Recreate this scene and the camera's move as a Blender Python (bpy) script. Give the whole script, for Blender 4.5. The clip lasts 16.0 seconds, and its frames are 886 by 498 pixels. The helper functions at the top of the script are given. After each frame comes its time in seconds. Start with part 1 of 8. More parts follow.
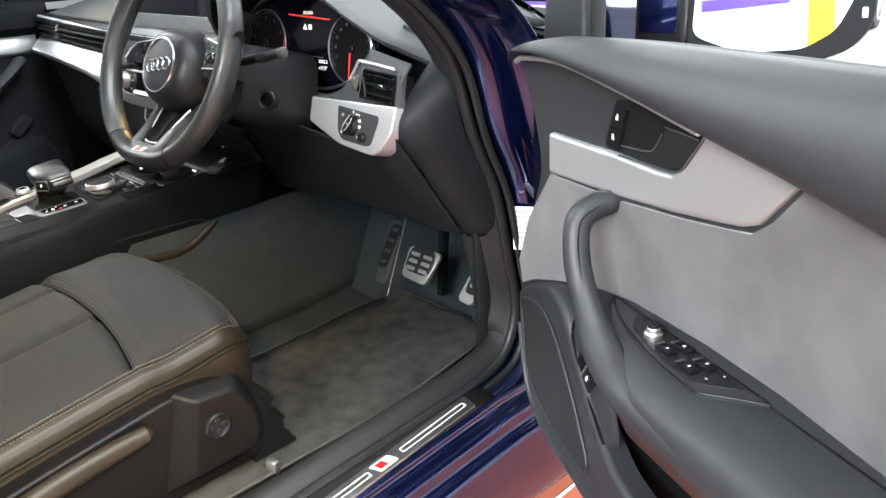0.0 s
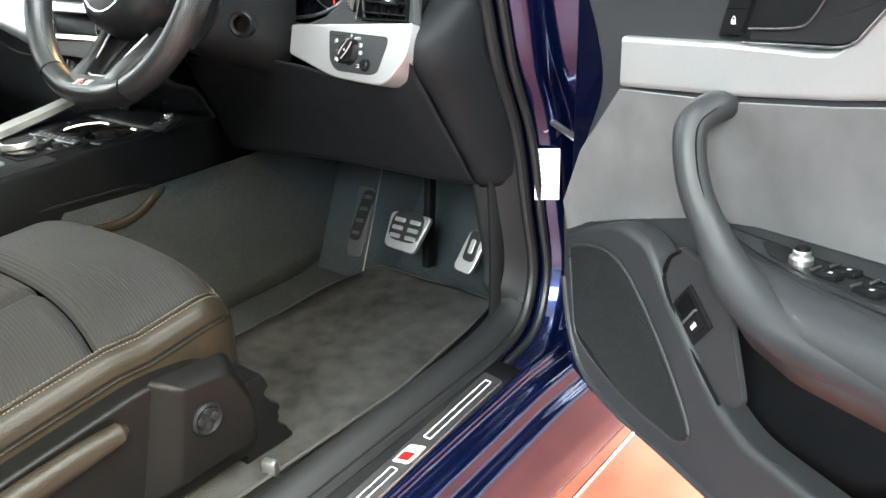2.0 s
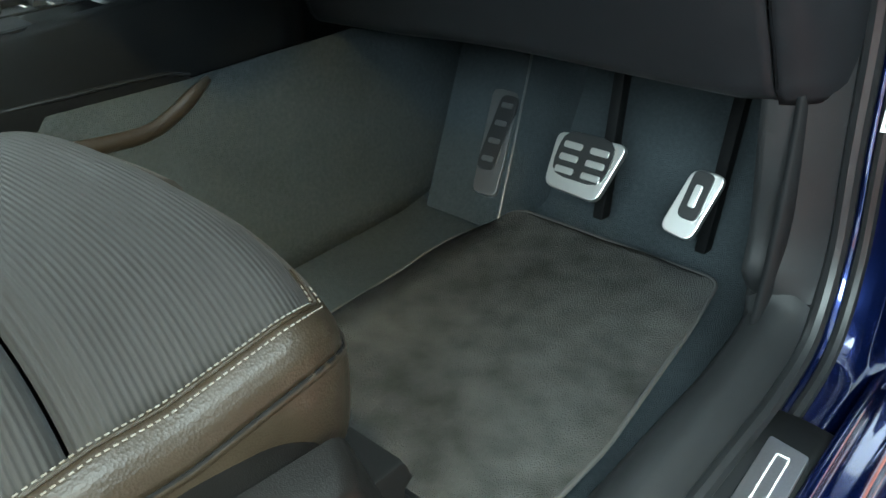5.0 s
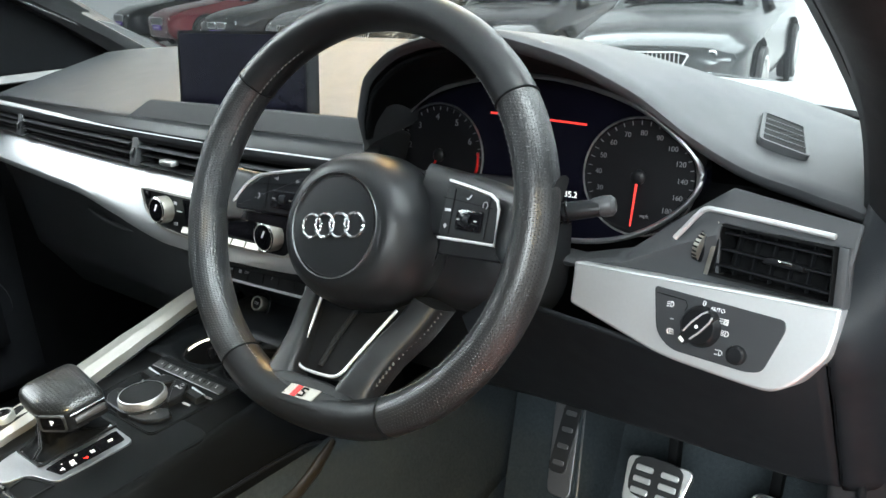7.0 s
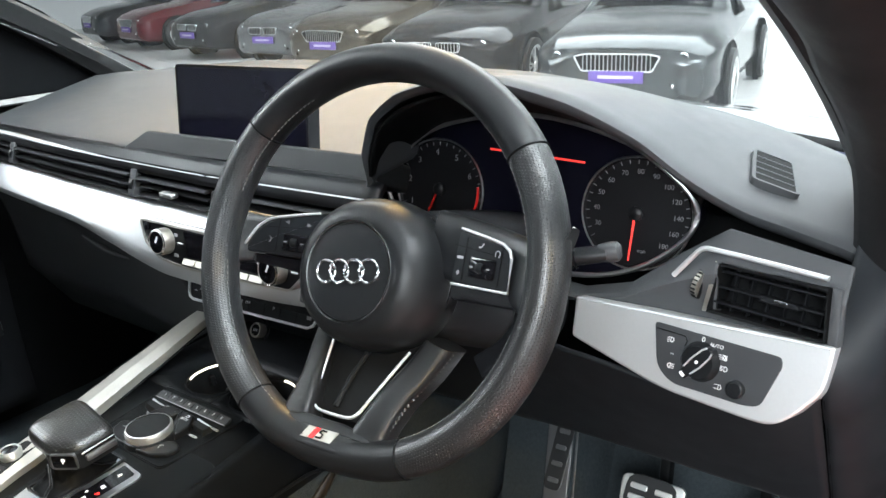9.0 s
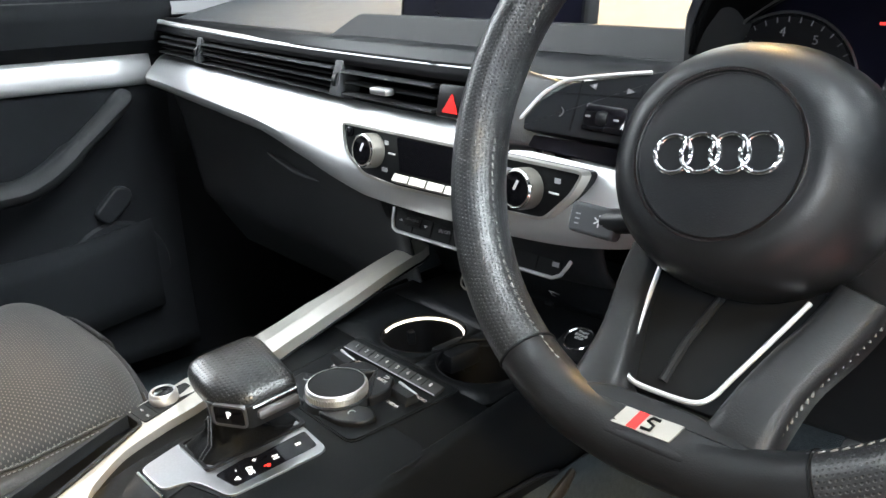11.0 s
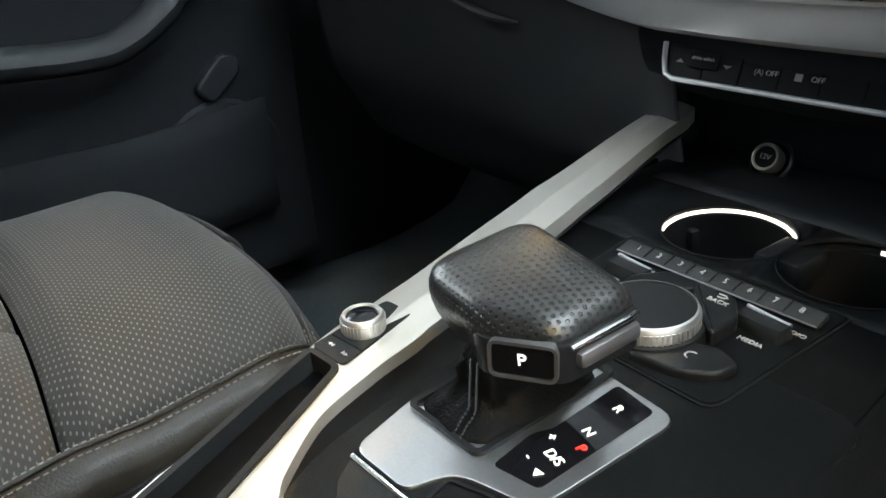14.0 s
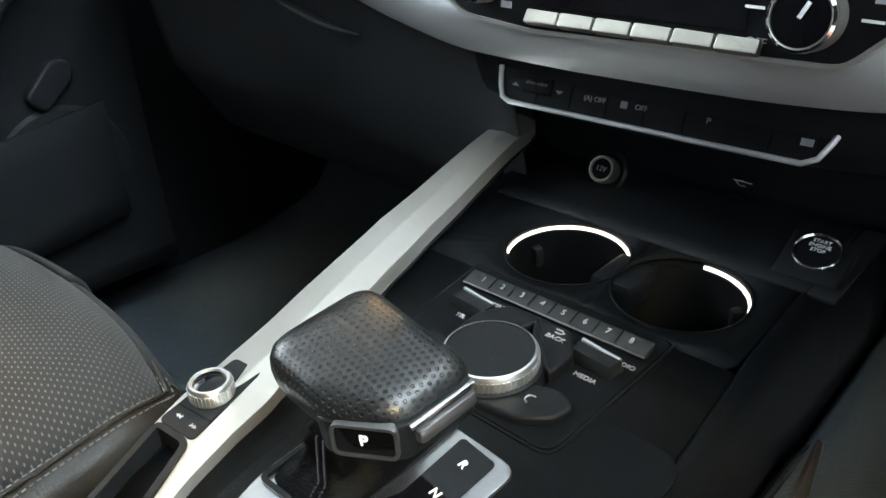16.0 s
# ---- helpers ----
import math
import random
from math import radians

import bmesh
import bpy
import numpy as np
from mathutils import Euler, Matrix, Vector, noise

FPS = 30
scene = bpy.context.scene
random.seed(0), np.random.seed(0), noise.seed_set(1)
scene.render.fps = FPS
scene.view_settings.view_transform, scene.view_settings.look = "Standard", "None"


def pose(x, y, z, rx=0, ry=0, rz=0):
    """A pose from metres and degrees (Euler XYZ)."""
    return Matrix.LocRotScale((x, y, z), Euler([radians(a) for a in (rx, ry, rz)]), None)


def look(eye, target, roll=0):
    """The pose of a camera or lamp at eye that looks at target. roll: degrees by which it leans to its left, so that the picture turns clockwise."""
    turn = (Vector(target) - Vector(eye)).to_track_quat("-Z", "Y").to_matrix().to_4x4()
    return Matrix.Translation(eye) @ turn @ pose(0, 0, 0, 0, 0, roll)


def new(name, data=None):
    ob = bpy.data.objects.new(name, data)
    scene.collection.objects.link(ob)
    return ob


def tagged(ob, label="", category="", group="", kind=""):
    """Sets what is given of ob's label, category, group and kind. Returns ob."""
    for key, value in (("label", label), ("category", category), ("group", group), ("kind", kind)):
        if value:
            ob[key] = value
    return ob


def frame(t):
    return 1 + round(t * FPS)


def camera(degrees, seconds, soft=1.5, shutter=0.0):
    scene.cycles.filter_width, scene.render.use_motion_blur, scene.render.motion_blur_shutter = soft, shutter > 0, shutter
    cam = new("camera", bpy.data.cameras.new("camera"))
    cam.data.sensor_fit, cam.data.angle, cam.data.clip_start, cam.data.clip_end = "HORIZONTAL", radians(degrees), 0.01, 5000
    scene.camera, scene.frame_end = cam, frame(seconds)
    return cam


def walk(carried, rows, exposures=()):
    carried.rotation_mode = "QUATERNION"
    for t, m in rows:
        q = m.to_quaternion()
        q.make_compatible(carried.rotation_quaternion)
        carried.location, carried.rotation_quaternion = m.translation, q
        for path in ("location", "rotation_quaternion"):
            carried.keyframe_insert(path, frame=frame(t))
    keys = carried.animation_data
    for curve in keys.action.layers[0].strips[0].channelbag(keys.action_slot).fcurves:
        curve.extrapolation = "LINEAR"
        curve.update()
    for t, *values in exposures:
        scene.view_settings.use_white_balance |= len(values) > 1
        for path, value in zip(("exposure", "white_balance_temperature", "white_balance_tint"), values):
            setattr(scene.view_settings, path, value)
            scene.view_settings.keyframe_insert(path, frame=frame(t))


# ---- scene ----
cam = camera(56.9, 16.0)
PATH = [
    (0, (1.538, -0.615, 1.099), (0.519, 0.332, 0.539), -3.05),
    (0.5, (1.562, -0.642, 1.099), (0.555, 0.318, 0.539), -2.92),
    (1, (1.523, -0.636, 1.093), (0.598, 0.398, 0.524), -3.01),
    (1.5, (1.414, -0.646, 1.034), (0.52, 0.418, 0.47), -2.51),
    (2, (1.306, -0.623, 0.965), (0.424, 0.456, 0.408), -2.1),
    (2.5, (1.221, -0.564, 0.884), (0.341, 0.517, 0.33), -1.69),
    (3, (1.139, -0.491, 0.811), (0.303, 0.593, 0.198), -0.39),
    (3.2, (1.108, -0.46, 0.788), (0.299, 0.604, 0.107), 0.48),
    (5.3, (0.834, -0.368, 0.845), (-0.057, 0.607, 0.133), -1.2),
    (5.5, (0.818, -0.377, 0.863), (-0.088, 0.617, 0.198), -1.46),
    (6, (0.777, -0.401, 0.941), (-0.128, 0.644, 0.361), -2.07),
    (6.5, (0.769, -0.433, 1.022), (-0.13, 0.65, 0.504), -2.28),
    (7, (0.777, -0.481, 1.106), (-0.114, 0.62, 0.613), -2.41),
    (7.5, (0.809, -0.51, 1.145), (-0.064, 0.593, 0.623), -2.81),
    (8, (0.836, -0.545, 1.167), (-0.019, 0.567, 0.635), -3.04),
    (8.2, (0.827, -0.552, 1.173), (-0.022, 0.57, 0.654), -2.98),
    (10.3, (0.603, -0.408, 1.050), (-0.29, 0.69, 0.562), -0.25),
    (10.5, (0.575, -0.415, 1.034), (-0.353, 0.651, 0.547), 0.48),
    (11, (0.52, -0.409, 1.003), (-0.534, 0.541, 0.507), -0.81),
    (11.5, (0.455, -0.427, 0.938), (-0.657, 0.451, 0.446), -0.63),
    (12, (0.391, -0.409, 0.899), (-0.766, 0.419, 0.424), -1.52),
    (12.5, (0.336, -0.384, 0.877), (-0.808, 0.459, 0.398), -0.99),
    (13, (0.293, -0.372, 0.867), (-0.852, 0.474, 0.393), -0.96),
    (13.5, (0.263, -0.382, 0.867), (-0.867, 0.465, 0.362), -1.06),
    (14, (0.228, -0.371, 0.871), (-0.85, 0.467, 0.251), -1.98),
    (14.5, (0.203, -0.351, 0.882), (-0.826, 0.495, 0.193), -3.18),
    (15, (0.182, -0.328, 0.908), (-0.762, 0.589, 0.188), -2.11),
    (15.5, (0.185, -0.319, 0.915), (-0.721, 0.633, 0.193), -1.57),
    (16, (0.228, -0.343, 0.922), (-0.67, 0.627, 0.213), -1.62),
]
EXPOSURES = [(0.0, 0.28, 6550, 9), (0.5, 0.42, 6550, 9), (1.5, 0.62, 6500, 4), (2.0, 0.62, 6450, 2), (3.0, 0.44, 5950, -1), (5.5, 0.62, 5800, -10), (6.0, 0.78, 5850, -8), (6.5, 0.46, 6000, -4), (7.0, 0.12, 6250, 3), (8.0, 0.06, 6300, 5), (10.5, 0.32, 6300, 9), (12.5, 0.24, 6200, 5), (14.5, -0.04, 6100, 4), (16.0, 0.02, 6000, 3)]
walk(cam, [(t, look(eye, target, roll)) for t, eye, target, roll in PATH], EXPOSURES)

# ---- world, lamps, exposure ----
world = bpy.data.worlds.new("showroom_world")
scene.world = world
world.use_nodes = True
wn = world.node_tree.nodes
wn["Background"].inputs[0].default_value = (0.80, 0.88, 1.0, 1)
wn["Background"].inputs[1].default_value = 0.1


def area(name, eye, target, sx, sy, watts, col):
    la = bpy.data.lights.new(name, "AREA")
    la.shape, la.size, la.size_y, la.energy, la.color = "RECTANGLE", sx, sy, watts, col
    ob = new(name, la)
    ob.matrix_world = look(eye, target)
    return ob


# Unseen area lamps; the rear one brightens the door, the left one the trim.
area("hall_light_front", (-2, 9, 6.7), (-2, 8, 0), 14, 8, 2700, (0.93, 0.97, 1.0))
area("hall_light_side", (6.5, 0, 6.7), (6.0, 0, 0), 5, 9, 2500, (0.93, 0.97, 1.0))
area("hall_light_rear", (3.2, -7.0, 4.2), (0.8, -0.2, 0.7), 4.5, 2.4, 1350, (0.93, 0.97, 1.0))
area("hall_light_left", (-8.0, -2.5, 5.6), (0.0, 0.0, 0.9), 5, 4, 1000, (0.93, 0.97, 1.0))


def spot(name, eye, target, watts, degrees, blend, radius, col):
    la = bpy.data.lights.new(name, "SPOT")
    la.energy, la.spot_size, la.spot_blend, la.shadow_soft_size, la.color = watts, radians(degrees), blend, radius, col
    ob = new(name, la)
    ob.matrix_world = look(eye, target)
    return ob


# Two unseen warm lamps, added for the patches on seat, mat and dash.
spot("warm_patch_lamp", (5.0, -3.4, 4.3), (0.42, -0.46, 0.46), 3700, 12.0, 1.0, 0.3, (1.0, 0.70, 0.30))
spot("warm_patch_lamp", (-2.6, 5.2, 5.6), (-0.14, 0.28, 0.97), 4200, 7.5, 1.0, 0.25, (1.0, 0.60, 0.20))


# ---- materials ----
def nodes_of(name):
    m = bpy.data.materials.new(name)
    m.use_nodes = True
    return m, m.node_tree.nodes, m.node_tree.links, m.node_tree.nodes["Principled BSDF"]


def mat(name, col, rough=0.5, metal=0.0, var=0.15, scale=40.0, bump=0.0, bscale=900.0, coat=0.0, rvar=0.08, spec=0.35, sheen=0.0, bdist=0.0006, col2=None, big=3.0):
    """A surface with two scales of tone, a varied roughness and a fine relief."""
    m, n, l, p = nodes_of(name)
    tc = n.new("ShaderNodeTexCoord")
    a = n.new("ShaderNodeTexNoise"); a.inputs["Scale"].default_value = scale; a.inputs["Detail"].default_value = 4
    b = n.new("ShaderNodeTexNoise"); b.inputs["Scale"].default_value = big; b.inputs["Detail"].default_value = 3
    l.new(tc.outputs["Object"], a.inputs["Vector"]); l.new(tc.outputs["Object"], b.inputs["Vector"])
    mx = n.new("ShaderNodeMath"); mx.operation = "ADD"
    l.new(a.outputs["Fac"], mx.inputs[0]); l.new(b.outputs["Fac"], mx.inputs[1])
    hf = n.new("ShaderNodeMath"); hf.operation = "MULTIPLY"; hf.inputs[1].default_value = 0.5
    l.new(mx.outputs[0], hf.inputs[0])
    rp = n.new("ShaderNodeValToRGB")
    c2 = col2 or tuple(c * (1 + var) for c in col)
    c1 = tuple(c * (1 - var) for c in col)
    rp.color_ramp.elements[0].position, rp.color_ramp.elements[1].position = 0.32, 0.68
    rp.color_ramp.elements[0].color, rp.color_ramp.elements[1].color = (*c1, 1), (*c2, 1)
    l.new(hf.outputs[0], rp.inputs[0]); l.new(rp.outputs[0], p.inputs["Base Color"])
    mr = n.new("ShaderNodeMapRange"); mr.inputs[3].default_value, mr.inputs[4].default_value = max(0.02, rough - rvar), min(1, rough + rvar)
    l.new(a.outputs["Fac"], mr.inputs[0]); l.new(mr.outputs[0], p.inputs["Roughness"])
    p.inputs["Metallic"].default_value = metal
    p.inputs["Specular IOR Level"].default_value = spec
    if coat: p.inputs["Coat Weight"].default_value, p.inputs["Coat Roughness"].default_value = coat, 0.05
    if sheen: p.inputs["Sheen Weight"].default_value, p.inputs["Sheen Roughness"].default_value = sheen, 0.5
    if bump:
        v = n.new("ShaderNodeTexVoronoi"); v.inputs["Scale"].default_value = bscale
        l.new(tc.outputs["Object"], v.inputs["Vector"])
        bm_ = n.new("ShaderNodeBump"); bm_.inputs["Strength"].default_value, bm_.inputs["Distance"].default_value = bump, bdist
        l.new(v.outputs["Distance"], bm_.inputs["Height"]); l.new(bm_.outputs[0], p.inputs["Normal"])
    return m


def dotted(name, col, dot, pitch, size, rough=0.6, depth=-0.5, rowshift=0.5, stretch=1.0, mapping="UV", metal=0.0, sheen=0.0):
    """Rows of small dots (perforation, woven flecks) laid on UV metres; every second row is shifted."""
    m, n, l, p = nodes_of(name)
    tc = n.new("ShaderNodeTexCoord")
    sp = n.new("ShaderNodeSeparateXYZ"); l.new(tc.outputs[mapping], sp.inputs[0])
    def math_(op, a, b=None):
        q = n.new("ShaderNodeMath"); q.operation = op
        for i, v in enumerate((a, b)):
            if v is None: continue
            if isinstance(v, (int, float)): q.inputs[i].default_value = v
            else: l.new(v, q.inputs[i])
        return q.outputs[0]
    vy = math_("DIVIDE", sp.outputs[1], pitch)
    row = math_("FLOOR", vy)
    odd = math_("MODULO", row, 2.0)
    vx = math_("ADD", math_("DIVIDE", sp.outputs[0], pitch * stretch), math_("MULTIPLY", odd, rowshift))
    fx = math_("SUBTRACT", math_("FRACT", vx), 0.5)
    fy = math_("SUBTRACT", math_("FRACT", vy), 0.5)
    d = math_("SQRT", math_("ADD", math_("MULTIPLY", fx, fx), math_("MULTIPLY", fy, fy)))
    s = n.new("ShaderNodeMapRange"); s.inputs[1].default_value, s.inputs[2].default_value = size * 0.75, size * 1.15
    s.inputs[3].default_value, s.inputs[4].default_value = 1, 0
    l.new(d, s.inputs[0])
    nz = n.new("ShaderNodeTexNoise"); nz.inputs["Scale"].default_value = 14; nz.inputs["Detail"].default_value = 5
    l.new(tc.outputs["Object"], nz.inputs["Vector"])
    base = n.new("ShaderNodeValToRGB")
    base.color_ramp.elements[0].position, base.color_ramp.elements[1].position = 0.3, 0.7
    base.color_ramp.elements[0].color, base.color_ramp.elements[1].color = (*[c * 0.82 for c in col], 1), (*[c * 1.15 for c in col], 1)
    l.new(nz.outputs["Fac"], base.inputs[0])
    mixc = n.new("ShaderNodeMix"); mixc.data_type = "RGBA"
    l.new(s.outputs[0], mixc.inputs["Factor"]); l.new(base.outputs[0], mixc.inputs["A"]); mixc.inputs["B"].default_value = (*dot, 1)
    l.new(mixc.outputs["Result"], p.inputs["Base Color"])
    p.inputs["Roughness"].default_value, p.inputs["Metallic"].default_value = rough, metal
    if sheen: p.inputs["Sheen Weight"].default_value = sheen
    b = n.new("ShaderNodeBump"); b.inputs["Strength"].default_value, b.inputs["Distance"].default_value = abs(depth), 0.0006
    b.invert = depth < 0
    l.new(s.outputs[0], b.inputs["Height"]); l.new(b.outputs[0], p.inputs["Normal"])
    return m


def ribbed(name, col, col2, pitch, axis=1, rough=0.85, mapping="UV", strength=0.6, sheen=0.15):
    m, n, l, p = nodes_of(name)
    tc = n.new("ShaderNodeTexCoord")
    sp = n.new("ShaderNodeSeparateXYZ"); l.new(tc.outputs[mapping], sp.inputs[0])
    mu = n.new("ShaderNodeMath"); mu.operation = "MULTIPLY"; mu.inputs[1].default_value = 2 * math.pi / pitch
    l.new(sp.outputs[axis], mu.inputs[0])
    si = n.new("ShaderNodeMath"); si.operation = "SINE"; l.new(mu.outputs[0], si.inputs[0])
    mr = n.new("ShaderNodeMapRange"); mr.inputs[1].default_value, mr.inputs[2].default_value = -1, 1
    l.new(si.outputs[0], mr.inputs[0])
    nz = n.new("ShaderNodeTexNoise"); nz.inputs["Scale"].default_value = 300; nz.inputs["Detail"].default_value = 3
    l.new(tc.outputs["Object"], nz.inputs["Vector"])
    ml = n.new("ShaderNodeMath"); ml.operation = "MULTIPLY"; l.new(mr.outputs[0], ml.inputs[0]); l.new(nz.outputs["Fac"], ml.inputs[1])
    mixc = n.new("ShaderNodeMix"); mixc.data_type = "RGBA"
    l.new(ml.outputs[0], mixc.inputs["Factor"]); mixc.inputs["A"].default_value, mixc.inputs["B"].default_value = (*col, 1), (*col2, 1)
    l.new(mixc.outputs["Result"], p.inputs["Base Color"])
    p.inputs["Roughness"].default_value = rough
    p.inputs["Sheen Weight"].default_value = sheen
    b = n.new("ShaderNodeBump"); b.inputs["Strength"].default_value, b.inputs["Distance"].default_value = strength, 0.0008
    l.new(mr.outputs[0], b.inputs["Height"]); l.new(b.outputs[0], p.inputs["Normal"])
    return m


def glow(name, col, power):
    m, n, l, p = nodes_of(name)
    p.inputs["Base Color"].default_value = (*[c * 0.6 for c in col], 1)
    p.inputs["Emission Color"].default_value = (*col, 1)
    p.inputs["Emission Strength"].default_value = power
    return m


def glass(name, tint, rough=0.0):
    m, n, l, p = nodes_of(name)
    p.inputs["Base Color"].default_value = (*tint, 1)
    p.inputs["Roughness"].default_value = rough
    p.inputs["Transmission Weight"].default_value = 1
    p.inputs["IOR"].default_value = 1.1
    return m


SOFT = mat("soft_touch_plastic", (0.036, 0.038, 0.041), 0.62, var=0.10, bump=0.25, bscale=1400, spec=0.32)
HARD = mat("grained_plastic", (0.0078, 0.0084, 0.0092), 0.54, var=0.12, bump=0.2, bscale=1100, spec=0.12)
# Passenger-side lining: darker than DOORSOFT, with that side's shade put into the colour.
SHADE_LINING = mat("shaded_door_lining", (0.0042, 0.0047, 0.0055), 0.85, var=0.15, bump=0.2, bscale=1100, spec=0.07)
TRIM = mat("dark_pillar_trim", (0.0120, 0.0128, 0.0137), 0.5, var=0.12, bump=0.2, bscale=1300, spec=0.22)
PALE = mat("dim_grey_print", (0.13, 0.13, 0.135), 0.6, var=0.02)
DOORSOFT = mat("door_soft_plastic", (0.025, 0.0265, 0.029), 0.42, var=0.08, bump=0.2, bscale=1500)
DARK = mat("matt_black_plastic", (0.0035, 0.0038, 0.0042), 0.7, var=0.2, spec=0.08)
GLOSS = mat("piano_black", (0.004, 0.004, 0.005), 0.06, var=0.1, rvar=0.03)
SATIN = mat("satin_black", (0.0065, 0.007, 0.008), 0.36, var=0.1, spec=0.16)
SILVER = mat("matt_aluminium_trim", (0.64, 0.65, 0.66), 0.40, 0.80, var=0.03, scale=350, rvar=0.06, bump=0.06, bscale=2500)
RAIL = mat("satin_aluminium_rail", (0.56, 0.54, 0.50), 0.33, 0.85, var=0.03, scale=300, rvar=0.05)
CHROME = mat("chrome", (0.78, 0.79, 0.80), 0.12, 1.0, var=0.02, rvar=0.04)
STEEL = mat("brushed_steel", (0.68, 0.68, 0.67), 0.38, 1.0, var=0.03, scale=1500, rvar=0.04)
LEATHER = mat("black_leather", (0.0066, 0.0070, 0.0078), 0.36, var=0.12, bump=0.10, bscale=1100, rvar=0.07, spec=0.24)
PERF = dotted("perforated_leather", (0.0085, 0.009, 0.010), (0.0015, 0.0015, 0.0015), 0.0025, 0.25, 0.36, -0.6)
KNURL = dotted("dimpled_leather", (0.0072, 0.0076, 0.0082), (0.0003, 0.0003, 0.0004), 0.0033, 0.25, 0.30, -0.8)
BROWNL = mat("seat_side_leather", (0.0145, 0.0115, 0.0080), 0.36, var=0.22, bump=0.3, bscale=600, spec=0.20)
FLECK = dotted("flecked_seat_cloth", (0.0090, 0.0080, 0.0074), (0.074, 0.064, 0.055), 0.0029, 0.20, 0.85, 0.3, 0.5, 1.7, sheen=0.03)
RIBS = ribbed("ribbed_seat_cloth", (0.0018, 0.0020, 0.0025), (0.0068, 0.0072, 0.0084), 0.0042, 1, sheen=0.0)
CLOTH = mat("plain_seat_cloth", (0.014, 0.0135, 0.014), 0.9, var=0.2, scale=300, bump=0.4, bscale=1600, sheen=0.04, spec=0.1)
SUEDE = mat("grey_suede", (0.068, 0.068, 0.0705), 0.95, var=0.34, scale=22, big=7, bump=0.15, bscale=2200, sheen=0.35)
CARPET = mat("black_carpet", (0.0270, 0.0330, 0.0370), 1.0, var=0.35, scale=220, big=9, bump=0.8, bscale=900, bdist=0.0015, spec=0.08)
MATM = mat("floor_mat_carpet", (0.034, 0.0345, 0.034), 1.0, var=0.6, scale=30, big=6, bump=0.9, bscale=700, bdist=0.002, spec=0.08)
RUBBER = mat("rubber_seal", (0.0100, 0.0106, 0.0114), 0.42, var=0.15)
BLUE = mat("dark_blue_paint", (0.0045, 0.0105, 0.062), 0.24, 0.85, var=0.10, scale=900, coat=1.0, rvar=0.03, spec=0.4)
WHITE = mat("white_label", (0.78, 0.78, 0.78), 0.6, var=0.04)
MARK = mat("white_print", (0.62, 0.62, 0.62), 0.6, var=0.02)
FAINT = mat("grey_print", (0.26, 0.26, 0.27), 0.6, var=0.02)
DIALFACE = mat("matt_dial_face", (0.0045, 0.0045, 0.0055), 0.5, var=0.1, spec=0.15)
PLATEM = mat("sill_plate_metal", (0.46, 0.46, 0.47), 0.34, 1.0, var=0.08, scale=600, rvar=0.06)
SUPPLE = mat("supple_black_leather", (0.0021, 0.0024, 0.0029), 0.50, var=0.2, scale=120, bump=0.3, bscale=700, spec=0.05)
TOGGLE = mat("satin_nickel", (0.34, 0.325, 0.29), 0.40, 0.9, var=0.06, rvar=0.05)
FRAMEM = mat("dark_satin_metal", (0.16, 0.16, 0.165), 0.36, 0.85, var=0.06, rvar=0.05)
SEATBASE = mat("black_seat_plastic", (0.0042, 0.0041, 0.0040), 0.36, var=0.12, bump=0.2, bscale=1100, spec=0.12)
CONSOLE = mat("dark_console_plastic", (0.0034, 0.0039, 0.0044), 0.42, var=0.16, bump=0.2, bscale=1100, spec=0.075)
KNEE = mat("black_knee_plastic", (0.0094, 0.0106, 0.0124), 0.5, var=0.12, bump=0.2, bscale=1100, spec=0.15)
RED = mat("red_enamel", (0.50, 0.012, 0.010), 0.3, var=0.05)
STITCH = mat("grey_thread", (0.125, 0.122, 0.114), 0.9, var=0.1)
THREAD = mat("dark_thread", (0.085, 0.085, 0.083), 0.9, var=0.1)
LITWHITE = glow("lit_white_mark", (1.0, 0.96, 0.92), 1.0)
LITRED = glow("lit_red_mark", (1.0, 0.03, 0.02), 2.0)
LITLINE = glow("lit_red_line", (1.0, 0.05, 0.04), 0.9)
LITSTRIP = glow("cup_holder_light", (1.0, 0.86, 0.70), 3.0)
SCREEN = mat("dark_screen", (0.004, 0.004, 0.008), 0.10, var=0.1, rvar=0.02, spec=0.14)
MIRROR = mat("mirror_glass", (0.92, 0.93, 0.93), 0.01, 1.0, var=0.0, rvar=0.0)
GLASS = glass("clear_glass", (0.93, 0.96, 0.95))


# ---- mesh helpers ----
def finish(me, angle=35):
    me.polygons.foreach_set("use_smooth", [True] * len(me.polygons))
    me.set_sharp_from_angle(angle=radians(angle))


def part(name, bm, material, parent=None, label="", angle=35, solid=0.0):
    me = bpy.data.meshes.new(name)
    bmesh.ops.recalc_face_normals(bm, faces=bm.faces)
    bm.to_mesh(me)
    bm.free()
    me.materials.append(material)
    finish(me, angle)
    ob = new(name, me)
    if solid:
        s = ob.modifiers.new("thickness", "SOLIDIFY")
        s.thickness, s.offset = abs(solid), (-1 if solid > 0 else 1)
    if any(len(p.vertices) > 8 for p in me.polygons):
        w = ob.modifiers.new("flat_faces", "WEIGHTED_NORMAL")
        w.keep_sharp = True
    if parent:
        under(ob, parent)
    if label:
        ob["label"] = label
    return ob


def thing(name, label, category, group="", kind="", at=(0, 0, 0)):
    e = new(name)
    e.empty_display_size = 0.05
    e.matrix_world = Matrix.Translation(at)
    return tagged(e, label, category, group, kind)


def under(ob, parent):
    ob.parent = parent
    ob.matrix_parent_inverse = parent.matrix_world.inverted()
    return ob


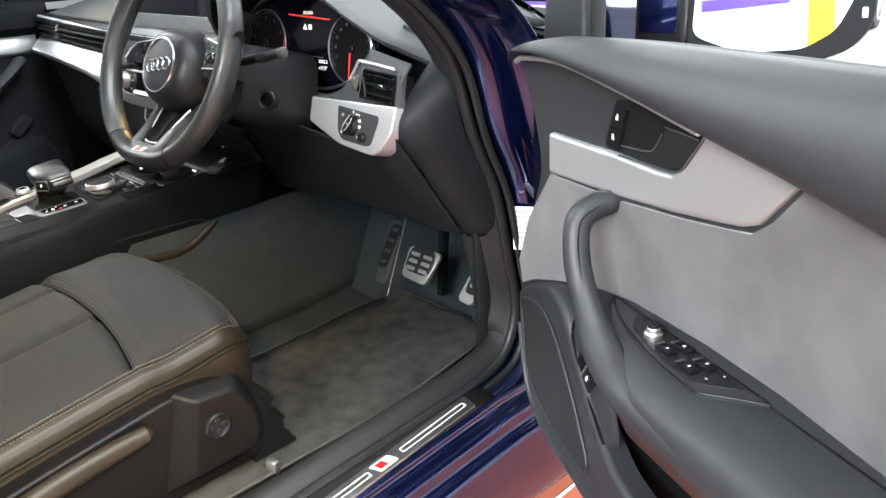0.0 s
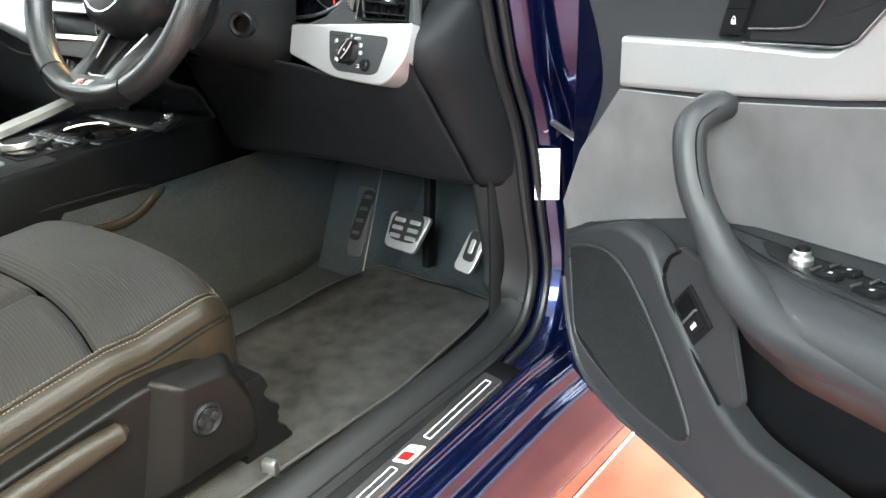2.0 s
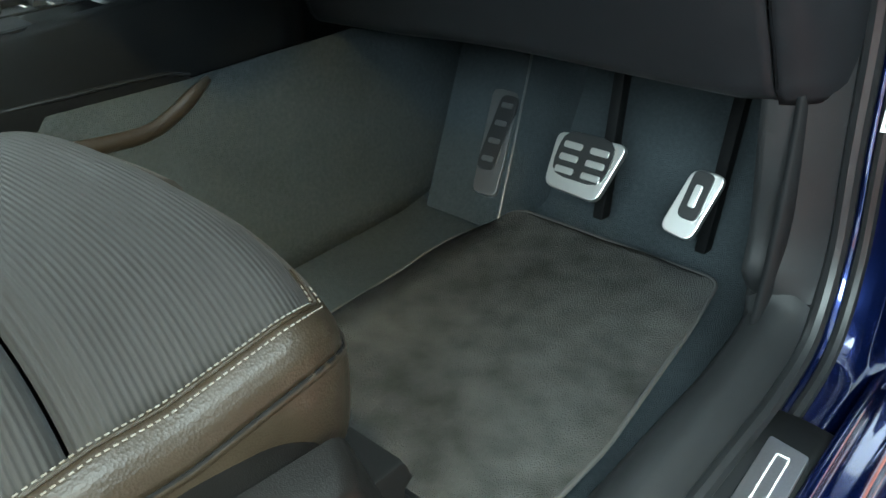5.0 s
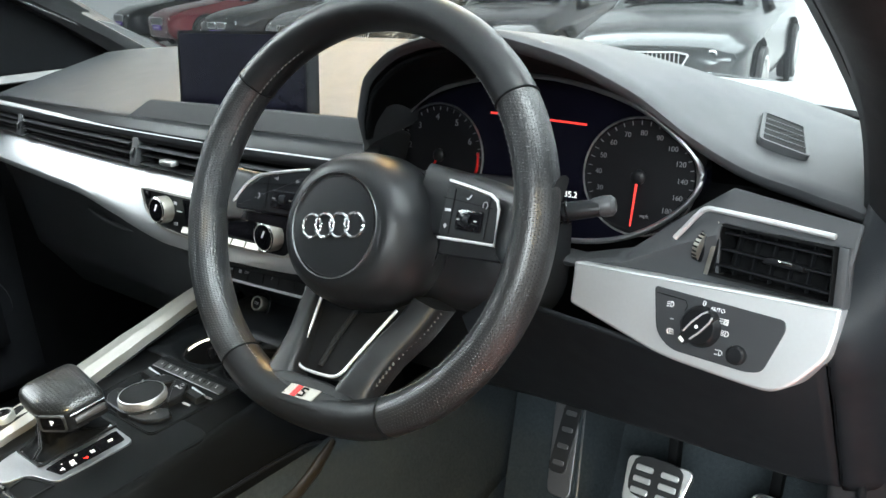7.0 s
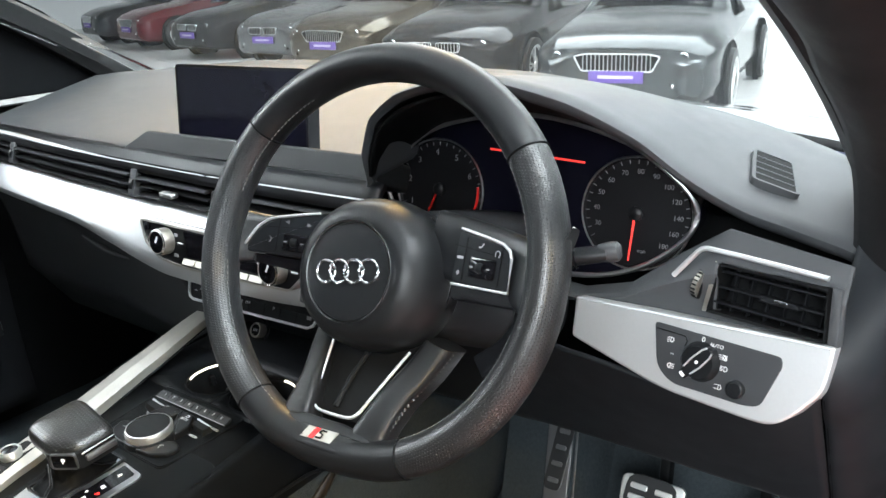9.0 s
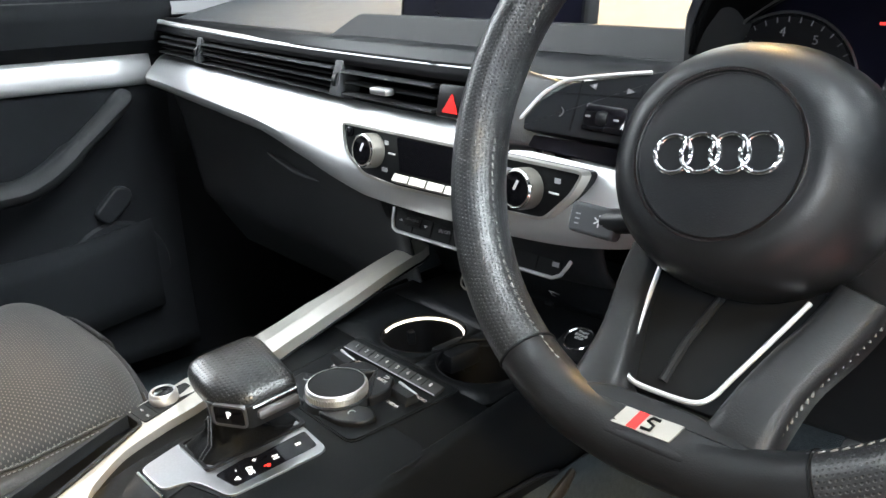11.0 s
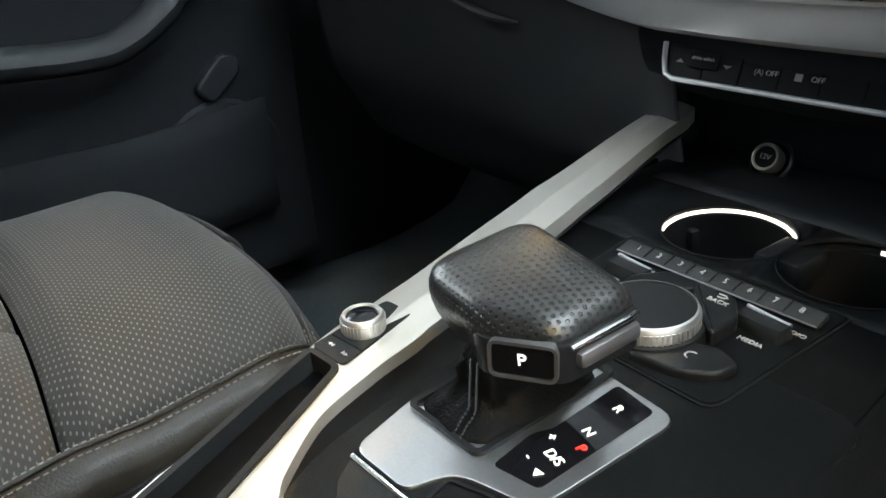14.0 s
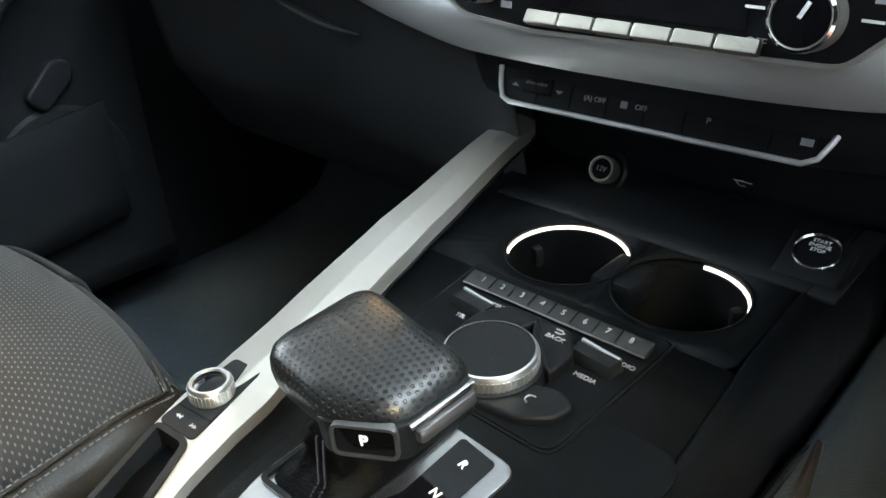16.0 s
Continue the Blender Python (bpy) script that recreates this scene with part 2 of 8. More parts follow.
def box(sx, sy, sz, m=Matrix(), bev=0.0, seg=2):
    bm = bmesh.new()
    bmesh.ops.create_cube(bm, size=1, matrix=Matrix.Diagonal((sx, sy, sz, 1)))
    if bev:
        bmesh.ops.bevel(bm, geom=bm.edges[:], offset=bev, segments=seg, affect="EDGES", profile=0.5)
    bmesh.ops.transform(bm, matrix=m, verts=bm.verts)
    return bm


def round_poly(pts, r, n=4):
    """A polygon whose corners are rounded; r may be one number or one for each corner."""
    out = []
    k = len(pts)
    for i in range(k):
        p0, p1, p2 = (Vector(pts[(i + d) % k]) for d in (-1, 0, 1))
        rr = r[i] if isinstance(r, (list, tuple)) else r
        a, b = (p0 - p1), (p2 - p1)
        d = min(rr, a.length * 0.49, b.length * 0.49)
        s, e = p1 + a.normalized() * d, p1 + b.normalized() * d
        for j in range(n + 1):
            t = j / n
            out.append(tuple(s * (1 - t) ** 2 + p1 * 2 * t * (1 - t) + e * t * t))
    return out


def prism(poly, depth, m=Matrix(), bev=0.0, seg=2):
    """A plate: poly in local x, y; its face at z = 0, its back at -depth; the front rim bevelled."""
    bm = bmesh.new()
    f = bm.faces.new([bm.verts.new((p[0], p[1], 0)) for p in poly])
    r = bmesh.ops.extrude_face_region(bm, geom=[f])
    vs = [g for g in r["geom"] if isinstance(g, bmesh.types.BMVert)]
    bmesh.ops.translate(bm, vec=(0, 0, -depth), verts=vs)
    bm.normal_update()
    if bev:
        es = [e for e in bm.edges if all(abs(v.co.z) < 1e-9 for v in e.verts)]
        bmesh.ops.bevel(bm, geom=es, offset=bev, segments=seg, affect="EDGES", profile=0.5)
    bmesh.ops.transform(bm, matrix=m, verts=bm.verts)
    return bm


def frame_prism(poly, inset, depth, m=Matrix()):
    """A frame of that outline with an opening inset all round."""
    c = sum((Vector((p[0], p[1])) for p in poly), Vector((0, 0))) / len(poly)
    inner = []
    k = len(poly)
    for i in range(k):
        p0, p1, p2 = (Vector(poly[(i + d) % k][:2]) for d in (-1, 0, 1))
        t = (p2 - p0).normalized()
        nrm = Vector((-t.y, t.x))
        if nrm.dot(c - p1) < 0: nrm = -nrm
        inner.append(p1 + nrm * inset)
    bm = bmesh.new()
    rings = [[bm.verts.new((p[0], p[1], z)) for p in ring] for ring, z in ((poly, -depth), (poly, 0), (inner, 0), (inner, -depth))]
    for a, b in zip(rings, rings[1:] + rings[:1]):
        for i in range(k):
            bm.faces.new((a[i], a[(i + 1) % k], b[(i + 1) % k], b[i]))
    bmesh.ops.transform(bm, matrix=m, verts=bm.verts)
    return bm


def lathe(profile, n=40, m=Matrix()):
    """profile: (radius, z) from one end to the other, turned about z."""
    bm = bmesh.new()
    rings = []
    for r, z in profile:
        if r < 1e-6:
            rings.append([bm.verts.new((0, 0, z))])
        else:
            rings.append([bm.verts.new((r * math.cos(2 * math.pi * i / n), r * math.sin(2 * math.pi * i / n), z)) for i in range(n)])
    for a, b in zip(rings, rings[1:]):
        for i in range(n):
            j = (i + 1) % n
            q = [a[i % len(a)], a[j % len(a)], b[j % len(b)], b[i % len(b)]]
            u = []
            for v in q:
                if v not in u: u.append(v)
            if len(u) > 2: bm.faces.new(u)
    bmesh.ops.transform(bm, matrix=m, verts=bm.verts)
    return bm


def spline(pts, n, closed=False):
    """n points of a smooth curve through pts."""
    P = [Vector(p) for p in pts]
    k = len(P)
    segs = k if closed else k - 1
    out = []
    for j in range(n):
        t = j * segs / (n if closed else n - 1)
        i = min(int(t), segs - 1)
        f = t - i
        g = (lambda q: P[q % k]) if closed else (lambda q: P[max(0, min(k - 1, q))])
        a, b, c, d = g(i - 1), g(i), g(i + 1), g(i + 2)
        out.append(0.5 * (2 * b + (c - a) * f + (2 * a - 5 * b + 4 * c - d) * f * f + (3 * b - a - 3 * c + d) * f ** 3))
    return out


def sweep(path, rad, n=10, closed=False, up=(0, 0, 1), flat=1.0):
    """A tube along path. rad: one radius or one for each point; flat: height of the section over its width."""
    bm = bmesh.new()
    P = [Vector(p) for p in path]
    k = len(P)
    rings = []
    for i, p in enumerate(P):
        if closed: t = P[(i + 1) % k] - P[i - 1]
        else: t = P[min(i + 1, k - 1)] - P[max(i - 1, 0)]
        t.normalize()
        s = t.cross(Vector(up))
        if s.length < 1e-5: s = t.cross(Vector((1, 0, 0)))
        s.normalize()
        v = s.cross(t).normalized()
        r = rad[i] if isinstance(rad, (list, tuple)) else rad
        rings.append([bm.verts.new(p + s * r * math.cos(2 * math.pi * j / n) + v * r * flat * math.sin(2 * math.pi * j / n)) for j in range(n)])
    for i in range(k if closed else k - 1):
        a, b = rings[i], rings[(i + 1) % k]
        for j in range(n):
            bm.faces.new((a[j], a[(j + 1) % n], b[(j + 1) % n], b[j]))
    if not closed:
        bm.faces.new(rings[0]); bm.faces.new(rings[-1])
    return bm


def loft(rings, closed=True, caps=True):
    """Skin over rings of equally many points."""
    bm = bmesh.new()
    R = [[bm.verts.new(p) for p in r] for r in rings]
    n = len(R[0])
    for a, b in zip(R, R[1:]):
        for j in range(n if closed else n - 1):
            bm.faces.new((a[j], a[(j + 1) % n], b[(j + 1) % n], b[j]))
    if caps and closed:
        bm.faces.new(R[0]); bm.faces.new(R[-1])
    return bm


def sheet(f, nu, nv, uv=None):
    """A surface f(u, v) -> place, u and v from 0 to 1. uv: the metres that one unit of u and v stands for, for woven patterns."""
    bm = bmesh.new()
    G = [[bm.verts.new(f(i / nu, j / nv)) for j in range(nv + 1)] for i in range(nu + 1)]
    lay = bm.loops.layers.uv.new("UVMap") if uv else None
    for i in range(nu):
        for j in range(nv):
            fc = bm.faces.new((G[i][j], G[i + 1][j], G[i + 1][j + 1], G[i][j + 1]))
            if uv:
                for lp, (a, b) in zip(fc.loops, ((i, j), (i + 1, j), (i + 1, j + 1), (i, j + 1))):
                    lp[lay].uv = (a / nu * uv[0], b / nv * uv[1])
    return bm


def lerp(tab, x):
    """Straight interpolation in a table of (x, value)."""
    return float(np.interp(x, [a for a, _ in tab], [b for _, b in tab]))


def smooth(tab, x):
    """Smooth interpolation in a table of (x, value)."""
    if x <= tab[0][0]: return tab[0][1]
    if x >= tab[-1][0]: return tab[-1][1]
    for i in range(len(tab) - 1):
        if x <= tab[i + 1][0]:
            break
    x0, x1 = tab[i][0], tab[i + 1][0]
    f = (x - x0) / (x1 - x0)
    g = lambda q: tab[max(0, min(len(tab) - 1, q))][1]
    a, b, c, d = g(i - 1), g(i), g(i + 1), g(i + 2)
    return 0.5 * (2 * b + (c - a) * f + (2 * a - 5 * b + 4 * c - d) * f * f + (3 * b - a - 3 * c + d) * f ** 3)


def words(text, size, m, material, parent, name="lettering", depth=0.0003, align="CENTER"):
    """Raised lettering as a mesh, in the plane z = 0 of m."""
    cu = bpy.data.curves.new("tmp", "FONT")
    cu.body, cu.size, cu.align_x, cu.align_y, cu.extrude = text, size, align, "CENTER", depth
    ob = bpy.data.objects.new("tmp", cu)
    scene.collection.objects.link(ob)
    me = bpy.data.meshes.new_from_object(ob.evaluated_get(bpy.context.evaluated_depsgraph_get()))
    bpy.data.objects.remove(ob); bpy.data.curves.remove(cu)
    me.transform(m)
    me.materials.clear(); me.materials.append(material)
    o = new(name, me)
    return under(o, parent)




def facing(x, y, z, tilt=0.0, yaw=0.0):
    """A frame on a face that looks rearward: local x right, y up, z out of the face; tilt leans the face upward."""
    return Matrix.Translation((x, y, z)) @ Matrix.Rotation(radians(yaw), 4, "Z") @ Matrix.Rotation(radians(90 - tilt), 4, "X")

# ---- the car: dashboard ----
RAIL_Z = [(-0.66, 0.929), (-0.617, 0.927), (-0.26, 0.917), (0.22, 0.915)]
VT = [(-0.66, 0.913), (-0.51, 0.910), (-0.195, 0.904), (0.22, 0.900)]
VB = [(-0.66, 0.886), (-0.51, 0.881), (-0.195, 0.871), (0.22, 0.864)]
ST = [(-0.66, 0.882), (-0.18, 0.868), (0.13, 0.865), (0.23, 0.858)]
SB = [(-0.66, 0.840), (-0.447, 0.827), (-0.335, 0.817), (-0.239, 0.796), (-0.182, 0.782), (-0.13, 0.774), (0.06, 0.776), (0.139, 0.784), (0.23, 0.806)]


def yf(x):
    return 0.084 + 0.05 * max(0, x + 0.05) + 0.03 * max(0, -x - 0.4) ** 1.0


LIP = [(-0.66, 0.122, 0.930), (-0.3, 0.120, 0.926), (0.185, 0.120, 0.926), (0.196, 0.115, 0.935), (0.206, 0.098, 0.968), (0.228, 0.088, 1.008), (0.264, 0.084, 1.034), (0.314, 0.083, 1.049), (0.365, 0.088, 1.054),
       (0.43, 0.112, 1.036), (0.48, 0.143, 1.004), (0.52, 0.168, 0.967), (0.56, 0.188, 0.940), (0.60, 0.199, 0.926), (0.64, 0.206, 0.914), (0.66, 0.206, 0.908)]
LY, LZ = [(a, b) for a, b, _ in LIP], [(a, c) for a, _, c in LIP]

dashboard = thing("dashboard", "dark grey soft-touch dashboard with matt aluminium trim", "dashboard", at=(0, 0.3, 0.6))


def dash_top(u, v):
    # columns are closer together round the edge of the instrument hood
    x = lerp([(0, -0.66), (0.42, 0.17), (0.56, 0.24), (1.0, 0.66)], u)
    yl, zl = smooth(LY, x), smooth(LZ, x)
    ye = 0.54 - 0.19 * abs(x / 0.66) ** 4
    ze = smooth([(-0.66, 0.980), (-0.4, 0.997), (0.05, 0.996), (0.15, 0.994), (0.25, 0.983), (0.35, 0.968), (0.45, 0.958), (0.66, 0.936)], x)
    roll = [(0.030, -0.022), (0.012, -0.017), (0.002, -0.010), (0.000, -0.004), (0.005, 0.0)]
    k = v * 24
    if k <= 4:
        dy, dz = (c * lerp([(0.17, 1.0), (0.20, 0.30), (0.30, 0.45), (0.40, 1.0)], x) for c in roll[int(round(k))])
        return (x, yl + dy, zl + dz)
    s = (k - 4) / 20
    y = yl + 0.005 + (ye + 0.08 - yl) * s
    q = (y - yl) / (ye - yl)
    hood = max(0.0, zl - 0.928)
    z = zl + (ze - zl) * min(q, 1) + 0.10 * hood * math.sin(math.pi * min(q, 1)) * (1 - 0.4 * q)
    if q > 1: z -= (q - 1) ** 1.5 * 0.25
    return (x, y, z)


part("upper_dash", sheet(dash_top, 150, 24), SOFT, dashboard, "dark grey grained dashboard top with instrument hood", 50)

# demister outlet near the windscreen pillar
dfv = thing("demister_vent", "small slatted demister outlet in the dashboard top", "air vent", "dashboard vents", at=(0.56, 0.29, 0.95))
DVA, DVB, DVC, DVD = Vector((0.532, 0.315, 0.957)), Vector((0.566, 0.325, 0.943)), Vector((0.589, 0.256, 0.934)), Vector((0.552, 0.244, 0.947))
dvx = ((DVB - DVA) + (DVC - DVD)).normalized()
dvy = (DVA - DVD) + (DVB - DVC)
dvy = (dvy - dvx * dvy.dot(dvx)).normalized()
dvz = dvx.cross(dvy)
dvo = (DVA + DVB + DVC + DVD) / 4
DVM = Matrix(((dvx.x, dvy.x, dvz.x, dvo.x), (dvx.y, dvy.y, dvz.y, dvo.y), (dvx.z, dvy.z, dvz.z, dvo.z), (0, 0, 0, 1)))
dvq = [((DVM.inverted() @ p).x, (DVM.inverted() @ p).y) for p in (DVD, DVC, DVB, DVA)]
dvp = round_poly(dvq, 0.006, 4)
part("frame", frame_prism([(x * 1.10, y * 1.10) for x, y in dvp], 0.0034, 0.008, DVM @ Matrix.Translation((0, 0, 0.0050))), SOFT, dfv)
# No hole in the dash; a flat black plate gives the outlet's shade.
part("opening", prism(dvp, 0.005, DVM @ Matrix.Translation((0, 0, 0.0043))), DARK, dfv)
for i in range(4):
    f = (i + 1) / 5
    p0, p1 = Vector(dvq[3]).lerp(Vector(dvq[0]), f), Vector(dvq[2]).lerp(Vector(dvq[1]), f)
    c_, d_ = (p0 + p1) / 2, p1 - p0
    part("slat", box(d_.length, 0.0018, 0.0010, DVM @ Matrix.Translation((c_.x, c_.y, 0.0046)) @ Matrix.Rotation(math.atan2(d_.y, d_.x), 4, "Z"), 0.0005, 1), SOFT, dfv)

# side closing below the upper dash, down to the vent band
part("fascia", sheet(lambda u, v: (-0.66 + u * 0.87, lerp([(0, yf(-0.66 + u * 0.87) + 0.034), (0.5, yf(-0.66 + u * 0.87) + 0.022), (1, yf(-0.66 + u * 0.87) + 0.02)], v),
                                   lerp([(0, 0.926), (1, smooth(VT, -0.66 + u * 0.87))], v)), 60, 4), SATIN, dashboard, solid=-0.01)
part("chrome_line", sweep([(x, yf(x) + 0.016, smooth(RAIL_Z, x)) for x in np.linspace(-0.655, 0.205, 50)], 0.0038, 8), SILVER, dashboard, "thin bright line above the vents")
part("vent_recess", sheet(lambda u, v: (-0.655 + u * 0.86, yf(-0.655 + u * 0.86) + 0.02 + 0.035 * math.sin(math.pi * v) ** 0.5,
                                        smooth(VT, -0.655 + u * 0.86) * (1 - v) + smooth(VB, -0.655 + u * 0.86) * v), 50, 8), DARK, dashboard, solid=-0.004)


def vent(x0, x1, name="air_vent", rows=4):
    ob = thing(name, "black slatted air vent set in the dashboard", "air vent", "dashboard vents", at=((x0 + x1) / 2, yf(x0) + 0.02, smooth(VB, x0)))
    for i in range(rows):
        f = (i + 0.5) / rows
        pts = [(x, yf(x) + 0.012 + 0.004 * (i % 2), smooth(VB, x) + (smooth(VT, x) - smooth(VB, x)) * f) for x in np.linspace(x0, x1, 14)]
        part("slat", sweep(pts, 0.0085, 8, flat=0.22), TRIM, ob)
    return ob


def divider(x, wheel=True):
    ob = thing("vent_divider", "grey vent divider with a knurled thumbwheel", "vent divider", "dashboard vents", at=(x, yf(x), smooth(VB, x)))
    zc = (smooth(VB, x) + smooth(VT, x)) / 2
    h = smooth(VT, x) - smooth(VB, x)
    part("holder", box(0.014, 0.03, h + 0.004, pose(x, yf(x) + 0.018, zc, -18), 0.002), SOFT, ob)
    part("thumbwheel", lathe([(0.0, -0.003), (0.012, -0.003), (0.012, 0.003), (0.0, 0.003)], 24, pose(x, yf(x) + 0.012, zc, 0, 90, 0)), SATIN, ob)


vent(-0.640, -0.520, rows=4)
vent(-0.502, -0.204, rows=5)
vent(-0.186, -0.046, rows=3)
vent(0.012, 0.200, rows=3)
divider(-0.511)
divider(-0.195)
tab = thing("vent_tab", "small bright sliding tab on the centre vent", "vent tab", at=(-0.115, yf(-0.1), 0.885))
part("tab", box(0.026, 0.012, 0.007, pose(-0.115, yf(-0.1) + 0.002, 0.886), 0.002), STEEL, tab)
haz = thing("hazard_switch", "red triangle hazard switch between the centre vents", "switch", at=(-0.018, yf(0), 0.885))
part("button", box(0.040, 0.02, 0.030, pose(-0.018, yf(0) + 0.012, 0.884, -12), 0.003), SATIN, haz)
part("triangle", prism([(-0.010, -0.008), (0.010, -0.008), (0, 0.009)], 0.002, facing(-0.018, yf(0) + 0.0005, 0.884, 12)), RED, haz, "red warning triangle")

# silver trim that sweeps across from the passenger's side and round the heater panel
part("silver_trim", sheet(lambda u, v: (lambda x: (x, yf(x) + lerp([(0, 0.026), (0.08, 0.015), (0.3, 0.004), (0.7, -0.011), (0.92, -0.008), (1, 0.016)], v),
                                                  smooth(ST, x) * (1 - v) + smooth(SB, x) * v))(-0.66 + u * 0.885), 90, 14), SILVER, dashboard, "matt aluminium trim sweeping across the dashboard", solid=-0.003)

# heater panel
heater = thing("heater_panel", "black heater panel with two chrome-ringed knobs and a dark display", "heater panel", at=(0, 0.08, 0.83))
HM = facing(0.0, 0.071, 0.8, 8)
hpoly = [(-0.169, 0.0515), (-0.158, 0.021), (-0.127, 0.003), (-0.073, -0.0005), (0.111, 0.007), (0.136, 0.032), (0.146, 0.0525)]
hp = round_poly([(x, z) for x, z in hpoly], 0.008, 3)
part("bezel", frame_prism(hp, 0.0024, 0.012, HM @ Matrix.Translation((0, 0, 0.005))), RAIL, heater)
part("panel", prism(round_poly([(x * 0.99, z * 0.98 + 0.0005) for x, z in hpoly], 0.008, 3), 0.02, HM @ Matrix.Translation((0, 0, 0.003))), SATIN, heater)
part("display", prism(round_poly([(-0.078, 0.047), (-0.070, 0.016), (0.060, 0.0185), (0.058, 0.049)], 0.002), 0.002, HM @ Matrix.Translation((0, 0, 0.0045))), GLOSS, heater, "dark glossy display")
for i in range(6):
    x = -0.076 + i * 0.0245
    part("toggle", prism(round_poly([(0, 0), (0.0232, 0.0006), (0.0228, 0.0085), (0.0, 0.0085)], 0.0012), 0.006, HM @ Matrix.Translation((x, 0.0065 + i * 0.0004, 0.010)) @ Matrix.Rotation(radians(-25), 4, "X"), 0.001), TOGGLE, heater, "satin metal rocker")
for kx, kz in ((-0.112, 0.030), (0.0905, 0.030)):
    kn = part("knob", lathe([(0.0170, 0), (0.0170, 0.010), (0.0165, 0.0145), (0.0146, 0.0160), (0.0138, 0.0150), (0.0, 0.0150)], 40, HM @ Matrix.Translation((kx, kz, 0.004))), TOGGLE, heater, "chrome-ringed rotary knob")
    part("chrome_ring", lathe([(0.0167, 0.0), (0.0164, 0.0018), (0.0150, 0.0030), (0.0136, 0.0022)], 40, HM @ Matrix.Translation((kx, kz, 0.0168))), CHROME, kn, "bright ring")
    part("knob_face", lathe([(0.0137, 0), (0.0137, 0.0006), (0, 0.0016)], 32, HM @ Matrix.Translation((kx, kz, 0.0192))), GLOSS, kn, "black glossy knob face")
    part("pointer", box(0.0022, 0.0085, 0.0006, HM @ Matrix.Translation((kx, kz, 0.0209)) @ Matrix.Rotation(radians(-25), 4, "Z") @ Matrix.Translation((0, 0.004, 0))), MARK, kn, "white pointer mark")
    for sx in (-0.028, 0.028):
        part("tick", box(0.010, 0.0014, 0.001, HM @ Matrix.Translation((kx + sx, kz + 0.001, 0.0045))), MARK, heater)
part("sensor", lathe([(0.005, 0), (0.005, 0.003), (0.003, 0.004), (0, 0.004)], 20, HM @ Matrix.Translation((-0.152, 0.043, 0.003))), GLOSS, heater)
for tx, ty, sx in ((-0.094, 0.040, 0.006), (-0.094, 0.014, 0.008), (0.066, 0.041, 0.010), (0.120, 0.041, 0.006)):
    part("symbol", box(sx, 0.004, 0.0006, HM @ Matrix.Translation((tx, ty, 0.0036))), FAINT, heater)
words("OFF", 0.0065, HM @ Matrix.Translation((0.066, 0.014, 0.0036)), FAINT, heater)

# centre stack below the trim, with the row of switches
part("lower_fascia", sheet(lambda u, v: (lambda x: (x, lerp([(0, yf(x) + 0.020), (0.25, yf(x) + 0.022), (0.45, yf(x) + 0.030), (0.62, yf(x) + 0.045), (0.8, yf(x) + 0.085), (1.0, yf(x) + 0.115)], v),
                                                   smooth(SB, x) + 0.004 - lerp([(0, 0), (0.25, 0.018), (0.45, 0.036), (0.62, 0.052), (0.8, 0.066), (1.0, 0.12)], v)))(-0.150 + u * 0.285), 24, 14), KNEE, dashboard, "dark lower centre stack", solid=-0.004)
sw = thing("switch_row", "row of flat black switches with a bright lower edge", "switch row", at=(-0.015, 0.11, 0.75))
BM_ = facing(-0.013, 0.104, 0.7415, 22, 4)
bp = round_poly([(-0.110, 0.0225), (-0.106, 0.002), (-0.098, 0.0), (0.100, -0.001), (0.108, 0.004), (0.116, 0.0225)], 0.003, 3)
part("bar", prism(bp, 0.012, BM_, 0.001), SATIN, sw)
part("bright_edge", sweep([BM_ @ Vector((x, z, 0.001)) for x, z in ((-0.111, 0.023), (-0.1085, 0.011), (-0.105, 0.002), (-0.099, -0.0005), (-0.05, -0.0008), (0.0, -0.001), (0.05, -0.0012), (0.100, -0.0012), (0.108, 0.003), (0.113, 0.0125), (0.117, 0.0225))], 0.0019, 8), SILVER, sw)
for i in range(8):
    part("key_gap", box(0.0008, 0.018, 0.0008, BM_ @ Matrix.Translation((-0.079 + i * 0.0265, 0.011, 0.0002))), DARK, sw)
kb = part("select_key", box(0.022, 0.011, 0.003, BM_ @ Matrix.Translation((-0.079, 0.014, 0.001)), 0.001), HARD, sw)
words("drive select", 0.0036, BM_ @ Matrix.Translation((-0.079, 0.0150, 0.0028)), FAINT, sw)
words("(A) OFF", 0.0048, BM_ @ Matrix.Translation((-0.035, 0.012, 0.0004)), FAINT, sw)
words("OFF", 0.0048, BM_ @ Matrix.Translation((-0.002, 0.012, 0.0004)), FAINT, sw)
part("symbol", box(0.0045, 0.0045, 0.0005, BM_ @ Matrix.Translation((-0.014, 0.012, 0.0004)), 0.0), FAINT, sw)
words("P", 0.0055, BM_ @ Matrix.Translation((0.042, 0.012, 0.0004)), FAINT, sw)
part("symbol", box(0.007, 0.0042, 0.0005, BM_ @ Matrix.Translation((0.100, 0.011, 0.0004))), FAINT, sw)
for cx, r_ in ((-0.097, 0), (-0.062, 180)):
    part("arrow", prism([(-0.003, -0.001), (0, 0.0015), (0.003, -0.001)], 0.0004, BM_ @ Matrix.Translation((cx, 0.012, 0.0004)) @ Matrix.Rotation(radians(r_), 4, "Z")), FAINT, sw)

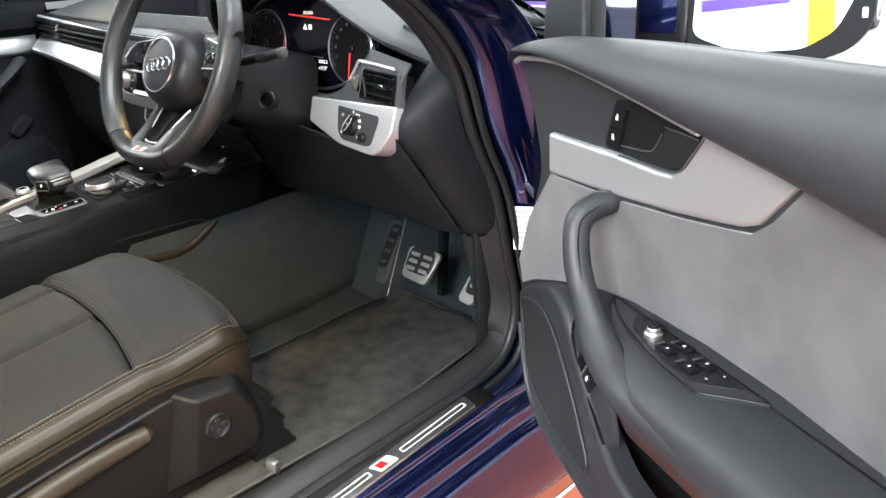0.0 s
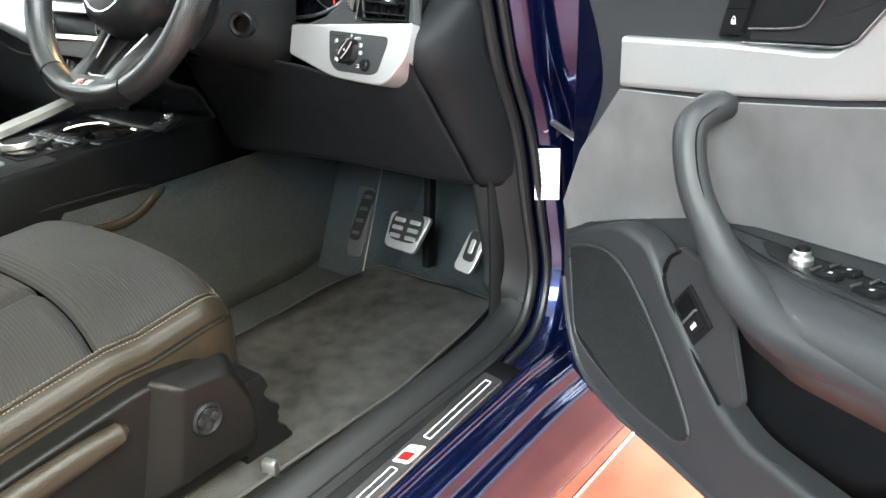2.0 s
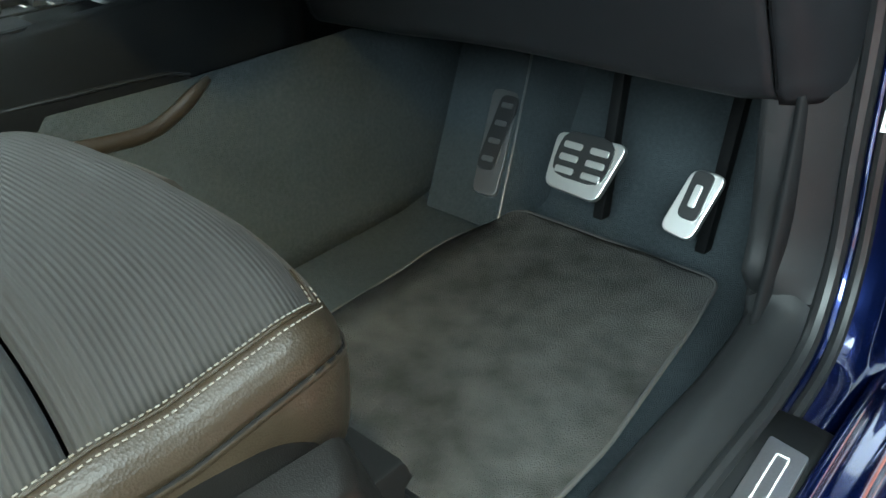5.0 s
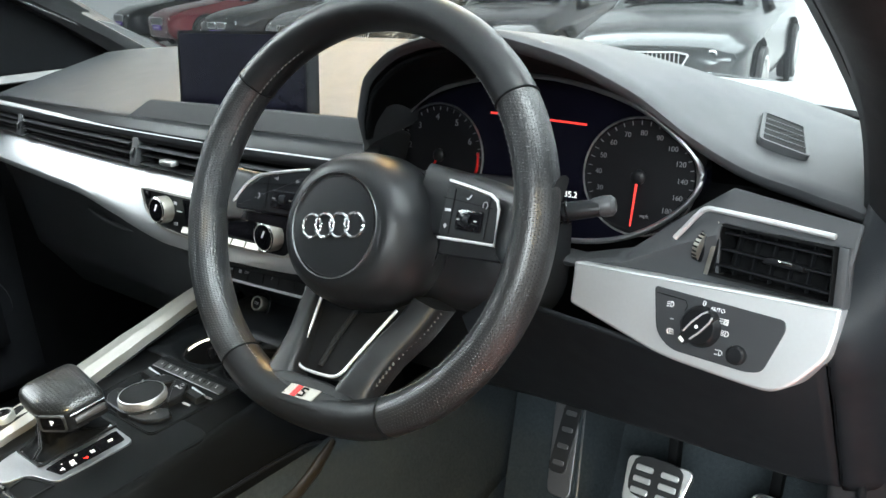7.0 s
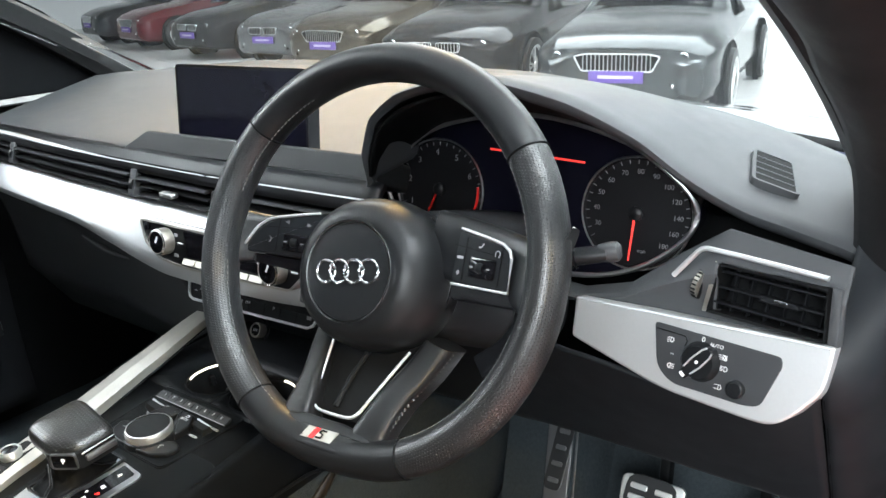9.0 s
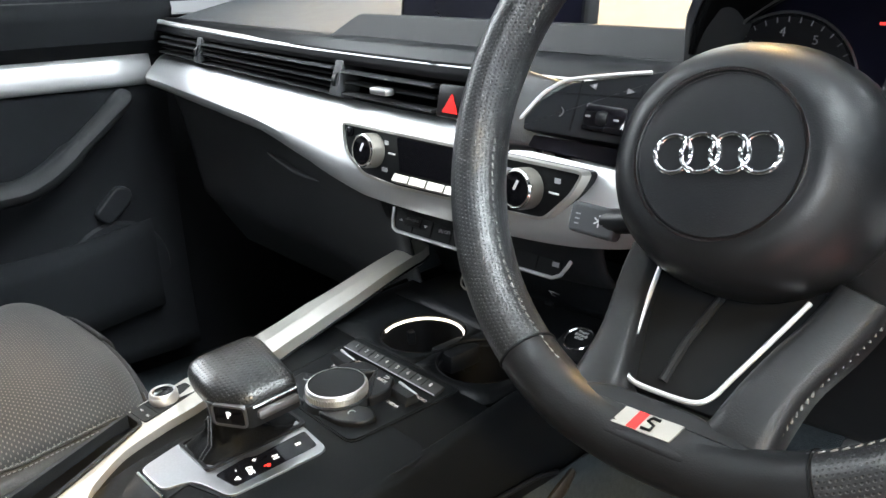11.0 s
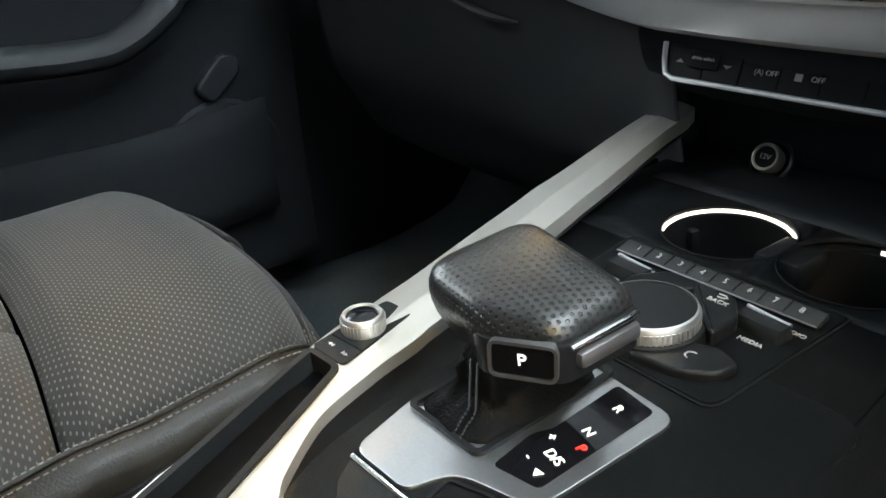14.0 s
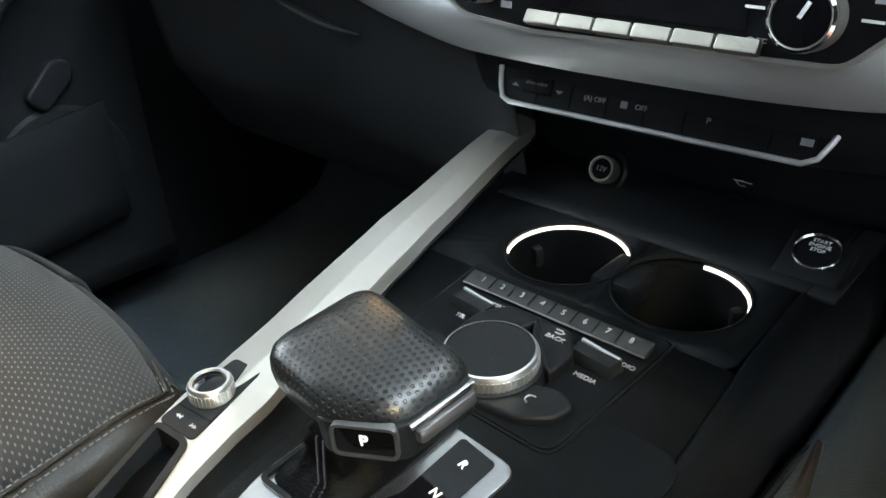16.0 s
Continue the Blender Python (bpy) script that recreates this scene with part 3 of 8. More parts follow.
# screen
scr = thing("dashboard_screen", "switched-off black tablet screen standing on the dashboard", "screen", at=(-0.03, 0.14, 0.93))
SM = facing(-0.025, 0.140, 0.986, 6, 5)
sp_ = round_poly([(-0.107, -0.056), (0.107, -0.056), (0.107, 0.056), (-0.107, 0.056)], 0.006, 4)
part("housing", prism(sp_, 0.020, SM, 0.0015), HARD, scr)
part("glass", prism(round_poly([(-0.1035, -0.0525), (0.1035, -0.0525), (0.1035, 0.0525), (-0.1035, 0.0525)], 0.004, 4), 0.001, SM @ Matrix.Translation((0, 0, 0.0006))), SCREEN, scr, "dark glossy screen glass")
part("rim", frame_prism(sp_, 0.0012, 0.004, SM @ Matrix.Translation((0, 0, 0.0008))), SATIN, scr)
part("foot", prism(round_poly([(-0.214, -0.016), (0.224, -0.016), (0.224, 0.016), (-0.164, 0.016)], 0.006, 4), 0.06, facing(-0.03, 0.124, 0.942, 24, 3), 0.004, 3), TRIM, scr, "low plinth under the screen")

# instrument cluster
clu = thing("instrument_cluster", "dark instrument cluster with two dials and a lit red line", "instrument cluster", at=(0.34, 0.19, 0.9))
CP = [(0.172, 0.916), (0.190, 0.950), (0.240, 0.984), (0.342, 1.001), (0.437, 0.984), (0.494, 0.952), (0.517, 0.925), (0.508, 0.895), (0.464, 0.861), (0.40, 0.845), (0.28, 0.845), (0.22, 0.861), (0.178, 0.890)]
CM = facing(0.3425, 0.196, 0.92, 8, 4)
cpoly = [(x - 0.3425, z - 0.92) for x, z in CP]
cs = [tuple(p) for p in spline([(x, z, 0) for x, z in cpoly], 60, True)]
part("face", prism([(p[0], p[1]) for p in cs], 0.02, CM @ Matrix.Translation((0, 0, -0.012))), SCREEN, clu)
part("bright_surround", sweep([CM @ Vector((p[0], p[1], 0.004)) for p in cs], 0.0028, 8, True), PLATEM, clu)
top = [q for q in CP if q[1] >= 0.915]


def shroud(u, v):
    x = 0.172 + u * 0.345
    z = smooth([(a, b) for a, b in CP[:7]], x)
    q = CM @ Vector((x - 0.3425, z - 0.92, 0))
    xl = 0.203 + u * 0.33
    e = Vector((xl, smooth(LY, xl) + 0.012, smooth(LZ, xl) - 0.017))
    return q * (1 - v) + e * v + Vector((0, 0, 0.006 * math.sin(math.pi * v)))


part("shroud", sheet(shroud, 40, 8), DARK, clu, "matt black hood lining", solid=-0.003)
for dx in (-0.113, 0.113):
    d = part("dial", lathe([(0.0, 0.0), (0.052, 0.0), (0.054, 0.002), (0.0555, 0.002), (0.0565, 0.0)], 48, CM @ Matrix.Translation((dx, -0.008, -0.0115))), DIALFACE, clu, "round black dial")
    part("dial_ring", lathe([(0.0545, 0), (0.0555, 0.0022), (0.0565, 0.0)], 56, CM @ Matrix.Translation((dx, -0.008, -0.0095))), STEEL, d)
    part("hub", lathe([(0.007, 0), (0.007, 0.004), (0.004, 0.006), (0, 0.006)], 24, CM @ Matrix.Translation((dx, -0.008, -0.011))), SATIN, d)
    part("needle", prism([(-0.0012, 0), (0.0012, 0), (0.0006, -0.047), (-0.0006, -0.047)], 0.001, CM @ Matrix.Translation((dx, -0.008, -0.0065)) @ Matrix.Rotation(radians(-4 if dx > 0 else -25), 4, "Z")), LITLINE if dx > 0 else RED, d, "red needle")
    nums = ["30", "40", "50", "60", "70", "80", "90", "100", "120", "140", "160", "180"] if dx > 0 else ["1", "2", "3", "4", "5", "6"]
    for i, s in enumerate(nums):
        a = radians(200 - i * (245 / (len(nums) - 1)) if dx > 0 else 205 - i * 36)
        words(s, 0.0068 if dx > 0 else 0.0095, CM @ Matrix.Translation((dx + 0.041 * math.cos(a), -0.008 + 0.041 * math.sin(a), -0.0112)), PALE, d, "numeral")
    for i in range(27):
        a = radians(212 - i * 10)
        part("tick", box(0.004, 0.0009, 0.0004, CM @ Matrix.Translation((dx + 0.0505 * math.cos(a), -0.008 + 0.0505 * math.sin(a), -0.0112)) @ Matrix.Rotation(a, 4, "Z")), PALE, d)
part("red_line", prism([(-0.052, 0.0405), (0.056, 0.0355), (0.056, 0.0375), (-0.052, 0.0425)], 0.0005, CM @ Matrix.Translation((0, 0, -0.0114))), LITLINE, clu, "lit red line across the display")
words("25.9.2020", 0.0065, CM @ Matrix.Translation((0.0, 0.0455, -0.0114)), LITWHITE, clu)
part("model_mark", prism([(-0.014, 0.018), (-0.001, 0.018), (-0.0075, 0.027)], 0.0004, CM @ Matrix.Translation((0, 0, -0.0114))), LITWHITE, clu)
part("model_mark", box(0.008, 0.008, 0.0004, CM @ Matrix.Translation((0.006, 0.0225, -0.0115))), LITWHITE, clu)
part("red_zone", sweep([CM @ Vector((-0.113 + 0.0485 * math.cos(a), -0.008 + 0.0485 * math.sin(a), -0.0108)) for a in np.linspace(radians(-62), radians(8), 24)], 0.0016, 6), RED, clu, "red arc at the end of the rev counter")
words("mph", 0.0050, CM @ Matrix.Translation((0.121, -0.0445, -0.0112)), PALE, clu)
words("5435.2", 0.0085, CM @ Matrix.Translation((0.040, -0.033, -0.0114)), LITWHITE, clu)
words("+17.0°", 0.0085, CM @ Matrix.Translation((0.040, -0.044, -0.0114)), LITWHITE, clu)
part("divider_line", box(0.080, 0.0008, 0.0004, CM @ Matrix.Translation((0.0, -0.026, -0.0115))), FAINT, clu)

# cluster lower surround and the driver's outer vent
VM = facing(0.597, 0.139, 0.8705, 14, -11)
vp = [(-0.0463, -0.0160), (0.0543, -0.0137), (0.0490, 0.0290), (-0.0423, 0.0278)]
cowl = part("lower_cowl", sheet(lambda u, v: (lambda x: (x, lerp([(0, 0.182), (0.4, 0.162), (1, 0.166)], v) - 0.02 * max(0, (x - 0.5) / 0.15), lerp([(0, lerp([(0.16, 0.895), (0.2, 0.862), (0.28, 0.842), (0.42, 0.835), (0.47, 0.850), (0.52, 0.892), (0.56, 0.922), (0.66, 0.910)], x)), (1, lerp([(0.16, 0.80), (0.41, 0.832), (0.66, 0.85)], x))], v)))(0.16 + u * 0.50), 150, 40), SOFT, dashboard, "dark moulding below the instruments", solid=-0.004)
# the moulding is open behind the vent
bm = bmesh.new()
bm.from_mesh(cowl.data)
gone = [f for f in bm.faces if (lambda p: -0.043 < p.x < 0.050 and -0.0140 < p.y < 0.0270)(VM.inverted() @ (cowl.matrix_world @ f.calc_center_median()))]
bmesh.ops.delete(bm, geom=gone, context="FACES")
bm.to_mesh(cowl.data)
bm.free()
part("bright_rail", sweep([VM @ p for p in spline([(-0.0840, 0.0070, -0.002), (-0.0735, 0.0215, -0.002), (-0.0645, 0.0330, -0.001), (-0.0590, 0.0368, 0.0), (-0.0500, 0.0380, 0.0), (0.0, 0.0376, 0.0), (0.048, 0.0367, 0.0)], 40)], 0.0024, 8), SILVER, dashboard, "bright line over the outer vent")
ov = thing("outer_air_vent", "black louvred outer air vent with silver side", "air vent", "dashboard vents", at=(0.6, 0.15, 0.85))
part("frame", frame_prism(vp, 0.0022, 0.034, VM), DARK, ov)
part("back", prism(vp, 0.002, VM @ Matrix.Translation((0, 0, -0.031))), DARK, ov)
part("side", prism([(-0.0520, -0.0165), (-0.0470, -0.0165), (-0.0430, 0.0290), (-0.0480, 0.0290)], 0.012, VM @ Matrix.Translation((0, 0, -0.002)), 0.0012), TOGGLE, ov, "satin silver side")
part("side", prism([(0.0550, -0.0150), (0.0630, -0.0150), (0.0580, 0.0300), (0.0500, 0.0300)], 0.012, VM @ Matrix.Translation((0, 0, -0.004)), 0.0015), SOFT, ov, "grey side")
for i in range(3):
    sy = -0.0063 + i * 0.0136
    part("slat", prism([(-0.0450 + i * 0.0012, sy - 0.0011), (0.0535 - i * 0.0016, sy - 0.0009), (0.0535 - i * 0.0016, sy + 0.0011), (-0.0450 + i * 0.0012, sy + 0.0009)], 0.010, VM @ Matrix.Translation((0, 0, -0.006)), 0.0005), SATIN, ov)
for i in range(6):
    part("fin", box(0.0012, 0.040, 0.006, VM @ Matrix.Translation((-0.033 + i * 0.0152, 0.0065, -0.019))), SATIN, ov)
vt = part("tab", prism(round_poly([(-0.004, 0.0045), (0.030, 0.0050), (0.028, 0.0098), (0.0, 0.0106)], 0.002, 3), 0.010, VM @ Matrix.Translation((0, 0, -0.001)), 0.0012), SATIN, ov)
part("tab_tip", box(0.012, 0.0030, 0.0020, VM @ Matrix.Translation((0.0150, 0.0085, -0.0008)), 0.001), CHROME, vt, "bright tip")
THM = VM @ Matrix.Translation((-0.0585, 0.0055, -0.0060)) @ Matrix.Rotation(radians(-9), 4, "Z")
part("wheel_slot", box(0.0075, 0.026, 0.004, VM @ Matrix.Translation((-0.0585, 0.0055, -0.0035)) @ Matrix.Rotation(radians(-9), 4, "Z"), 0.001), DARK, ov)
tw = part("thumbwheel", lathe([(0.0, -0.0024), (0.0125, -0.0024), (0.0125, 0.0024), (0.0, 0.0024)], 30, THM @ Matrix.Rotation(radians(90), 4, "Y")), TOGGLE, ov)
for i in range(7):
    part("notch", box(0.0040, 0.0014, 0.0012, THM @ Matrix.Rotation(radians(-54 + i * 18), 4, "X") @ Matrix.Translation((0, 0, 0.0126))), DARK, tw)

# light switch and its silver trim
lt = thing("light_switch_trim", "matt aluminium trim plate round the light switch", "trim plate", at=(0.53, 0.13, 0.8))
LTP = [(-0.1113, 0.0288), (0.123, 0.0432), (0.1235, 0.0260), (0.1205, 0.0037), (0.100, -0.0235), (0.086, -0.0335), (0.067, -0.0345), (-0.0105, -0.0324), (-0.063, -0.0207), (-0.1088, -0.0102)]


def lt_y(x, z):
    return 0.150 - 0.11 * (x - 0.41) + 0.30 * (z - 0.815)


LM = facing(0.535, lt_y(0.535, 0.815) - 0.010, 0.815, 16, -6)
part("plate", prism(round_poly(LTP, [0.003, 0.003, 0.01, 0.008, 0.01, 0.008, 0.01, 0.02, 0.03, 0.004], 4), 0.03, LM, 0.003, 3), SILVER, lt)
ls = thing("light_switch", "dark grey light switch panel with a rotary knob", "light switch", at=(0.56, 0.12, 0.8))
lp = round_poly([(-0.0262, 0.0258), (0.0860, 0.0245), (0.0880, 0.0170), (0.0765, -0.0200), (0.0640, -0.0235), (-0.0025, -0.0240), (-0.0175, -0.0125)], [0.004, 0.006, 0.006, 0.006, 0.008, 0.012, 0.008], 4)
part("panel", prism(lp, 0.004, LM @ Matrix.Translation((0, 0, 0.0012)), 0.0006), DOORSOFT, ls)
part("panel_line", sweep([LM @ Vector((x, y, 0.0014)) for x, y in ((-0.0225, 0.0205), (0.0040, 0.0200), (0.0065, 0.0160), (0.0050, 0.0110))], 0.0004, 6), DARK, ls, "fine key gap")
KNM = LM @ Matrix.Translation((0.0213, 0.0022, 0.001))
kb = part("knob", lathe([(0.0175, 0), (0.0165, 0.0015), (0.0150, 0.0060), (0.0135, 0.0075), (0, 0.0075)], 36, KNM), SATIN, ls)
GRM = KNM @ Matrix.Rotation(radians(-38), 4, "Z")
part("grip", prism(round_poly([(-0.0040, -0.0185), (0.0040, -0.0185), (0.0058, 0.0), (0.0048, 0.0165), (0.0, 0.0185), (-0.0048, 0.0165), (-0.0058, 0.0)], 0.002, 3), 0.011, GRM @ Matrix.Translation((0, 0, 0.011)), 0.002, 3), SATIN, kb)
for gs in (-1, 1):
    part("grip_edge", sweep([GRM @ Vector((gs * x, y, 0.0112)) for x, y in ((0.0042, -0.010), (0.0052, 0.0), (0.0046, 0.0120), (0.0030, 0.0165))], 0.0008, 6), SILVER, kb, "bright edge")
part("pointer", box(0.0050, 0.0030, 0.001, GRM @ Matrix.Translation((0, -0.0160, 0.0110)), 0.0004), MARK, kb)
part("pointer", lathe([(0.0016, 0), (0.0012, 0.0005), (0, 0.0005)], 14, GRM @ Matrix.Translation((0, 0.001, 0.0110))), MARK, kb)
part("dimmer", lathe([(0.0078, 0), (0.0074, 0.0050), (0.0060, 0.0064), (0, 0.0066)], 28, LM @ Matrix.Translation((0.0552, -0.012, 0.001))), SATIN, ls)
words("0", 0.0062, LM @ Matrix.Translation((0.0205, 0.0213, 0.0014)), MARK, ls)
words("AUTO", 0.0044, LM @ Matrix.Translation((0.0325, 0.0190, 0.0014)), MARK, ls)


def lamp_icon(cx, cy, flip, rays, slant=0.0):
    """A small printed lamp symbol: a half-round outline and its beams."""
    m = LM @ Matrix.Translation((cx, cy, 0.0014))
    part("symbol", sweep([m @ Vector((flip * (0.0002 + 0.0026 * math.cos(t)), 0.0022 * math.sin(t), 0)) for t in np.linspace(-1.57, 1.57, 12)], 0.00035, 6, True), MARK, ls)
    for r in range(rays):
        y = 0.0018 - 0.0036 * r / max(1, rays - 1)
        part("symbol", sweep([m @ Vector((-flip * 0.0008, y, 0)), m @ Vector((-flip * 0.0034, y + slant, 0))], 0.00030, 6), MARK, ls)


lamp_icon(0.0392, 0.0110, 1, 3)
lamp_icon(0.0430, 0.0110, -1, 0)
lamp_icon(0.0421, 0.0018, 1, 4)
lamp_icon(-0.0085, 0.0138, 1, 3, -0.0008)
lamp_icon(-0.0046, -0.0089, -1, 3)
lamp_icon(0.0400, -0.0145, 1, 2)
part("indicator", box(0.0030, 0.0010, 0.0004, LM @ Matrix.Translation((-0.0050, 0.0018, 0.0014))), FAINT, ls)

# knee panel, column, end cap, passenger's lower dash
KT = [(0.10, 0.772), (0.41, 0.792), (0.60, 0.779), (0.652, 0.81)]
KB = [(0.10, 0.600), (0.25, 0.606), (0.33, 0.612), (0.40, 0.615), (0.62, 0.616), (0.66, 0.622)]
KY = [(0, 0.126), (0.25, 0.158), (0.5, 0.190), (0.75, 0.222), (0.93, 0.244), (0.98, 0.254), (1.0, 0.262)]


def knee(x, v):
    return Vector((x, lerp(KY, v) + 0.05 * max(0, 0.43 - x) / 0.3 * (1 - v), smooth(KT, x) * (1 - v) + smooth(KB, x) * v))


part("knee_panel", sheet(lambda u, v: knee(0.115 + u * 0.537, v), 60, 40), KNEE, dashboard, "dark knee panel under the steering column", solid=-0.004)
part("knee_underside", sheet(lambda u, v: (0.115 + u * 0.537, 0.258 + v * 0.22, smooth(KB, 0.115 + u * 0.537) + 0.004 + 0.05 * v), 20, 4), DARK, dashboard, solid=-0.004)
EY = [(0.616, 0.262), (0.634, 0.246), (0.711, 0.197), (0.757, 0.166), (0.812, 0.128), (0.85, 0.138), (0.915, 0.205)]


def dash_end(u, v):
    # turns smoothly from the knee panel into the side of the dashboard
    z = 0.915 - 0.296 * v
    return (0.652 + 0.046 * math.sin(0.5 * math.pi * u), smooth(EY, z) + 0.006 + (0.085 - 0.05 * max(0, (z - 0.83) / 0.085)) * (1 - math.cos(0.5 * math.pi * u)), z + 0.008 * u)


part("dash_end", sheet(dash_end, 12, 40), KNEE, dashboard, "dark rounded end of the dashboard", 60, solid=-0.004)
part("end_gap", sweep([(0.654, smooth(EY, z) + 0.003, z) for z in np.linspace(0.625, 0.805, 20)], 0.0014, 6), DARK, dashboard, "panel gap")
# shallow bin under the steering column with a rounded lip
bin_ = thing("lower_bin", "shallow black bin in the knee panel under the column", "storage bin", at=(0.33, 0.2, 0.68))
BNM = facing(0.352, 0.216, 0.688, -33)
part("opening", prism(round_poly([(-0.062, -0.022), (0.066, -0.018), (0.062, 0.044), (-0.066, 0.044)], [0.018, 0.006, 0.006, 0.018], 4), 0.004, BNM @ Matrix.Translation((0, 0, 0.005)), 0.001), HARD, bin_)
part("lip", sweep([BNM @ Vector((x, z, 0.004)) for x, z in round_poly([(-0.071, 0.040), (-0.067, -0.022), (0.068, -0.019), (0.070, -0.006)], [0.001, 0.022, 0.008, 0.001], 6)], 0.0030, 8), KNEE, bin_)
part("glove_box", sheet(lambda u, v: (lambda x: (x, lerp([(0, yf(x) + 0.02), (0.12, yf(x) + 0.035), (0.5, 0.15), (0.8, 0.22), (1, 0.33)], v), smooth(SB, x) * (1 - v) + 0.50 * v))(-0.66 + u * 0.53), 40, 14), SOFT, dashboard, "black glove box and lower dash", solid=-0.004)
# Raised sliver shaped to stand in for the highlight on the glove box edge.
part("glove_edge_glint", sweep(spline([(-0.40, 0.118, 0.776), (-0.37, 0.119, 0.768), (-0.33, 0.119, 0.760), (-0.29, 0.121, 0.757)], 16), [0.001 + 0.0035 * math.sin(math.pi * i / 15) for i in range(16)], 8), SOFT, dashboard, "raised sliver that stands in for a glint")
part("dash_core", box(1.28, 0.24, 0.22, pose(0.0, 0.44, 0.78), 0.02), DARK, dashboard)

col = thing("steering_column", "black steering column shroud with stalks", "steering column", at=(0.335, 0.05, 0.85))
CR = []
for y, w, h, zc in ((-0.02, 0.050, 0.045, 0.905), (0.03, 0.058, 0.052, 0.885), (0.09, 0.066, 0.060, 0.862), (0.17, 0.070, 0.066, 0.835)):
    CR.append([(0.337 + w * math.copysign(abs(math.cos(a)) ** 0.6, math.cos(a)), y + 0.02 * math.sin(a), zc + h * math.copysign(abs(math.sin(a)) ** 0.6, math.sin(a))) for a in np.linspace(0, 2 * math.pi, 32, False)])
part("shroud", loft(CR), HARD, col)
stR = part("stalk", sweep(spline([(0.37, 0.02, 0.908), (0.43, 0.022, 0.916), (0.47, 0.032, 0.925), (0.503, 0.045, 0.931)], 12), [0.0065, 0.0065, 0.007, 0.0075, 0.008, 0.0085, 0.0088, 0.0088, 0.0088, 0.0088, 0.0085, 0.008], 14, flat=0.8), SATIN, col)
part("stalk_tip", lathe([(0, -0.010), (0.0070, -0.009), (0.0082, 0), (0.0078, 0.005), (0.005, 0.0078), (0, 0.008)], 20, pose(0.506, 0.047, 0.932, 0, 80, 20)), DOORSOFT, stR, "grey stalk end")
for q in range(4):
    part("stalk_band", lathe([(0.0088, -0.001), (0.0096, -0.0005), (0.0096, 0.0005), (0.0088, 0.001)], 16, pose(0.470 + q * 0.0036, 0.032 + q * 0.0015, 0.925 + q * 0.0006, 0, 78, 20)), GLOSS, stR)
part("column_socket", lathe([(0.010, 0.004), (0.014, 0.005), (0.0165, 0.002), (0.0165, -0.010)], 28, Matrix.Translation((0.428, 0.060, 0.852)) @ Matrix.Rotation(radians(82), 4, "X") @ Matrix.Rotation(radians(30), 4, "Y")), SATIN, col, "round socket with a raised rim")
part("socket_well", lathe([(0.0102, 0.0035), (0.0095, -0.008), (0, -0.008)], 24, Matrix.Translation((0.428, 0.060, 0.852)) @ Matrix.Rotation(radians(82), 4, "X") @ Matrix.Rotation(radians(30), 4, "Y")), DARK, col)
part("stalk", sweep(spline([(0.30, 0.03, 0.905), (0.24, 0.045, 0.905), (0.19, 0.05, 0.900), (0.155, 0.055, 0.897)], 12), [0.007, 0.007, 0.008, 0.009, 0.010, 0.012, 0.013, 0.0135, 0.0135, 0.013, 0.011, 0.008], 12, flat=0.7), SATIN, col)
st3 = part("lower_stalk", sweep(spline([(0.30, 0.03, 0.865), (0.25, 0.035, 0.848), (0.205, 0.042, 0.834), (0.180, 0.045, 0.829)], 10), [0.007, 0.007, 0.008, 0.009, 0.010, 0.010, 0.010, 0.010, 0.010, 0.009], 12, flat=0.9), SATIN, col)
SEM = facing(0.186, 0.034, 0.832, 20, 8)
se = part("stalk_end", prism(round_poly([(-0.020, -0.010), (0.016, -0.012), (0.018, 0.010), (-0.020, 0.012)], 0.004, 3), 0.012, SEM, 0.003, 3), SOFT, st3, "flat grey stalk end")
for a in range(3):
    part("symbol", box(0.0008, 0.0085, 0.0004, SEM @ Matrix.Translation((0.004, 0, 0.0002)) @ Matrix.Rotation(radians(60 * a), 4, "Z")), MARK, se)
for a in range(3):
    part("symbol", box(0.0035, 0.0009, 0.0004, SEM @ Matrix.Translation((-0.013, -0.004 + 0.0035 * a, 0.0002))), FAINT, se)


# ---- steering wheel ----
wheel = thing("steering_wheel", "black leather three-spoke steering wheel with perforated grips", "steering wheel", at=(0.336, -0.06, 0.92))
WM = Matrix.Translation((0.3368, -0.0489, 0.9267)) @ Matrix.Rotation(radians(4.1), 4, "Z") @ Matrix.Rotation(radians(66.8), 4, "X")
RM = 0.1600


def rim_point(a):
    """Middle of the rim at the angle a; its lower end is flattened."""
    x, y = RM * math.cos(a), RM * math.sin(a)
    low = -0.150
    if y < low: y = low + (y - low) * 0.7
    return Vector((x, y, 0.0))


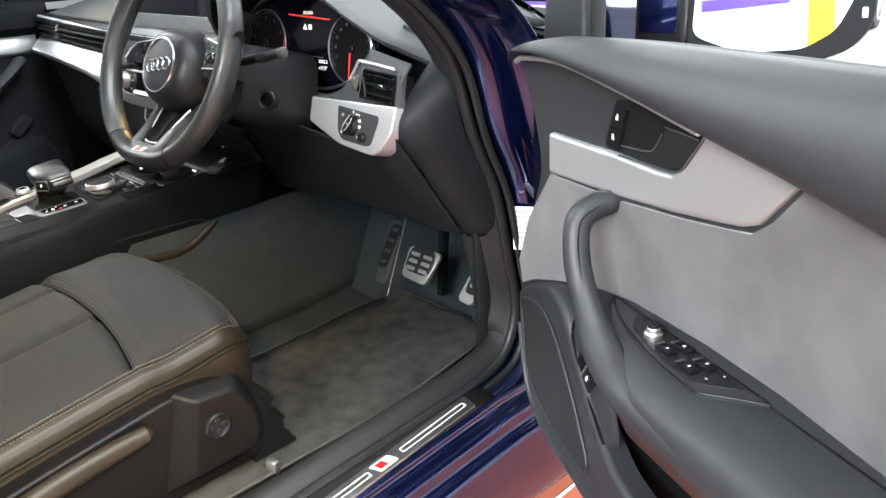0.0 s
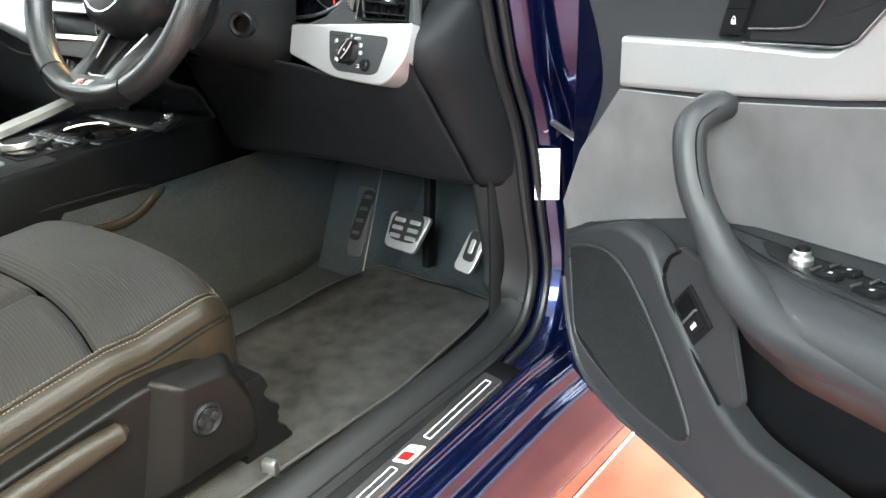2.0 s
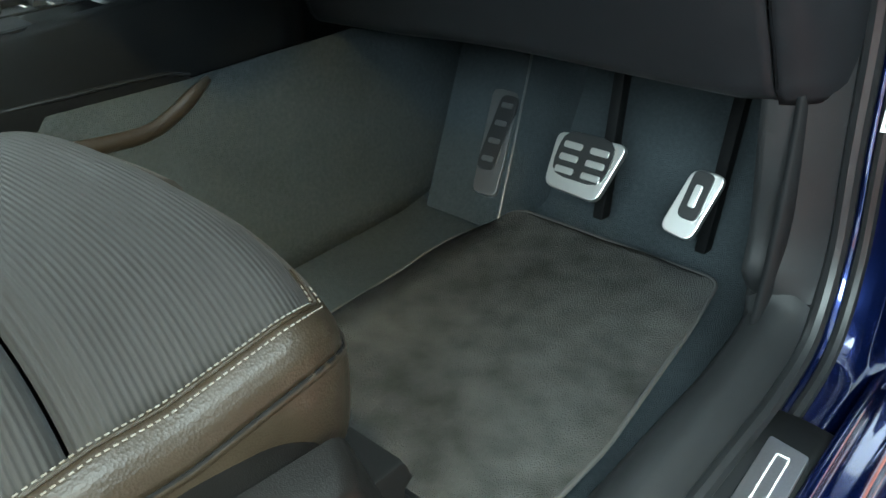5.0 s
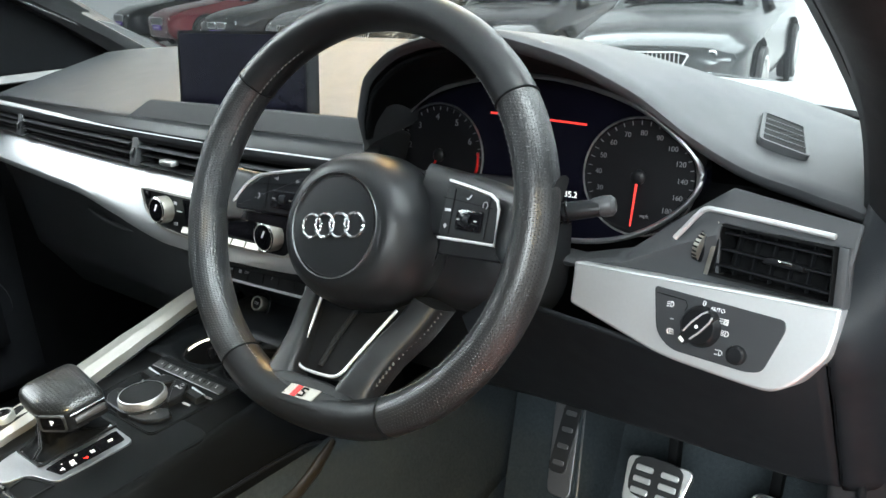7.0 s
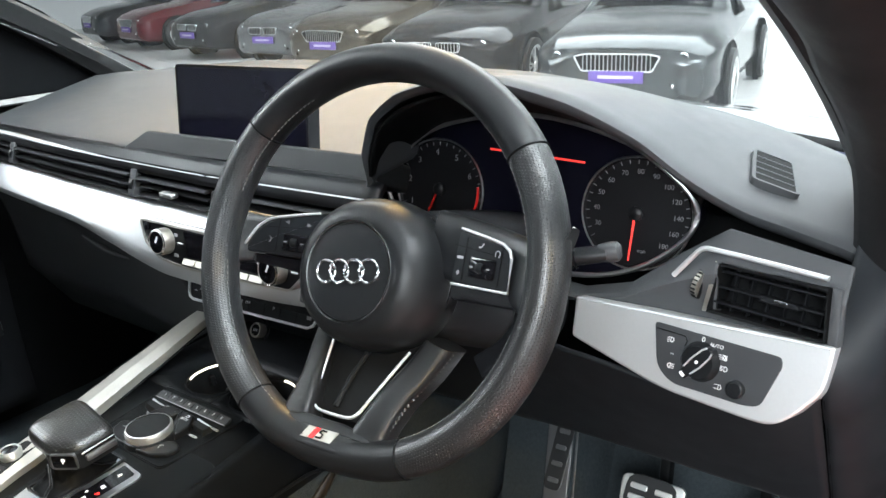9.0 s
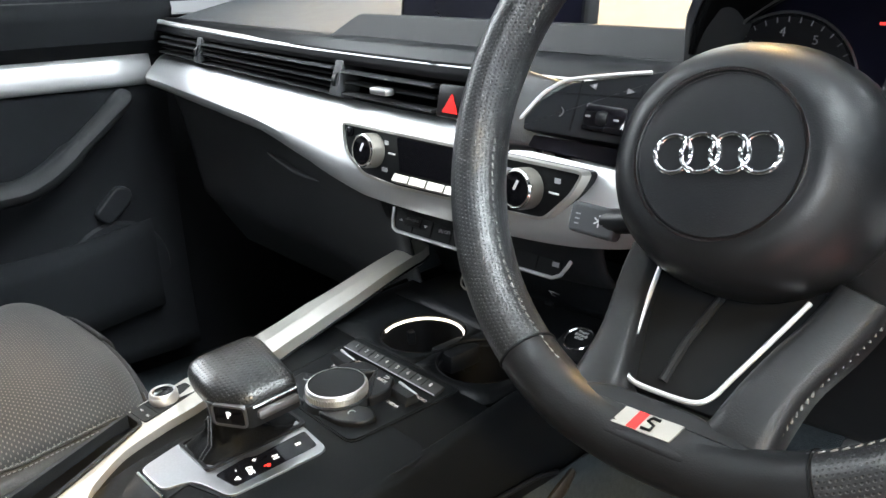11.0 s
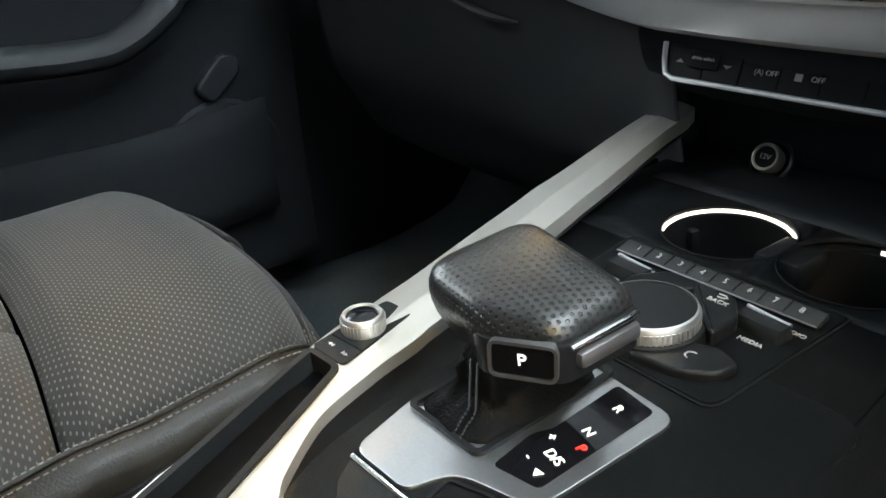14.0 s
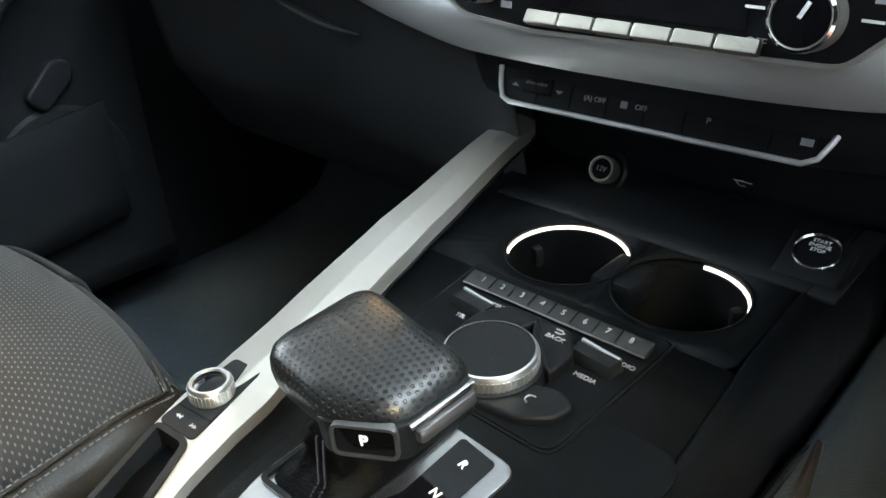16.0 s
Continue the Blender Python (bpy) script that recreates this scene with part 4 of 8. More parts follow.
def rim_arc(a0, a1, material, rad, label="", uvs=True):
    n = max(8, int(abs(a1 - a0) / 3))
    k = 20
    bm = bmesh.new()
    lay = bm.loops.layers.uv.new("UVMap")
    rings = []
    for i in range(n + 1):
        a = radians(a0 + (a1 - a0) * i / n)
        p = rim_point(a)
        t = (rim_point(a + 0.01) - rim_point(a - 0.01)).normalized()
        s = t.cross(Vector((0, 0, 1))).normalized()
        rings.append([bm.verts.new(WM @ (p + s * rad * 0.95 * math.cos(2 * math.pi * j / k) + Vector((0, 0, rad * 1.12 * math.sin(2 * math.pi * j / k))))) for j in range(k)])
    for i in range(n):
        for j in range(k):
            f = bm.faces.new((rings[i][j], rings[i][(j + 1) % k], rings[i + 1][(j + 1) % k], rings[i + 1][j]))
            L = radians(abs(a1 - a0)) / n * RM
            for lp_, (p, q) in zip(f.loops, ((i, j), (i, j + 1), (i + 1, j + 1), (i + 1, j))):
                lp_[lay].uv = (p * L, q * 2 * math.pi * rad / k)
    bm.faces.new(rings[0]); bm.faces.new(rings[-1])
    return part("rim_grip" if material is PERF else "rim", bm, material, wheel, label)


rim_arc(37.2, 143.3, LEATHER, 0.0165, "smooth black leather")
rim_arc(143.9, 236.7, PERF, 0.0162, "perforated leather grip")
rim_arc(237.3, 296.0, LEATHER, 0.0165, "smooth black leather")
rim_arc(296.6, 396.6, PERF, 0.0162, "perforated leather grip")
for a in (36.9, 143.6, 237.0, 296.3):
    p = rim_point(radians(a))
    part("seam", lathe([(0.0150, -0.0008), (0.0168, -0.0004), (0.0168, 0.0004), (0.0150, 0.0008)], 24, WM @ Matrix.Translation(p) @ Matrix.Rotation(radians(a), 4, "Z") @ Matrix.Rotation(radians(90), 4, "X") @ Matrix.Diagonal((0.98, 1.14, 1, 1))), DARK, wheel)
# stitches along the inner edge of the rim
for a0, a1 in ((120, 166), (188, 245), (-66, -12), (14, 52)):
    bm = bmesh.new()
    for a in np.arange(a0 + 2, a1 - 1, 1.9):
        p = rim_point(radians(a)) * ((RM - 0.0146) / RM)
        bmesh.ops.create_cube(bm, size=1, matrix=WM @ Matrix.Translation((p.x, p.y, 0.0062)) @ Matrix.Rotation(radians(a + 10), 4, "Z") @ Matrix.Diagonal((0.0008, 0.0030, 0.0010, 1)))
    st = part("stitching", bm, THREAD, wheel, "grey thread stitches")
    st["kind"] = "stuff"
# airbag pad, deep and round, its front face a little to one side
HX, HY = -0.0128, -0.0131
rings = []
for z, r_, dx, dy in ((-0.082, 0.050, -0.008, -0.013), (-0.073, 0.060, -0.008, -0.013), (-0.057, 0.0655, -0.008, -0.013), (-0.041, 0.0675, -0.0085, -0.013), (-0.026, 0.0660, -0.0095, -0.013), (-0.015, 0.0625, -0.011, -0.013), (-0.0065, 0.0575, -0.012, HY), (-0.0015, 0.0510, HX, HY), (0.0008, 0.0438, HX, HY)):
    rings.append([WM @ Vector((dx + r_ * 1.02 * math.copysign(abs(math.cos(a)) ** 0.95, math.cos(a)), dy + r_ * 0.97 * math.copysign(abs(math.sin(a)) ** 0.95, math.sin(a)), z)) for a in np.linspace(0, 2 * math.pi, 64, False)])
pad = part("airbag_pad", loft(rings), LEATHER, wheel, "black padded horn cover", 60)
EMB = WM @ Matrix.Translation((HX, HY, -0.0102)) @ Matrix.Rotation(radians(9), 4, "Z") @ Matrix.Diagonal((1.035, 1.035, 1, 1))
part("emblem_disc", lathe([(0.0395, 0.0), (0.0385, 0.0018), (0.028, 0.0030), (0, 0.0034)], 48, EMB @ Matrix.Translation((0, 0, 0.0105))), LEATHER, pad)
part("emblem_ring", lathe([(0.0392, 0), (0.0395, 0.0018), (0.0408, 0.0018), (0.0411, 0)], 64, EMB @ Matrix.Translation((0, 0, 0.0124))), CHROME, pad)
for i in range(4):
    c = Vector((-0.0207 + i * 0.0138, 0.0, 0.0150 - 0.0009 * abs(i - 1.5)))
    part("logo_ring", sweep([EMB @ (c + Vector((0.0090 * math.cos(t), 0.0090 * math.sin(t), 0.0004 * (i % 2)))) for t in np.linspace(0, 2 * math.pi, 36, False)], 0.00115, 8, True), CHROME, pad, "bright metal ring")
part("pad_gap", sweep([WM @ Vector((-0.010 + 0.0690 * math.cos(t), -0.013 + 0.0660 * math.sin(t), -0.040)) for t in np.linspace(-0.25, 0.95, 24)], 0.0016, 8), GLOSS, pad, "glossy black gap strip")


def arm(pts, widths, depths, name="spoke", mtl=LEATHER, n=16, sharp=0.55):
    """A padded arm of the wheel through pts (x, y, z of its middle); half widths and half depths along it."""
    P = spline(pts, n)
    rings = []
    for i, p in enumerate(P):
        t = P[min(i + 1, n - 1)] - P[max(i - 1, 0)]
        s = Vector((-t.y, t.x, 0)).normalized()
        f = i / (n - 1)
        w, h = lerp(widths, f), lerp(depths, f)
        rings.append([WM @ (p + s * w * math.copysign(abs(math.cos(a)) ** sharp, math.cos(a)) + Vector((0, 0, h * math.copysign(abs(math.sin(a)) ** sharp, math.sin(a))))) for a in np.linspace(0, 2 * math.pi, 24, False)])
    return part(name, loft(rings), mtl, wheel, "", 60)


# side spokes flare into the rim
arm([(0.040, 0.022, -0.040), (0.085, 0.018, -0.035), (0.120, 0.013, -0.026), (0.146, 0.006, -0.012), (0.159, 0.002, -0.003)], [(0, 0.028), (0.5, 0.025), (0.8, 0.028), (1, 0.048)], [(0, 0.010), (0.7, 0.011), (1, 0.012)])
arm([(-0.055, 0.014, -0.050), (-0.095, 0.008, -0.045), (-0.127, 0.002, -0.036), (-0.149, -0.001, -0.016), (-0.160, -0.002, -0.003)], [(0, 0.024), (0.5, 0.021), (0.8, 0.025), (1, 0.046)], [(0, 0.010), (0.7, 0.010), (1, 0.012)])
for sgn in (-1, 1):
    # switch pods with a bright outline
    if sgn < 0:
        pod = [(-0.138, -0.014), (-0.058, -0.012), (-0.044, 0.035), (-0.086, 0.024), (-0.110, 0.018), (-0.126, 0.005)]
        line = [(-0.1395, -0.0150), (-0.1275, 0.0055), (-0.1205, 0.0130), (-0.1105, 0.0190), (-0.086, 0.0250), (-0.064, 0.0295)]
        keys = [(-0.108, -0.001), (-0.088, 0.001), (-0.070, 0.004)]
    else:
        pod = [(0.072, 0.035), (0.070, -0.006), (0.127, -0.006), (0.1255, 0.020), (0.117, 0.0275)]
        line = [(0.074, 0.0362), (0.100, 0.0322), (0.117, 0.0288), (0.1242, 0.0245), (0.1268, 0.019), (0.1285, -0.0068), (0.072, -0.0074)]
        keys = [(0.082, 0.008), (0.100, 0.006), (0.116, 0.004)]
    PZ = 0.0
    PODM = WM @ Matrix.Translation((0.098, 0, -0.013)) @ Matrix.Rotation(radians(-12), 4, "Y") @ Matrix.Translation((-0.098, 0, 0)) if sgn > 0 else WM @ Matrix.Translation((-0.109, 0.001, -0.019)) @ Matrix.Rotation(radians(10), 4, "Y") @ Matrix.Translation((0.100, 0, 0))
    pb = part("switch_pod", prism(round_poly(pod, 0.004, 3), 0.016, PODM @ Matrix.Translation((0, 0, PZ)), 0.0015), SATIN, wheel, "black multifunction switches")
    part("bright_outline", sweep([PODM @ p for p in spline([(x, y, PZ + 0.0008) for x, y in line], 40)] if sgn < 0 else [PODM @ Vector((x, y, PZ + 0.0008)) for x, y in line], 0.0012, 8), SILVER, pb)
    cx_ = -0.085 if sgn < 0 else 0.099
    yo = 0.006 if sgn < 0 else 0.014
    for gx in (-0.018, 0.018):
        part("key_gap", box(0.0007, 0.030 if sgn < 0 else 0.034, 0.0006, PODM @ Matrix.Translation((cx_ + gx, yo - 0.001, PZ + 0.0002))), DARK, pb)
    part("key_gap", box(0.062 if sgn < 0 else 0.050, 0.0007, 0.0006, PODM @ Matrix.Translation((cx_ - 0.004, yo + 0.007, PZ + 0.0002)) @ Matrix.Rotation(radians(5 if sgn < 0 else -5), 4, "Z")), DARK, pb)
    rk = part("roller", box(0.026, 0.016, 0.004, PODM @ Matrix.Translation((cx_ + 0.001, yo - 0.006, PZ)), 0.002), GLOSS, pb, "glossy roller key")
    part("roller_wheel", lathe([(0.0040, -0.0032), (0.0050, 0), (0.0040, 0.0032)], 18, PODM @ Matrix.Translation((cx_, yo - 0.006, PZ + 0.0002)) @ Matrix.Rotation(radians(90), 4, "Y")), SATIN, rk)
    for ax_ in (-1, 1):
        part("symbol", box(0.0030, 0.0012, 0.0004, PODM @ Matrix.Translation((cx_ + ax_ * 0.0085, yo - 0.006, PZ + 0.0022))), PALE, rk)
    if sgn < 0:
        for mx, r0 in ((-0.096, 180), (-0.073, 0)):
            part("arrow", prism([(-0.0022, -0.0018), (0.0022, 0), (-0.0022, 0.0018)], 0.0004, PODM @ Matrix.Translation((mx, 0.0175, PZ + 0.0006)) @ Matrix.Rotation(radians(r0), 4, "Z")), PALE, pb)
        words("VIEW", 0.0042, PODM @ Matrix.Translation((-0.059, 0.010, PZ + 0.0006)), PALE, pb)
        part("symbol", sweep([PODM @ Vector((-0.112 + 0.0022 * math.cos(t), 0.0 + 0.0026 * math.sin(t), PZ + 0.0004)) for t in np.linspace(-1.4, 1.4, 12)], 0.0004, 6), PALE, pb)
        part("symbol", sweep([PODM @ Vector((x, y, PZ + 0.0004)) for x, y in ((-0.070, -0.0035), (-0.066, -0.0060), (-0.062, -0.0060), (-0.060, -0.0035), (-0.062, -0.0015), (-0.066, -0.0015))], 0.0004, 6), PALE, pb)
    else:
        part("symbol", sweep([PODM @ Vector((0.096 + 0.0042 * (q - 0.5), 0.0255 + 0.0030 * (q - 0.5) - 0.0016 * math.sin(math.pi * q), PZ + 0.0004)) for q in np.linspace(0, 1, 10)], 0.0006, 6), FAINT, pb)
        part("symbol", sweep([PODM @ Vector((0.113 + 0.0022 * math.cos(t), 0.0205 + 0.0026 * math.sin(t), PZ + 0.0004)) for t in np.linspace(-1.0, 3.9, 16)], 0.0004, 6), FAINT, pb)
        part("symbol", box(0.0060, 0.0022, 0.0004, PODM @ Matrix.Translation((0.0765, 0.0140, PZ + 0.0004))), FAINT, pb)
        part("symbol", prism([(-0.0018, 0), (0, -0.0020), (0.0018, 0), (0, 0.0020)], 0.0004, PODM @ Matrix.Translation((0.0765, 0.0020, PZ + 0.0006))), FAINT, pb)
    bar = [(0.066, -0.008), (0.132, -0.0075), (0.134, -0.018), (0.070, -0.020)] if sgn > 0 else [(-0.142, -0.0155), (-0.060, -0.0135), (-0.060, -0.025), (-0.140, -0.023)]
    part("lower_bar", prism(round_poly(bar, 0.003, 3), 0.016, PODM @ Matrix.Translation((0, 0, -0.004)), 0.001), GLOSS, wheel, "glossy black bar")
# shift paddle behind the wheel
arm([(0.128, -0.014, -0.050), (0.126, -0.030, -0.052), (0.112, -0.052, -0.056), (0.088, -0.072, -0.060)], [(0, 0.010), (0.5, 0.011), (1, 0.010)], [(0, 0.003), (1, 0.003)], "shift_paddle", SATIN)
# lower arms, deep and padded, on either side of an opening with a bright frame
arm([(0.054, -0.060, -0.060), (0.048, -0.082, -0.047), (0.038, -0.108, -0.028), (0.033, -0.132, -0.011), (0.031, -0.148, -0.004)], [(0, 0.014), (0.5, 0.0135), (0.8, 0.016), (1, 0.026)], [(0, 0.019), (0.5, 0.017), (1, 0.012)], "lower_arm")
arm([(-0.059, -0.060, -0.060), (-0.056, -0.082, -0.048), (-0.050, -0.108, -0.032), (-0.046, -0.132, -0.014), (-0.044, -0.148, -0.004)], [(0, 0.011), (0.5, 0.011), (0.8, 0.015), (1, 0.026)], [(0, 0.019), (0.5, 0.017), (1, 0.012)], "lower_arm")
LSM = WM @ Matrix.Translation((0, -0.142, 0.0098)) @ Matrix.Rotation(radians(-40), 4, "X")
part("lower_spoke", prism(round_poly([(-0.058, 0.003), (-0.040, -0.015), (0.028, -0.015), (0.050, 0.003), (0.036, 0.0085), (0.010, 0.0130), (-0.032, 0.0130), (-0.048, 0.0085)], [0.008, 0.014, 0.014, 0.008, 0.01, 0.004, 0.004, 0.01], 5), 0.016, LSM, 0.0035, 4), LEATHER, wheel, "", 60)
part("bright_frame", sweep([WM @ p for p in spline([(-0.0455, -0.070, -0.039), (-0.0430, -0.092, -0.030), (-0.0385, -0.116, -0.018), (-0.0360, -0.1255, -0.013), (-0.0290, -0.1305, -0.0105), (-0.012, -0.1312, -0.0095), (0.004, -0.1302, -0.0100), (0.0115, -0.1250, -0.0115), (0.0165, -0.114, -0.016), (0.0270, -0.090, -0.026), (0.0350, -0.070, -0.036)], 50)], 0.0014, 8), SILVER, wheel)
WNM = WM @ Matrix.Translation((-0.004, -0.100, -0.0335)) @ Matrix.Rotation(radians(-25.4), 4, "X")
ins = part("window_insert", prism(round_poly([(-0.042, -0.038), (0.020, -0.038), (0.056, 0.042), (-0.052, 0.042)], 0.006, 3), 0.004, WNM, 0.001), DARK, wheel, "black insert between the lower arms")
part("insert_rib", sweep([WNM @ Vector((-0.014, -0.030, 0.001)), WNM @ Vector((-0.012, -0.005, 0.001)), WNM @ Vector((-0.004, 0.030, 0.001))], 0.0025, 8), HARD, ins)
bm = bmesh.new()
for q in np.linspace(0.12, 0.86, 22):
    p = Vector(spline([(0.054, -0.060, -0.060), (0.048, -0.082, -0.047), (0.038, -0.108, -0.028), (0.033, -0.132, -0.011), (0.031, -0.148, -0.004)], 60)[int(q * 59)])
    bmesh.ops.create_cube(bm, size=1, matrix=WM @ Matrix.Translation(p + Vector((0.0145, 0.003, 0.004))) @ Matrix.Rotation(radians(14), 4, "Z") @ Matrix.Diagonal((0.0012, 0.0026, 0.0022, 1)))
stw = part("stitching", bm, THREAD, wheel, "grey thread stitches")
stw["kind"] = "stuff"
BDG = LSM @ Matrix.Translation((-0.0055, -0.0030, 0.0008)) @ Matrix.Rotation(radians(2), 4, "Z") @ Matrix.Diagonal((1.0, 1.25, 1, 1))
badge = part("badge", prism([(-0.0165, -0.0042), (0.0135, -0.0042), (0.0165, 0.0042), (-0.0135, 0.0042)], 0.003, BDG), TOGGLE, wheel, "small silver badge with a red slash")
part("red_slash", prism([(-0.0085, -0.004), (-0.0035, -0.004), (-0.0010, 0.004), (-0.0060, 0.004)], 0.0004, BDG @ Matrix.Translation((0, 0, 0.0004))), RED, badge)
part("badge_mark", sweep([BDG @ Vector((x, y, 0.0004)) for x, y in ((0.0055, 0.0028), (0.0015, 0.0030), (0.0000, 0.0012), (0.0036, 0.0000), (0.0030, -0.0024), (-0.0016, -0.0026))], 0.0008, 6), DARK, badge)

# ---- centre console ----
def zc(y):
    return 0.658 + 0.055 * y


def xr(y):
    return 0.112 - 0.07 * min(y, 0.05)


console = thing("centre_console", "black centre console with aluminium rail between the seats", "console", at=(0, 0, 0.4))
CL = [(-0.55, -0.02), (-0.33, -0.035), (-0.25, -0.050), (-0.15, -0.072), (-0.05, -0.095), (0.05, -0.112), (0.15, -0.122)]
# flanks and armrest
part("side", sheet(lambda u, v: (lambda y: (lerp([(0, xr(y) - 0.006), (0.06, xr(y)), (0.3, xr(y) + 0.012), (0.55, xr(y) + 0.016), (1, xr(y) + 0.02)], v), y, zc(y) - lerp([(0, 0.001), (0.06, 0.006), (0.3, 0.06), (1, 0.34)], v)))(-0.75 + u * 0.98), 30, 14), CONSOLE, console, "dark console flank", solid=-0.004)
armr = thing("armrest_box", "dark leather armrest box behind the console", "armrest box", at=(0.03, -0.5, 0.6))
part("lid", box(0.150, 0.36, 0.060, pose(0.030, -0.520, 0.648, 2), 0.016, 4), BROWNL, armr)
part("base", box(0.140, 0.36, 0.20, pose(0.030, -0.520, 0.520), 0.010), HARD, armr)
part("flank", sheet(lambda u, v: (lambda y: (smooth(CL, y) - 0.035 - 0.01 * v, y, zc(y) - 0.002 - 0.32 * v))(-0.75 + u * 0.95), 24, 4), CONSOLE, console, solid=0.004)
CC = [(-0.036, 0.064), (0.046, 0.064)]
CRAD = 0.041


def console_top():
    """Plate over the console with two round openings cut through it."""
    bm = bmesh.new()
    # strip behind the cup holders
    prev = None
    for y in np.linspace(-0.75, 0.012, 20):
        row = [bm.verts.new((x, y, zc(y))) for x in (smooth(CL, y) - 0.03, xr(y) - 0.006)]
        if prev: bm.faces.new((prev[0], prev[1], row[1], row[0]))
        prev = row
    # square with two holes, built from wedges round each opening
    y0, y1 = 0.012, 0.150
    xl, xm, xe = smooth(CL, 0.06) - 0.03, 0.005, xr(0.06) - 0.006
    for (cx, cy), (xa, xb) in zip(CC, ((xl, xm), (xm, xe))):
        n = 48
        inner, out = [], []
        for i in range(n):
            a = 2 * math.pi * i / n
            inner.append(bm.verts.new((cx + CRAD * math.cos(a), cy + CRAD * math.sin(a), zc(cy + CRAD * math.sin(a)))))
            dx, dy = math.cos(a), math.sin(a)
            s = min(((xb - cx) / dx if dx > 1e-6 else (xa - cx) / dx if dx < -1e-6 else 9), ((y1 - cy) / dy if dy > 1e-6 else (y0 - cy) / dy if dy < -1e-6 else 9))
            out.append(bm.verts.new((cx + dx * s, cy + dy * s, zc(cy + dy * s))))
        for i in range(n):
            j = (i + 1) % n
            bm.faces.new((inner[i], inner[j], out[j], out[i]))
    return bm


part("top_plate", console_top(), CONSOLE, console, "dark grained console top", solid=0.003)
# side opening of the console: inset with a bright lower lip
PKT = round_poly([(-0.40, 0.592), (0.046, 0.590), (0.088, 0.574), (0.058, 0.557), (0.012, 0.541), (-0.10, 0.547), (-0.40, 0.528)], [0.004, 0.02, 0.006, 0.02, 0.03, 0.05, 0.004], 5)
PKM = Matrix(((0, 0, 1, xr(-0.1) + 0.0145), (1, 0, 0, 0), (0, 1, 0, 0), (0, 0, 0, 1)))
part("side_pocket", prism(PKT, 0.004, PKM, 0.001), CONSOLE, console, "shallow recess in the console flank")
part("pocket_edge", sweep([PKM @ Vector((y, z, 0.0)) for y, z in ((-0.40, 0.594), (-0.20, 0.594), (0.0, 0.5925), (0.046, 0.5905), (0.070, 0.584))], 0.0022, 8), SATIN, console)
part("side_lip", sweep([PKM @ p for p in spline([(0.090, 0.576, 0.001), (0.072, 0.566, 0.002), (0.045, 0.551, 0.003), (0.012, 0.540, 0.004), (-0.030, 0.5405, 0.004), (-0.10, 0.545, 0.004), (-0.25, 0.537, 0.004), (-0.40, 0.526, 0.004)], 40)], [0.0035 + 0.0035 * min(1, i / 8) for i in range(40)], 10, flat=1.3), BROWNL, console, "padded lip on the console flank")

# aluminium rail with pocket and volume knob
RL = [(-0.328, -0.054), (-0.30, -0.063), (-0.245, -0.084), (-0.19, -0.106), (-0.148, -0.116), (-0.07, -0.134), (0.0, -0.147), (0.145, -0.160), (0.18, -0.163)]
RR = [(-0.328, 0.060), (-0.305, 0.034), (-0.285, 0.010), (-0.263, -0.022), (-0.23, -0.047), (-0.19, -0.060), (-0.15, -0.070), (-0.055, -0.096), (0.013, -0.110), (0.145, -0.130), (0.18, -0.135)]
RZ = [(-0.328, 0.647), (-0.20, 0.654), (-0.10, 0.662), (0.0, 0.676), (0.15, 0.702), (0.18, 0.707)]
rail = thing("console_rail", "satin aluminium rail along the console edge", "trim rail", at=(-0.1, -0.1, 0.655))


def rail_f(u, v):
    y = -0.328 + 0.487 * u
    xl, xe, z = smooth(RL, y), smooth(RR, y), smooth(RZ, y)
    prof = [(0, 0.0, -0.016), (0.12, 0.004, 0.0), (0.5, 0.5, 0.002), (0.88, 0.99, 0.0), (1, 1.0, -0.014)]
    f = lerp([(a, b) for a, b, _ in prof], v)
    dz = lerp([(a, c) for a, _, c in prof], v)
    return (xl + (xe - xl) * f, y, z + dz)


rail_bm = sheet(rail_f, 140, 40)
SLOT = [(-0.0955, -0.207), (-0.0745, -0.205), (-0.0195, -0.304), (-0.0490, -0.313)]


def inside(p, poly):
    k = False
    for (x0, y0), (x1, y1) in zip(poly, poly[1:] + poly[:1]):
        if (y0 > p.y) != (y1 > p.y) and p.x < (x1 - x0) * (p.y - y0) / (y1 - y0) + x0: k = not k
    return k


bmesh.ops.delete(rail_bm, geom=[f for f in rail_bm.faces if inside(f.calc_center_median(), SLOT)], context="FACES")
part("rail", rail_bm, RAIL, rail, "", 50, solid=0.002)
part("edge_strip", sweep([(smooth(RR, y) + 0.0004, y, smooth(RZ, y) - 0.012) for y in np.linspace(-0.326, 0.158, 60)], 0.0012, 8), SATIN, rail, "dark shadow strip")
part("edge_strip", sweep([(smooth(RL, y) - 0.0012, y, smooth(RZ, y) - 0.006) for y in np.linspace(-0.326, 0.158, 60)], 0.0016, 8), SATIN, rail, "dark shadow strip")


